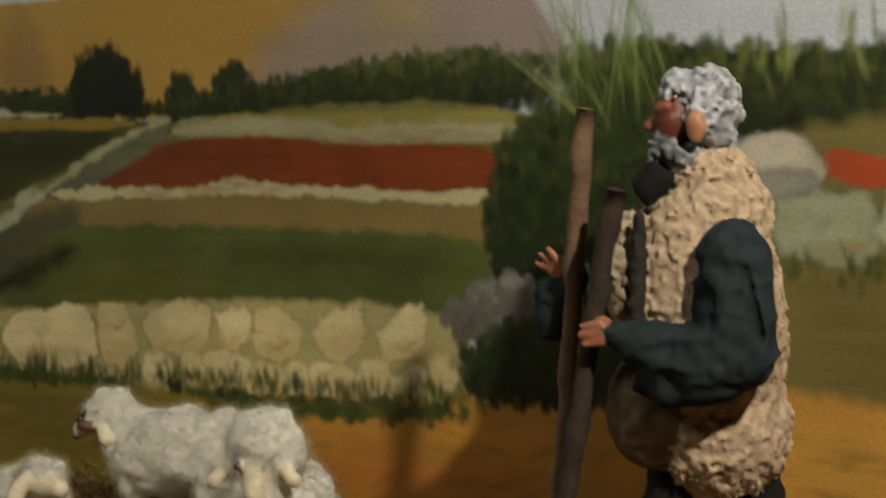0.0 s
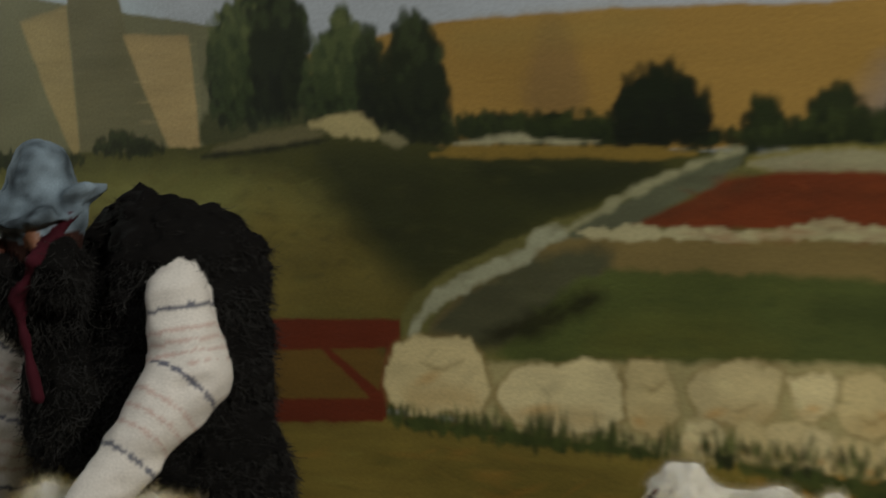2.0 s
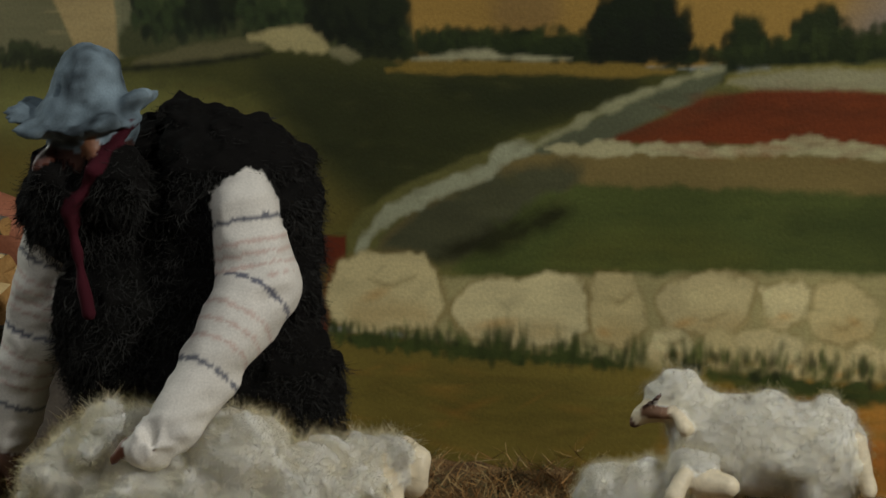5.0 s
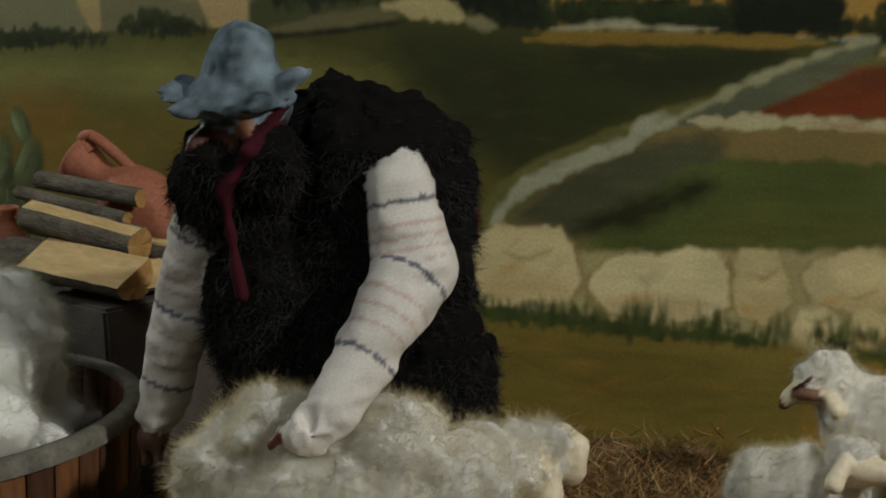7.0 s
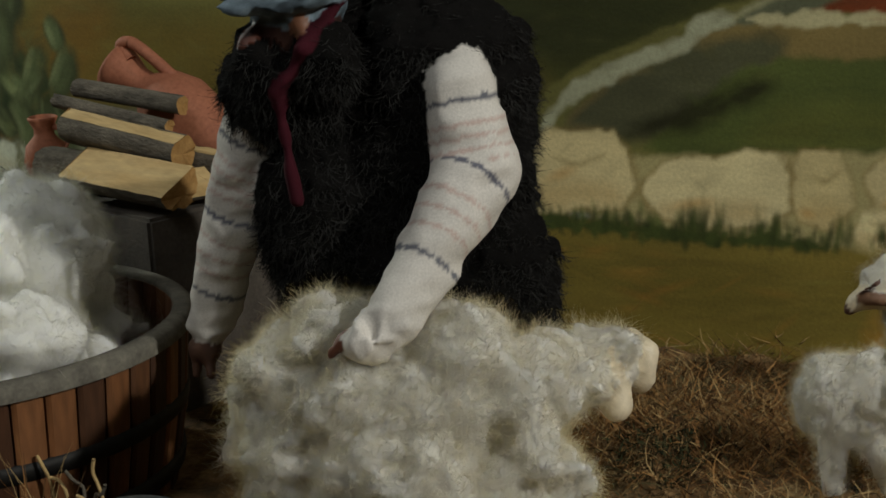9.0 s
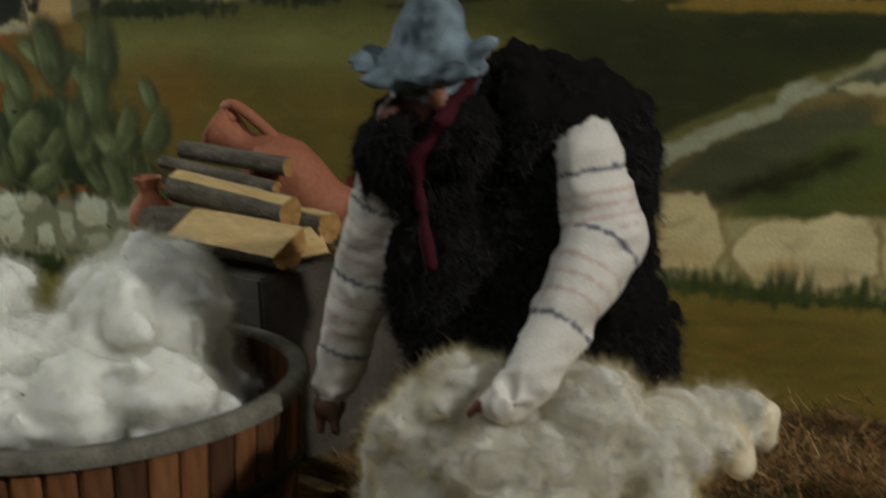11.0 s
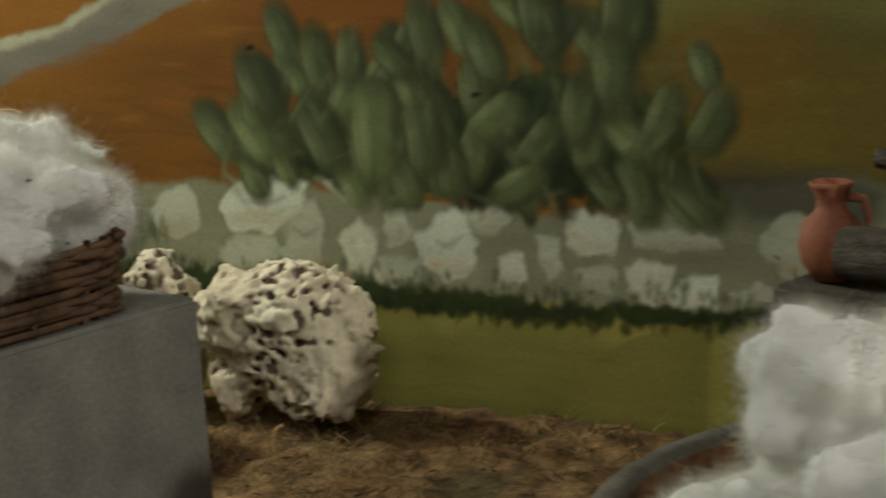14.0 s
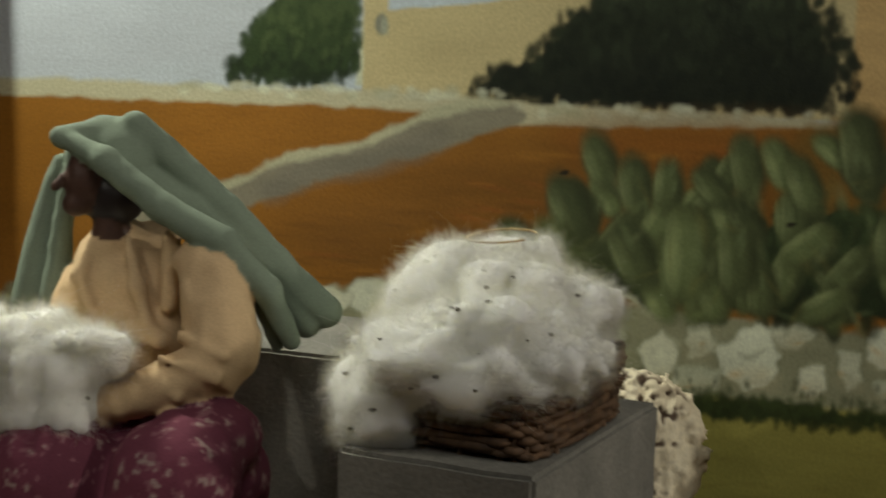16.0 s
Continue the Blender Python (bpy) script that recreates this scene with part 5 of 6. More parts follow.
def shearer():
    st = dict(cloth="striped")
    solids = [
        egg((-0.051, -0.314, 0.210), (0.071, 0.048, 0.094), 1, BLACK), egg((-0.032, -0.312, 0.254), (0.051, 0.047, 0.044), 1, BLACK), egg((-0.085, -0.33, 0.19), (0.042, 0.046, 0.085), 1, BLACK),
        egg((-0.095, -0.352, 0.252), (0.036, 0.034, 0.034), 1, BLACK), egg((-0.046, -0.316, 0.142), (0.077, 0.048, 0.07), 1, BLACK),
        cone((-0.085, -0.33, 0.12), (-0.085, -0.33, 0.004), 0.026, 0.022, 0, TROUSER), cone((-0.015, -0.33, 0.12), (-0.010, -0.33, 0.004), 0.026, 0.022, 0, TROUSER),
        egg((-0.085, -0.342, 0.008), (0.022, 0.036, 0.010), 2, BLACK), egg((-0.010, -0.342, 0.008), (0.022, 0.036, 0.010), 2, BLACK),
        egg((-0.078, -0.368, 0.286), (0.021, 0.021, 0.024), 2, (0.034, 0.014, 0.010)), egg((-0.090, -0.380, 0.266), (0.020, 0.015, 0.021), 1, BLACK), egg((-0.060, -0.376, 0.270), (0.018, 0.015, 0.018), 1, BLACK), egg((-0.066, -0.386, 0.288), (0.004, 0.004, 0.006), 2, (0.22, 0.10, 0.055)), cone((-0.092, -0.386, 0.284), (-0.096, -0.390, 0.279), 0.004, 0.0035, 2, (0.10, 0.035, 0.022)),
        cone((-0.002, -0.342, 0.261), (0.000, -0.347, 0.246), 0.0125, 0.0190, 0, SHIRT, u0=0.0, len=0.012, **st), cone((0.000, -0.348, 0.250), (0.008, -0.352, 0.212), 0.0190, 0.0225, 0, SHIRT, u0=0.012, len=0.043, **st),
        cone((0.008, -0.352, 0.212), (-0.008, -0.416, 0.153), 0.0225, 0.0140, 0, SHIRT, u0=0.055, len=0.09, **st),
        cone((-0.010, -0.418, 0.151), (-0.017, -0.425, 0.145), 0.0130, 0.0140, 0, SHIRT, cloth="cuff"), egg((-0.023, -0.428, 0.144), (0.010, 0.005, 0.006), 2, (0.16, 0.06, 0.035)), cone((-0.028, -0.431, 0.144), (-0.034, -0.433, 0.138), 0.0032, 0.0024, 2, (0.16, 0.06, 0.035)),
        cone((-0.114, -0.352, 0.240), (-0.138, -0.350, 0.178), 0.0205, 0.0190, 0, SHIRT, u0=0.0, len=0.07, **st),
        cone((-0.138, -0.350, 0.178), (-0.161, -0.352, 0.118), 0.0190, 0.0130, 0, SHIRT, u0=0.07, len=0.07, **st),
        egg((-0.163, -0.356, 0.105), (0.010, 0.008, 0.008), 2, (0.10, 0.05, 0.032)), cone((-0.159, -0.358, 0.102), (-0.157, -0.361, 0.092), 0.0036, 0.0028, 2, (0.10, 0.05, 0.032)), cone((-0.168, -0.357, 0.102), (-0.168, -0.359, 0.091), 0.0036, 0.0028, 2, (0.10, 0.05, 0.032)),
        cone((-0.050, -0.372, 0.298), (-0.062, -0.390, 0.276), 0.0034, 0.0036, 0, RED), cone((-0.062, -0.390, 0.276), (-0.079, -0.392, 0.255), 0.0030, 0.0022, 0, RED),
        cone((-0.079, -0.390, 0.255), (-0.077, -0.385, 0.200), 0.0022, 0.0032, 0, RED)]
    felt = dict(cloth="felt")
    crown = [
        cone((-0.079, -0.368, 0.303), (-0.077, -0.368, 0.322), 0.0262, 0.0185, 0, HATC, **felt), egg((-0.073, -0.369, 0.328), (0.014, 0.013, 0.012), 0, HATC, (0, 20, 0), **felt),
        egg((-0.080, -0.373, 0.301), (0.030, 0.030, 0.0042), 0, HATC, (8, 2, 0), **felt), egg((-0.054, -0.358, 0.309), (0.014, 0.020, 0.0055), 0, HATC, (0, -32, 10), **felt),
        egg((-0.108, -0.382, 0.305), (0.013, 0.020, 0.0042), 0, HATC, (5, 34, -10), **felt), egg((-0.090, -0.394, 0.297), (0.020, 0.010, 0.0050), 0, HATC, (24, 2, 20), **felt),
        egg((-0.062, -0.386, 0.300), (0.016, 0.010, 0.0048), 0, HATC, (20, -6, -24), **felt),
        cone((-0.090, -0.390, 0.330), (-0.084, -0.386, 0.316), 0.006, 0.003, cut=True), cone((-0.060, -0.388, 0.336), (-0.064, -0.392, 0.318), 0.007, 0.003, cut=True)]

    def rel(s, p, t):
        if s.get("cloth") == "felt":
            return 0.0026 * noise3(p, 0.015, 11) + 0.0022 * np.abs(noise3(p, 0.007, 12))
        if s.get("cloth") == "striped":
            fold = noise3(p, (0.024, 0.024, 0.010), 17)
            return 0.0016 * fold + 0.0026 * np.abs(noise3(p, (0.022, 0.022, 0.009), 18)) + 0.0006 * noise3(p, 0.006, 19)
        if s.get("cloth") == "cuff":
            return 0.0075 * np.abs(noise3(p, (0.011, 0.011, 0.011), 33)) + 0.0016 * noise3(p, 0.005, 34)
        return cloth_relief(0.0016, 0.0036)(s, p, t)
    # vest tufts are greyer than BLACK: the fur's sheen is put into their colour
    doll("shepherd_doll", solids + crown, "shepherd doll in black fur vest, striped shirt and blue-grey hat", rel, shirt_tint,
         ((1, 52000, 0.0070, 0.0006, 0.5, (0.024, 0.023, 0.021)),), 0.0021, 0.003)


def walker():
    fleece_c, coat, hair = (0.46, 0.335, 0.22), (0.019, 0.027, 0.029), (0.40, 0.41, 0.42)
    hide, face, beard = (0.17, 0.115, 0.072), (0.13, 0.036, 0.022), (0.20, 0.205, 0.21)
    sleeve = dict(blend=0.006)
    solids = [
        egg((0.632, -0.115, 0.175), (0.044, 0.042, 0.082), 1, fleece_c), egg((0.634, -0.112, 0.115), (0.040, 0.042, 0.042), 1, fleece_c),
        egg((0.641, -0.108, 0.234), (0.029, 0.032, 0.028), 1, fleece_c), egg((0.639, -0.105, 0.258), (0.022, 0.024, 0.014), 1, fleece_c),
        egg((0.598, -0.128, 0.205), (0.018, 0.026, 0.036), 1, (0.34, 0.27, 0.18)), egg((0.606, -0.136, 0.130), (0.028, 0.028, 0.036), 0, hide),
        cone((0.611, -0.150, 0.240), (0.608, -0.157, 0.180), 0.004, 0.006, 0, (0.03, 0.026, 0.02)), egg((0.610, -0.118, 0.254), (0.014, 0.014, 0.014), 0, (0.012, 0.011, 0.010)),
        egg((0.636, -0.102, 0.296), (0.0175, 0.020, 0.022), 2, hair, hair=1), egg((0.640, -0.106, 0.292), (0.0145, 0.018, 0.020), 2, hair, hair=1), egg((0.622, -0.108, 0.306), (0.010, 0.014, 0.010), 2, hair, hair=1),
        egg((0.620, -0.114, 0.290), (0.0105, 0.013, 0.014), 2, face), cone((0.611, -0.119, 0.291), (0.608, -0.120, 0.287), 0.0024, 0.0032, 2, (0.26, 0.085, 0.045)), cone((0.616, -0.124, 0.297), (0.623, -0.126, 0.298), 0.0020, 0.0022, 2, (0.24, 0.08, 0.045)),
        egg((0.617, -0.116, 0.275), (0.010, 0.012, 0.009), 2, beard, hair=1), egg((0.626, -0.118, 0.270), (0.010, 0.010, 0.008), 2, beard, hair=1), egg((0.610, -0.118, 0.268), (0.005, 0.006, 0.006), 2, beard, hair=1),
        egg((0.638, -0.126, 0.286), (0.0055, 0.004, 0.009), 2, (0.42, 0.19, 0.10)),
        egg((0.663, -0.146, 0.220), (0.017, 0.020, 0.018), 0, coat, **sleeve), cone((0.664, -0.150, 0.214), (0.665, -0.158, 0.172), 0.0200, 0.0235, 0, coat, **sleeve), egg((0.657, -0.160, 0.166), (0.026, 0.022, 0.022), 0, coat, **sleeve),
        cone((0.650, -0.166, 0.164), (0.608, -0.176, 0.181), 0.0205, 0.0110, 0, coat, **sleeve), egg((0.632, -0.168, 0.152), (0.022, 0.014, 0.012), 0, coat, **sleeve), cone((0.676, -0.166, 0.215), (0.682, -0.168, 0.180), 0.0030, 0.0040, cut=True),
        egg((0.598, -0.178, 0.184), (0.007, 0.006, 0.008), 2, SKIN), cone((0.600, -0.184, 0.189), (0.590, -0.186, 0.188), 0.0022, 0.0018, 2, SKIN), cone((0.600, -0.184, 0.184), (0.589, -0.187, 0.183), 0.0022, 0.0018, 2, SKIN), cone((0.600, -0.184, 0.179), (0.591, -0.186, 0.178), 0.0022, 0.0018, 2, SKIN), cone((0.605, -0.13, 0.205), (0.550, -0.130, 0.194), 0.016, 0.014, 0, coat),
        egg((0.546, -0.132, 0.182), (0.014, 0.012, 0.018), 0, coat), egg((0.556, -0.136, 0.210), (0.009, 0.006, 0.007), 2, SKIN), cone((0.552, -0.140, 0.213), (0.545, -0.142, 0.219), 0.0024, 0.0018, 2, SKIN), cone((0.557, -0.141, 0.214), (0.551, -0.143, 0.222), 0.0024, 0.0018, 2, SKIN), cone((0.550, -0.139, 0.209), (0.542, -0.141, 0.213), 0.0024, 0.0018, 2, SKIN),
        cone((0.612, -0.125, 0.10), (0.600, -0.135, 0.006), 0.018, 0.015, 0, TROUSER), cone((0.648, -0.105, 0.09), (0.650, -0.10, 0.006), 0.018, 0.015, 0, TROUSER),
        egg((0.592, -0.145, 0.007), (0.024, 0.014, 0.009), 2, BLACK), egg((0.642, -0.108, 0.007), (0.024, 0.014, 0.009), 2, BLACK)]

    def rel(s, p, t):
        if s.get("hair"):
            return 0.0022 * noise3(p, 0.007, 15) + 0.0026 * noise3(p, 0.0030, 16)
        if s["mat"] == 1:
            return 0.0014 * noise3(p, 0.008, 13) + 0.0023 * noise3(p, 0.0031, 14)
        if s["mat"] == 0:
            return 0.0050 * np.abs(noise3(p, (0.018, 0.018, 0.013), 31)) + 0.0016 * np.abs(noise3(p, 0.007, 32)) - 0.0012
        return cloth_relief(0.0034)(s, p, t)
    # hollows of hair and fleece get a darker colour, as shade in the creases
    def tint(s, p, t, c):
        if s.get("hair"):
            return c * np.clip(0.8 - 0.6 * noise3(p, 0.0030, 16) - 0.3 * noise3(p, 0.007, 15), 0.2, 1.2)[:, None]
        if s["mat"] == 1:
            return c * np.clip(1.0 - 0.35 * noise3(p, 0.0031, 14), 0.4, 1.3)[:, None]
        return c * (1 + 0.25 * noise3(p, 0.006, 3))[:, None]

    doll("walking_shepherd_doll", solids, "grey-haired shepherd doll in cream fleece and dark coat", rel, tint,
         ((1, 14000, 0.0018, 0.0006, 0.9, fleece_c),), 0.0015, 0.003)


def spinner():
    veil, blouse, skirt = (0.205, 0.25, 0.185), (0.62, 0.44, 0.25), (0.155, 0.043, 0.066)
    v = dict(cloth="veil", blend=0.0035)
    # both colours hold the shade that falls under the hood
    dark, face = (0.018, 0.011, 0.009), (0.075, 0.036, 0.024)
    arm = dict(blend=0.003)
    solids = [
        # veil: hood, two long folds over the back, the sheet between them, the far side
        egg((-1.080, -0.274, 0.268), (0.030, 0.026, 0.026), 0, veil, **v), cone((-1.066, -0.276, 0.289), (-1.012, -0.270, 0.241), 0.010, 0.010, 0, veil, **v),
        cone((-1.012, -0.270, 0.241), (-0.950, -0.270, 0.183), 0.010, 0.010, 0, veil, **v), cone((-1.075, -0.278, 0.272), (-0.992, -0.270, 0.216), 0.009, 0.009, 0, veil, **v),
        cone((-0.992, -0.270, 0.216), (-0.960, -0.274, 0.175), 0.009, 0.008, 0, veil, **v),
        cone((-1.101, -0.302, 0.283), (-1.070, -0.309, 0.271), 0.0055, 0.009, 0, veil, **v), cone((-1.070, -0.309, 0.271), (-1.034, -0.313, 0.245), 0.009, 0.009, 0, veil, **v),
        cone((-1.034, -0.313, 0.245), (-0.998, -0.312, 0.227), 0.009, 0.009, 0, veil, **v), cone((-0.998, -0.312, 0.227), (-0.974, -0.306, 0.200), 0.009, 0.008, 0, veil, **v),
        cone((-0.974, -0.306, 0.200), (-0.963, -0.297, 0.170), 0.008, 0.006, 0, veil, **v), cone((-0.985, -0.298, 0.202), (-0.973, -0.292, 0.166), 0.006, 0.005, 0, veil, **v),
        cone((-1.101, -0.302, 0.283), (-1.085, -0.280, 0.283), 0.006, 0.012, 0, veil, **v), cone((-1.085, -0.282, 0.270), (-1.030, -0.276, 0.241), 0.011, 0.010, 0, veil, **v), cone((-1.030, -0.276, 0.241), (-0.985, -0.274, 0.209), 0.010, 0.008, 0, veil, **v),
        cone((-1.119, -0.264, 0.264), (-1.138, -0.268, 0.178), 0.007, 0.014, 0, veil, **v), cone((-1.110, -0.270, 0.262), (-1.118, -0.280, 0.184), 0.005, 0.008, 0, veil, **v),
        # head: skin darkened as hood shade, and a dark egg for the shaded gap
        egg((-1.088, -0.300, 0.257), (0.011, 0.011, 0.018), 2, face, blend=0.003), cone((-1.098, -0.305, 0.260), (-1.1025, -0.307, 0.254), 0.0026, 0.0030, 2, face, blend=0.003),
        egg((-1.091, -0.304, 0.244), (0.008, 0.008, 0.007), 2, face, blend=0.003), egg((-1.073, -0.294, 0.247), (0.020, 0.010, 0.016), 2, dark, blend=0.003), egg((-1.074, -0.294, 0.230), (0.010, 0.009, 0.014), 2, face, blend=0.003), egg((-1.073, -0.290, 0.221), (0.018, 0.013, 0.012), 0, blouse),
        # blouse
        egg((-1.066, -0.276, 0.186), (0.042, 0.028, 0.048), 0, blouse), egg((-1.056, -0.290, 0.165), (0.036, 0.022, 0.028), 0, blouse), egg((-1.078, -0.290, 0.190), (0.026, 0.017, 0.036), 0, blouse),
        cone((-1.083, -0.300, 0.222), (-1.089, -0.306, 0.203), 0.0034, 0.0040, 0, blouse), cone((-1.089, -0.306, 0.203), (-1.076, -0.309, 0.178), 0.0040, 0.0050, 0, blouse),
        cone((-1.060, -0.302, 0.227), (-1.052, -0.308, 0.198), 0.0034, 0.0046, 0, blouse), cone((-1.052, -0.308, 0.198), (-1.044, -0.311, 0.176), 0.0046, 0.0050, 0, blouse),
        cone((-1.076, -0.309, 0.178), (-1.036, -0.315, 0.169), 0.0055, 0.0066, 0, blouse), cone((-1.034, -0.298, 0.226), (-1.034, -0.304, 0.188), 0.0070, 0.0060, 0, blouse),
        cone((-1.026, -0.330, 0.215), (-1.022, -0.338, 0.178), 0.006, 0.007, cut=True),
        # near arm, bent, with creases at the elbow
        egg((-1.010, -0.302, 0.216), (0.022, 0.019, 0.016), 0, blouse, **arm), cone((-1.006, -0.310, 0.208), (-0.995, -0.320, 0.168), 0.0205, 0.0225, 0, blouse, **arm),
        cone((-0.998, -0.326, 0.160), (-1.020, -0.341, 0.149), 0.0195, 0.0155, 0, blouse, **arm), cone((-1.020, -0.341, 0.149), (-1.046, -0.346, 0.141), 0.0155, 0.0125, 0, blouse, **arm),
        egg((-1.054, -0.347, 0.138), (0.009, 0.011, 0.014), 0, blouse, **arm), egg((-1.068, -0.347, 0.139), (0.011, 0.007, 0.008), 2, (0.20, 0.11, 0.06), **arm),
        cone((-1.014, -0.338, 0.178), (-0.988, -0.340, 0.168), 0.0036, 0.0042, 0, blouse, **arm), cone((-1.020, -0.348, 0.166), (-0.990, -0.345, 0.157), 0.0040, 0.0046, 0, blouse, **arm),
        cone((-1.032, -0.352, 0.158), (-1.010, -0.352, 0.146), 0.0036, 0.0040, 0, blouse, **arm), cone((-1.014, -0.328, 0.205), (-1.006, -0.334, 0.180), 0.0034, 0.0030, 0, blouse, **arm),
        # far arm
        cone((-1.098, -0.282, 0.198), (-1.104, -0.312, 0.160), 0.012, 0.011, 0, blouse, **arm), cone((-1.104, -0.312, 0.160), (-1.092, -0.335, 0.154), 0.011, 0.009, 0, blouse, **arm),
        # skirt
        egg((-1.051, -0.306, 0.089), (0.078, 0.057, 0.052), 0, skirt, cloth="floral"), cone((-1.080, -0.362, 0.098), (-1.094, -0.371, 0.008), 0.040, 0.044, 0, skirt, cloth="floral"),
        cone((-1.008, -0.362, 0.100), (-1.022, -0.371, 0.008), 0.038, 0.044, 0, skirt, cloth="floral"), egg((-1.0, -0.334, 0.118), (0.030, 0.040, 0.026), 0, skirt, cloth="floral")]

    def tint(s, p, t, c):
        if s.get("cloth") == "floral":
            f = noise3(p, 0.0060, 21) + 0.8 * noise3(p, 0.0026, 22)
            c = c * (1 + 0.3 * noise3(p, 0.03, 23))[:, None]
            c[f > 0.42] = (0.24, 0.10, 0.12)
            c[f > 0.75] = (0.36, 0.25, 0.23)
            return c
        return c * (1 + 0.08 * noise3(p, 0.02, 24))[:, None]

    def rel(s, p, t):
        if s.get("cloth") == "veil":
            return 0.0016 * noise3(p, 0.03, 25) + 0.0012 * np.abs(noise3(p, (0.014, 0.012, 0.014), 26))
        if s.get("cloth") == "floral":
            return 0.0035 * np.abs(noise3(p, (0.014, 0.02, 0.05), 27)) + 0.0006 * noise3(p, 0.007, 29)
        if s["mat"] == 0:
            return 0.0030 * np.abs(noise3(p, (0.012, 0.016, 0.020), 28)) + 0.0006 * noise3(p, 0.007, 29)
        return 0.0004 * noise3(p, 0.006, 5)
    doll("seated_woman_doll", [s for s in solids], "seated woman doll with green veil, tan blouse and floral skirt", rel, tint, (), 0.0018, 0.006)


shearer()
walker()
spinner()


def stick(name, a, b, r, label, category, seed, knots=5, mat=None):
    rr = random.Random(seed)
    pts, rad = [], []
    for k in range(25):
        t = k / 24
        p = Vector(a).lerp(Vector(b), t)
        pts.append(p + Vector((rr.gauss(0, r * 0.10), rr.gauss(0, r * 0.10), 0)))
        rad.append(r * (0.95 + 0.1 * rr.random() + (0.22 if k % knots == 2 else 0)))
    v, f = tube_arrays(pts, rad, 12, 0.05, seed)
    return tagged(new(name, build_mesh(name, v, f, [mat or M_stick])), label, category)


M_stick = mottled("brown_stick", (0.20, 0.12, 0.065), (0.12, 0.07, 0.04), 70, 0.85, 0.7, 0.001, 5)
stick("wooden_staff", (0.579, -0.140, 0.300), (0.543, -0.160, 0.001), 0.0056, "long knotty wooden staff held by the walking shepherd doll", "staff", 1)
# same wood as the brown stick, with the staff's shadow put into its colour
M_shaded_stick = mottled("shaded_stick", (0.055, 0.034, 0.021), (0.026, 0.018, 0.012), 70, 0.85, 0.7, 0.001, 5)
stick("wooden_staff", (0.604, -0.162, 0.258), (0.550, -0.190, 0.001), 0.0056, "shorter dark wooden staff beside the walking shepherd doll, its shadow in the colour", "staff", 2, 5, M_shaded_stick)

# ---------------------------------------------------------------- blocks, rocks


def block(name, corner, angle, length, depth, height, label, mat=None):
    """A concrete block; corner: its front right foot, angle: of its right side."""
    bm = box_bm(-length, 0, 0, depth, 0, height, 0.0025, 2)
    bmesh.ops.subdivide_edges(bm, edges=bm.edges[:], cuts=3, use_grid_fill=True)
    for v in bm.verts:
        v.co += noise.noise_vector(v.co * 60) * 0.0009
    ob = new(name, from_bm(name, bm, mat or M_concrete))
    ob.matrix_world = pose(*corner, 0, 0, angle)
    return tagged(ob, label, "block")


block("concrete_block", (-0.290, -0.230, -0.002), -21, 0.185, 0.130, 0.143, "grey-brown stone block stacked with firewood and jugs, darkened for shade", M_shaded_brownstone)
block("concrete_block", (-0.803, -0.400, -0.002), -14, 0.114, 0.185, 0.133, "grey concrete block carrying a basket of cotton")
# lengthened to the left so that it fills a gap that is only shade
block("dark_stone", (-0.940, -0.235, -0.002), -10, 0.15, 0.12, 0.150, "dark grey stone block behind the seated woman doll, lengthened over a shaded gap")


def rock(name, solids, seed, label, cell=0.0017):
    pale, dark = np.array((0.74, 0.665, 0.48)), np.array((0.10, 0.062, 0.042))

    def pits(p):
        spread = np.clip(noise3(p, 0.03, seed + 7) + 0.35, 0, 1)
        return spread * (np.clip(noise3(p, 0.0060, seed + 3) - 0.26, 0, 1) + np.clip(noise3(p, 0.0040, seed + 4) - 0.27, 0, 1))

    def relief(s, p, t):
        return 0.008 * noise3(p, 0.04, seed) + 0.004 * noise3(p, 0.016, seed + 1) + 0.004 * np.abs(noise3(p, 0.013, seed + 8)) + 0.002 * noise3(p, 0.006, seed + 2) + 0.0012 * noise3(p, 0.003, seed + 5) + 0.014 * pits(p)
    v, q, near, way = skin(solids, cell, 0.01, relief, 0.022)
    k = np.clip(pits(v) * 6.5 - 0.12, 0, 0.95)[:, None]
    stain = np.clip(0.5 + noise3(v, 0.03, seed + 6), 0, 1)[:, None]
    cols = (pale * (0.75 + 0.35 * stain) + np.array((0.03, 0.0, -0.02)) * (1 - stain)) * (1 - k) + dark * k
    return tagged(new(name, build_mesh(name, v, q, [M_rock], paint=cols)), label, "rock")


rock("limestone_rock", [egg((-0.797, -0.062, 0.062), (0.060, 0.036, 0.050)), egg((-0.838, -0.062, 0.075), (0.026, 0.03, 0.032)), egg((-0.775, -0.065, 0.04), (0.034, 0.032, 0.036)), egg((-0.840, -0.062, 0.03), (0.02, 0.028, 0.032))], 31, "rough cream limestone rock full of dark pits")
rock("limestone_rock", [egg((-0.905, -0.052, 0.055), (0.030, 0.03, 0.052)), egg((-0.908, -0.055, 0.085), (0.022, 0.022, 0.024))], 37, "smaller jagged cream limestone rock beside the board")
rock("limestone_rock", [egg((-1.31, -0.07, 0.06), (0.06, 0.04, 0.06)), egg((-1.29, -0.07, 0.12), (0.035, 0.035, 0.035))], 41, "pale limestone rock pile behind the seated woman doll", 0.0025)


# ---------------------------------------------------------------- tub, pail and cotton


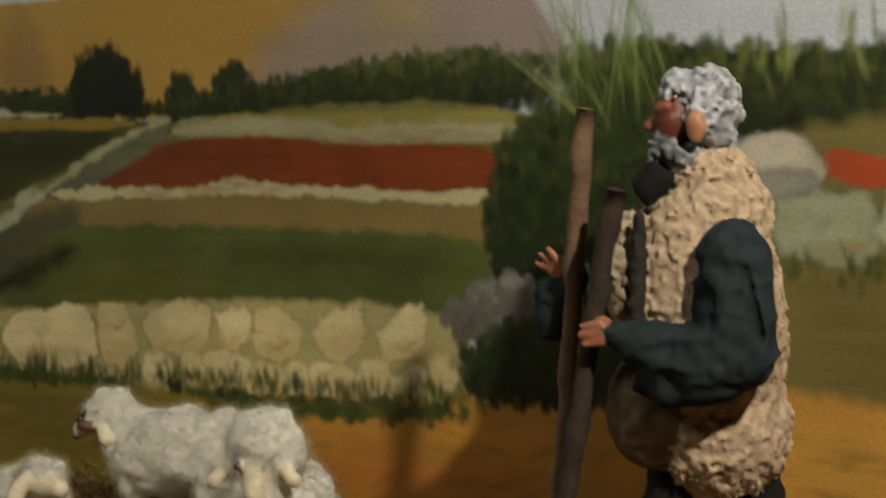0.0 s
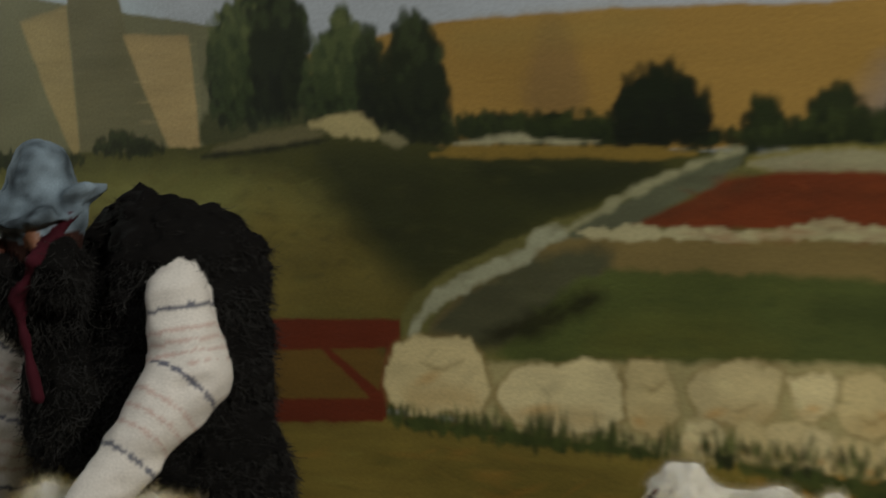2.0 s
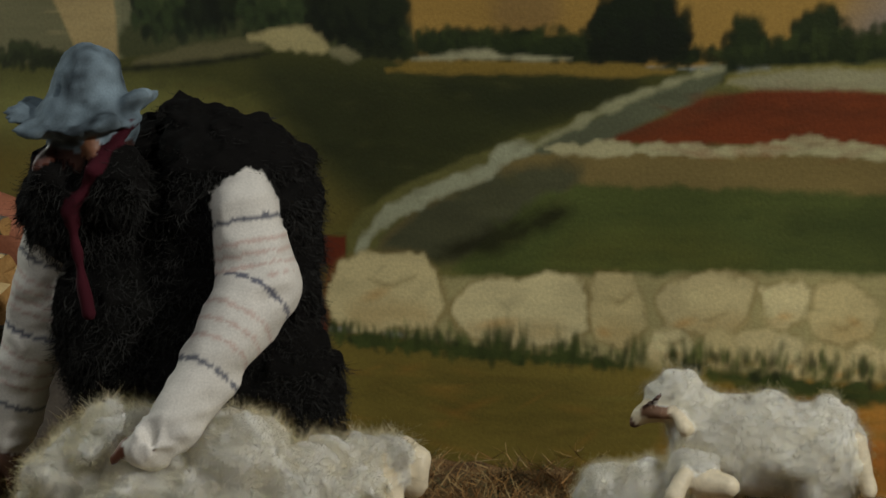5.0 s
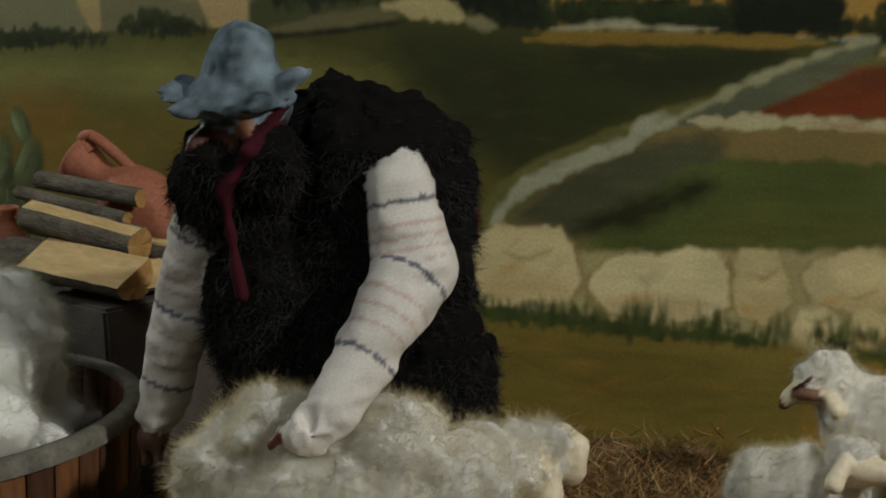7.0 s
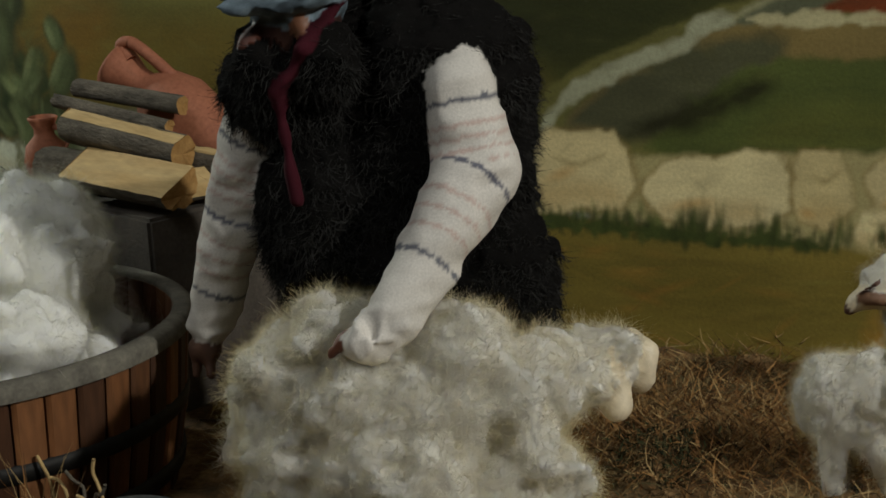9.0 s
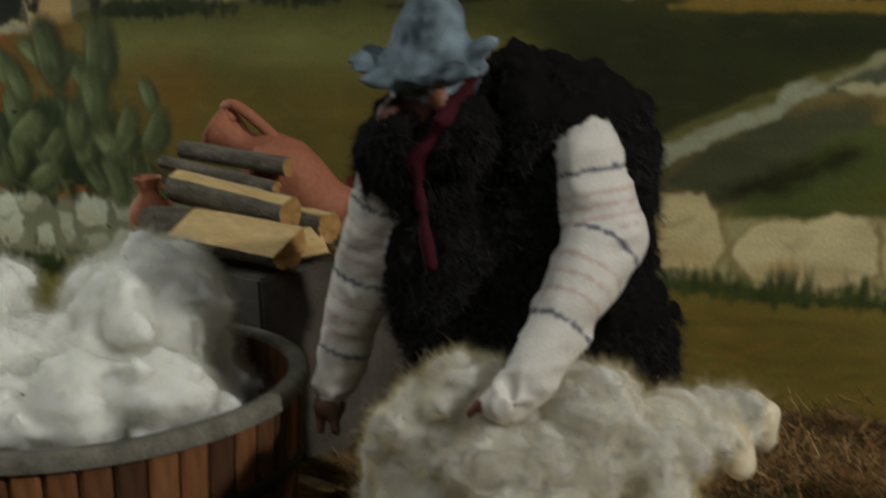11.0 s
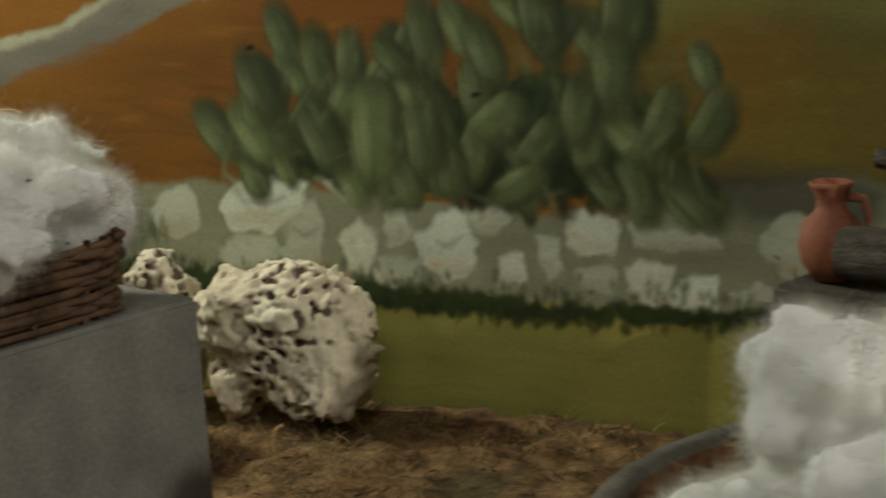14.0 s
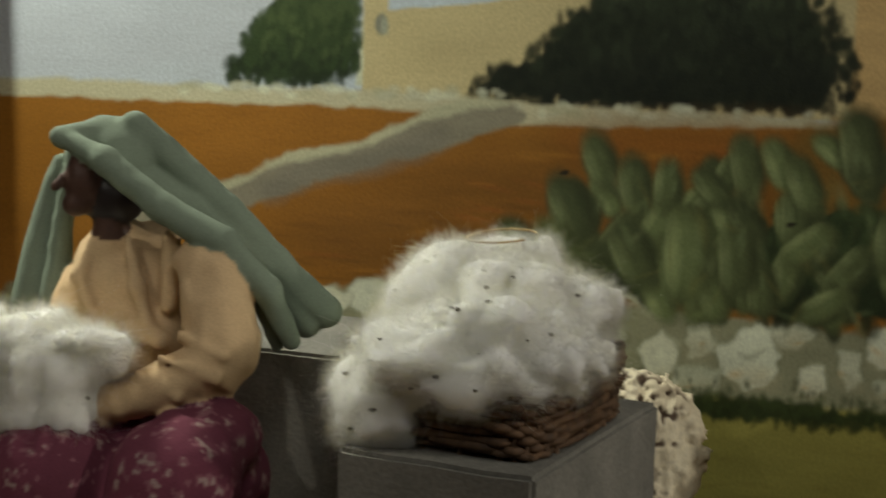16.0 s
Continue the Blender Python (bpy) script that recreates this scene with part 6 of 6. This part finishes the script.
def tub(cx, cy):
    root = tagged(new("wooden_tub"), "round staved wooden tub heaped with white cotton", "tub")
    root.location = (cx, cy, 0)
    n = Nodes("tub_stave")
    info = n.add("ShaderNodeObjectInfo")
    v = n.coords((1, 1, 0.18))
    grain = n.noise(v, 160, 5)
    col = n.ramp(info.outputs["Random"], [(0.0, (0.055, 0.024, 0.012)), (0.45, (0.12, 0.05, 0.02)), (0.75, (0.22, 0.09, 0.032)), (1.0, (0.30, 0.13, 0.05))])
    col = n.mix(0.65, col, n.ramp(grain, [(0.3, (0.3, 0.3, 0.3)), (0.7, (1, 1, 1))]), "MULTIPLY")
    n.bump(grain, 0.5, 0.0008)
    stave_mat = n.done(col, 0.65, 0, 0.3)
    count, r0, r1, h, th = 46, 0.124, 0.140, 0.106, 0.010
    bm = bmesh.new()
    half = math.pi / count * 0.93
    ring = []
    for z, r in ((0.002, r0), (0.05, (r0 + r1) / 2 + 0.002), (h, r1)):
        ring.append([bm.verts.new((rr * math.cos(t), rr * math.sin(t), z)) for rr, t in ((r - th, -half), (r - 0.0015, -half), (r, -half * 0.7), (r, half * 0.7), (r - 0.0015, half), (r - th, half))])
    for a, b in zip(ring, ring[1:]):
        for k in range(6):
            bm.faces.new((a[k], a[(k + 1) % 6], b[(k + 1) % 6], b[k]))
    bm.faces.new(ring[0][::-1])
    bm.faces.new(ring[-1])
    me = from_bm("stave", bm, stave_mat)
    for k in range(count):
        part("stave", me, root).rotation_euler.z = k * math.tau / count
    rim_v, rim_f = lathe_arrays([(r1 - 0.0095, h - 0.006), (r1 - 0.0095, h + 0.002), (r1 - 0.008, h + 0.004), (r1 - 0.001, h + 0.004), (r1 + 0.002, h + 0.002), (r1 + 0.002, h - 0.006)], 72)
    part("rim", build_mesh("rim", rim_v, rim_f, [M_rim]), root, "weathered grey wooden rim")
    for z in (0.058, 0.020):
        r = r0 + (r1 - r0) * z / h + 0.0005
        hv, hf = lathe_arrays([(r, z - 0.005), (r + 0.0022, z - 0.005), (r + 0.003, z), (r + 0.0026, z + 0.005), (r, z + 0.005)], 72)
        part("hoop", build_mesh("hoop", hv, hf, [M_iron]), root, "dark iron hoop")
    bv, bf = lathe_arrays([(0.001, 0.07), (r0 + 0.002, 0.07), (r0 + 0.002, 0.062), (0.001, 0.062)], 40)
    part("base", build_mesh("base", bv, bf, [stave_mat]), root)
    return root


M_rim = mottled("weathered_wood", (0.22, 0.20, 0.155), (0.10, 0.09, 0.072), 70, 0.85, 0.5, 0.0008, 6)
tub(-0.335, -0.370)
cotton_heap("cotton_mound", [
    egg((-0.345, -0.290, 0.132), (0.052, 0.046, 0.044)), egg((-0.300, -0.335, 0.140), (0.050, 0.052, 0.044)), egg((-0.392, -0.375, 0.142), (0.029, 0.034, 0.044)), egg((-0.345, -0.40, 0.118), (0.06, 0.055, 0.036)),
    egg((-0.400, -0.42, 0.108), (0.036, 0.040, 0.028)), egg((-0.33, -0.445, 0.108), (0.05, 0.04, 0.030)), egg((-0.245, -0.405, 0.116), (0.030, 0.030, 0.028)),
    egg((-0.285, -0.435, 0.112), (0.032, 0.03, 0.028)), egg((-0.335, -0.37, 0.092), (0.10, 0.10, 0.022))],
    "heap of fluffy white cotton filling the wooden tub", 51, 60000, 9)
cotton_heap("cotton_wad", [
    egg((-0.862, -0.300, 0.180), (0.052, 0.045, 0.038)), egg((-0.846, -0.265, 0.198), (0.044, 0.042, 0.032)), egg((-0.815, -0.262, 0.180), (0.030, 0.045, 0.030)), egg((-0.860, -0.348, 0.182), (0.050, 0.030, 0.024)), egg((-0.90, -0.352, 0.152), (0.024, 0.026, 0.028)),
    egg((-0.895, -0.318, 0.152), (0.030, 0.03, 0.030)), egg((-0.85, -0.315, 0.163), (0.062, 0.052, 0.018)), egg((-0.818, -0.362, 0.176), (0.036, 0.022, 0.017)), egg((-0.792, -0.330, 0.180), (0.022, 0.032, 0.020)),
    egg((-0.856, -0.366, 0.176), (0.046, 0.022, 0.014)), egg((-0.830, -0.345, 0.190), (0.050, 0.034, 0.024)), egg((-0.84, -0.30, 0.205), (0.045, 0.04, 0.026)), egg((-0.868, -0.30, 0.200), (0.026, 0.03, 0.024)), egg((-0.803, -0.285, 0.196), (0.026, 0.032, 0.022))],
    "bundle of white cotton with dark husks piled on a basket", 52, 45000, 26)
cotton_heap("cotton_wad", [
    egg((-1.088, -0.356, 0.164), (0.034, 0.022, 0.024)), egg((-1.058, -0.352, 0.170), (0.024, 0.016, 0.014)), cone((-1.058, -0.350, 0.171), (-1.034, -0.344, 0.170), 0.011, 0.004),
    egg((-1.090, -0.360, 0.136), (0.030, 0.022, 0.026)), egg((-1.118, -0.352, 0.158), (0.030, 0.024, 0.032))],
    "tuft of white cotton held by the seated woman doll", 53, 16000, 1)


def at_pose(ob, m):
    ob.matrix_world = m
    return ob


def bowl():
    v, f = lathe_arrays([(0.001, 0.001), (0.020, 0.001), (0.027, 0.012), (0.030, 0.030), (0.0325, 0.037), (0.0315, 0.0385), (0.028, 0.030), (0.024, 0.014), (0.001, 0.005)], 40)
    ob = new("metal_pail", build_mesh("metal_pail", v, f, [M_metal]))
    tagged(ob, "small dull grey metal pail standing beside the tub", "pail")
    ob.location = (-0.158, -0.445, 0.003)
    for side in (-1, 1):
        lv, lf = tube_arrays([(side * 0.0325 + 0.001 * side, 0.005 * math.cos(t), 0.034 + 0.005 * math.sin(t)) for t in np.linspace(0, math.pi * 1.9, 10)], [0.0012] * 10, 6)
        part("handle_eye", build_mesh("handle_eye", lv, lf, [M_iron]), ob)


bowl()

# ---------------------------------------------------------------- jugs, firewood, straw on the block


def jug_large():
    base, way = Vector((-0.286, -0.116, 0.158)), Vector((-0.84, -0.03, 0.53)).normalized()
    m = Matrix.Translation(base) @ way.to_track_quat("Z", "Y").to_matrix().to_4x4()
    v, f = lathe_arrays([(0.001, 0.001), (0.012, 0), (0.020, 0.006), (0.0185, 0.022), (0.0245, 0.045), (0.0270, 0.062), (0.022, 0.082), (0.0115, 0.093), (0.0110, 0.102), (0.0165, 0.116), (0.0185, 0.123), (0.0165, 0.1235), (0.009, 0.108), (0.009, 0.095), (0.001, 0.09)], 48)
    ob = new("terracotta_jug", build_mesh("terracotta_jug", v, f, [M_terracotta]))
    ob.matrix_world = m
    tagged(ob, "terracotta jug with one handle, tipped over behind the firewood", "jug")
    inv = m.inverted()
    pts = [base + way * 0.108 + Vector((0.004, -0.004, 0.012)), Vector((-0.381, -0.122, 0.2375)), Vector((-0.374, -0.122, 0.2405)), Vector((-0.365, -0.122, 0.2365)), Vector((-0.352, -0.121, 0.2265)), Vector((-0.342, -0.120, 0.2175)), Vector((-0.335, -0.119, 0.209))]
    path = curve_points([inv @ p for p in pts])
    hv, hf = tube_arrays(path, [0.0043] * (len(path) - 5) + [0.0045, 0.0048, 0.0052, 0.0056, 0.006], 12)
    part("handle", build_mesh("handle", hv, hf, [M_terracotta]), ob)


def jug_small():
    v, f = lathe_arrays([(0.001, 0.001), (0.010, 0), (0.016, 0.008), (0.0185, 0.017), (0.016, 0.028), (0.0085, 0.035), (0.008, 0.040), (0.0115, 0.046), (0.0125, 0.048), (0.011, 0.0488), (0.0065, 0.040), (0.001, 0.034)], 40)
    ob = new("terracotta_jar", build_mesh("terracotta_jar", v, f, [M_terracotta]))
    ob.location, ob.scale = (-0.436, -0.150, 0.142), (0.88, 0.88, 1.0)
    tagged(ob, "small upright terracotta jar beside the firewood", "jar")
    hv, hf = tube_arrays([(0.008, 0.002, 0.041), (0.017, 0.003, 0.040), (0.020, 0.004, 0.030), (0.017, 0.003, 0.022)], [0.0025] * 4, 8)
    part("handle", build_mesh("handle", hv, hf, [M_terracotta]), ob)


jug_large()
jug_small()


def firewood(center, length, radius, rz, ry, roll, flat, label, seed):
    """A log along its own x axis; flat: height of the split face over the axis in radii (1: none)."""
    root = tagged(new("firewood_log"), label, "log", group="firewood on the block")
    root.matrix_world = pose(*center, roll, ry, rz)
    r = random.Random(seed)
    n, a0 = 18, math.asin(min(1, flat))
    arc = [math.pi - a0 + (math.pi + 2 * a0) * k / n for k in range(n + 1)]
    bump = [1 + r.uniform(-0.07, 0.07) for _ in arc]
    if flat >= 1:
        bump[-1] = bump[0]
    xs = [-length / 2 + length * k / 10 for k in range(11)]
    rings = [[(x + (0.002 * r.random() if k in (0, 10) else 0), radius * b * math.cos(t) * (1 + 0.03 * r.random()), radius * min(b * math.sin(t) * (1 + 0.03 * r.random()), 9 if flat >= 1 else flat + 0.04 * r.random())) for t, b in zip(arc, bump)] for k, x in enumerate(xs)]
    verts = [p for ring in rings for p in ring]
    w = n + 1
    part("bark", build_mesh("bark", verts, [(k * w + i, (k + 1) * w + i, (k + 1) * w + i + 1, k * w + i + 1) for k in range(10) for i in range(n)], [M_bark]), root)
    for k in (0, 10):
        ring = rings[k]
        mid = (xs[k], 0, sum(p[2] for p in ring) / w)
        part("cut_end", build_mesh("cut_end", [*ring, mid], [(i, i + 1, w) if k == 0 else (i + 1, i, w) for i in range(n)] + [(n, 0, w) if k == 0 else (0, n, w)], [M_endgrain], smooth=False), root, "pale sawn end")
    if flat < 1:
        fv, rows = [], 6
        for ring in rings:
            for i in range(rows):
                t = i / (rows - 1)
                fv.append((ring[0][0], ring[-1][1] * (1 - t) + ring[0][1] * t, ring[0][2] * (1 - t) + ring[-1][2] * t + 0.0006 * (r.random() - 0.5)))
        part("split_face", build_mesh("split_face", fv, [(k * rows + i, (k + 1) * rows + i, (k + 1) * rows + i + 1, k * rows + i + 1) for k in range(10) for i in range(rows - 1)], [M_cutwood], smooth=False), root, "pale freshly split face")
    return root


firewood((-0.358, -0.150, 0.2065), 0.094, 0.0066, -3, 6, 0, 1.0, "round grey-barked firewood log on top of the stack", 1)
firewood((-0.362, -0.166, 0.1975), 0.104, 0.0048, -5, 8, 0, 1.0, "thin grey-barked firewood branch on the stack", 2)
firewood((-0.345, -0.176, 0.1825), 0.104, 0.0118, -6, 8, 20, 0.88, "split firewood log with a narrow pale face", 3)
firewood((-0.388, -0.166, 0.1570), 0.085, 0.0125, -8, 2, 0, 1.0, "dark round firewood log low in the stack", 4)
firewood((-0.326, -0.204, 0.1650), 0.104, 0.0165, -12, 3, 27, 0.12, "half firewood log showing a wide pale split face", 5)
firewood((-0.322, -0.155, 0.1660), 0.100, 0.0110, -12, 3, 0, 0.8, "bark-covered firewood log under the stack", 6)
firewood((-0.282, -0.186, 0.1560), 0.030, 0.0110, 55, 0, 50, 0.1, "short split firewood chip with orange wood", 7)


def straw_clump(name, center, spread, count, length, label, seed, lift=0.6):
    r = np.random.RandomState(seed)
    pts = np.array(center) + r.randn(count, 3) * np.array(spread)
    pts[:, 2] = np.maximum(pts[:, 2], center[2])
    v, q, _ = fibres(pts, np.tile([0.0, 0.0, 1.0], (count, 1)), count, length, 0.0009, lift, seed, 1.0, 3)
    v[:, 2] = np.maximum(v[:, 2], center[2] + 0.0005)
    shades = np.array([(0.40, 0.215, 0.075), (0.24, 0.12, 0.042), (0.44, 0.30, 0.13), (0.10, 0.058, 0.026)])
    ob = new(name, build_mesh(name, v, q, [M_cloth], paint=np.repeat(shades[r.randint(0, 4, count)], 8, 0), smooth=False))
    return tagged(ob, label, "straw", kind="stuff")


straw_clump("straw_clump", (-0.262, -0.135, 0.1415), (0.016, 0.016, 0.006), 420, 0.018, "tangled dry straw lying on the firewood block", 61)
straw_clump("straw_clump", (-0.205, -0.462, 0.004), (0.010, 0.008, 0.018), 160, 0.022, "twisted dry straw bunch against the tub", 62, 1.4)
straw_clump("straw_clump", (0.06, -0.15, 0.004), (0.07, 0.06, 0.010), 5200, 0.016, "heap of tangled brown straw behind the fluffy sheep", 63)
straw_clump("straw_clump", (-0.62, -0.05, 0.004), (0.05, 0.02, 0.003), 260, 0.013, "wisps of dry straw at the foot of the board", 64)

# ---------------------------------------------------------------- basket under the cotton, string, twig, cable, post


def squared(r, c):
    """A rounded rectangle's half side at the cosine or sine c."""
    return r * math.copysign(abs(c) ** 0.42, c)


def basket(cx, cy, cz, angle, rx, ry, h):
    """An oblong wicker basket that widens upwards."""
    root = tagged(new("wicker_basket"), "oblong brown wicker basket on the concrete block", "basket")
    root.matrix_world = pose(cx, cy, cz, 0, 0, angle)
    turns, n = 11, 96
    for k in range(turns):
        t = k / (turns - 1)
        z, grow = 0.003 + (h - 0.006) * t, 0.93 + 0.09 * t
        pts = []
        for i in range(n + 1):
            a = math.tau * (i % n) / n
            off = 0.0016 * math.cos(14 * a + math.pi * k) + 0.0009 * math.sin(5 * a + 2.1 * k)
            pts.append((squared(rx * grow + off, math.cos(a)), squared(ry * grow + off, math.sin(a)), z + 0.0011 * math.sin(3 * a + 1.7 * k)))
        v, f = tube_arrays(pts, [0.0021 + 0.0008 * ((k * 37) % 5) / 4] * (n + 1), 6)
        part("woven_cane", build_mesh("woven_cane", v, f, [M_cane]), root)
    for i in range(28):
        a = math.tau * i / 28
        x, y = squared(rx * 0.92, math.cos(a)), squared(ry * 0.92, math.sin(a))
        sv, sf = tube_arrays([(x, y, 0), (x * 1.09, y * 1.09, h)], [0.0018, 0.0018], 6)
        part("stake", build_mesh("stake", sv, sf, [M_cane]), root)
    part("base", from_bm("base", box_bm(-rx * 0.9, rx * 0.9, -ry * 0.9, ry * 0.9, 0.001, 0.004, 0.001, 1), M_cane), root)


basket(-0.832, -0.308, 0.1315, -15, 0.046, 0.066, 0.043)


def thin(name, pts, r, mat, label, category, sides=8):
    pts = curve_points(pts) if len(pts) < 10 else pts
    v, f = tube_arrays(pts, [r] * len(pts), sides)
    return tagged(new(name, build_mesh(name, v, f, [mat])), label, category)


thin("string_loop", [(-0.846 + 0.020 * math.cos(t), -0.272 + 0.010 * math.sin(t), 0.2335 + 0.003 * math.sin(t + 0.6)) for t in np.linspace(0.2, math.pi * 1.75, 30)], 0.0006, M_cutwood, "thin pale string looped on the cotton bundle", "string")
thin("dry_twig", [(-0.776, -0.125, 0.002), (-0.778, -0.126, 0.014), (-0.775, -0.127, 0.024), (-0.769, -0.128, 0.029)], 0.0009, M_cutwood, "thin pale dry stalk bent over the turf", "twig")
thin("black_cable", [(-0.30, -0.085, 0.006), (-0.27, -0.15, 0.010), (-0.23, -0.19, 0.012), (-0.20, -0.215, 0.008), (-0.16, -0.26, 0.006), (-0.14, -0.27, 0.006)], 0.0022, M_iron, "thin black electric cable crossing the turf", "cable")
M_post = mottled("varnished_post", (0.50, 0.40, 0.26), (0.40, 0.30, 0.18), 40, 0.5, 0.2, 0.0006, 5, (1, 1, 0.2))
thin("wooden_post", [(-1.314, -0.018, 0.0), (-1.314, -0.018, 0.30), (-1.315, -0.018, 0.60)], 0.0075, M_post, "slim pale wooden post in front of the board", "post", 16)


def moss(name, center, spread, count, label, seed):
    r = np.random.RandomState(seed)
    pts = np.array(center) + r.randn(count, 3) * np.array(spread)
    v, q, _ = fibres(pts, r.randn(count, 3) * 0.5, count, 0.0055, 0.0012, 0.6, seed, 1.0, 3)
    v[:, 2] = np.maximum(v[:, 2], 0.003)
    shades = np.array([(0.03, 0.035, 0.014), (0.05, 0.055, 0.022), (0.02, 0.022, 0.010), (0.07, 0.06, 0.025)])
    ob = new(name, build_mesh(name, v, q, [M_cloth], paint=np.repeat(shades[r.randint(0, 4, count)], 8, 0), smooth=False))
    return tagged(ob, label, "moss", kind="stuff")


moss("moss_clump", (-0.460, -0.160, 0.06), (0.004, 0.011, 0.026), 2600, "dark green moss hanging on the stone block's side", 71)
moss("moss_clump", (0.050, -0.21, 0.012), (0.018, 0.018, 0.008), 900, "dark grey-green moss patch on the straw", 72)
moss("moss_clump", (-0.70, -0.22, 0.006), (0.06, 0.04, 0.003), 700, "thin green moss among the dry turf", 73)


def dried_plant():
    """A small tangle of pale dried stems beside the tub."""
    root = tagged(new("dried_plant"), "tangle of pale dried curly stems against the wooden tub", "plant")
    root.location = (-0.192, -0.436, 0.0)
    r = random.Random(77)
    for k in range(15):
        pts, p, lean = [], Vector((r.uniform(-0.012, 0.012), r.uniform(-0.006, 0.006), 0.002)), r.uniform(-0.6, 1.0)
        turn, step = r.uniform(-1.5, 1.5), r.uniform(0.006, 0.0105)
        for n in range(9):
            pts.append(tuple(p))
            a = lean + turn * math.sin(n * 1.3 + k)
            p = p + Vector((math.sin(a) * 0.6, r.uniform(-0.25, 0.1), max(0.15, math.cos(a)))) * step * (0.85 if n > 5 else 1)
        v, f = tube_arrays(curve_points(pts), [0.0010] * len(curve_points(pts)), 6)
        part("stem", build_mesh("stem", v, f, [M_cutwood if k % 3 else M_bark]), root)


dried_plant()
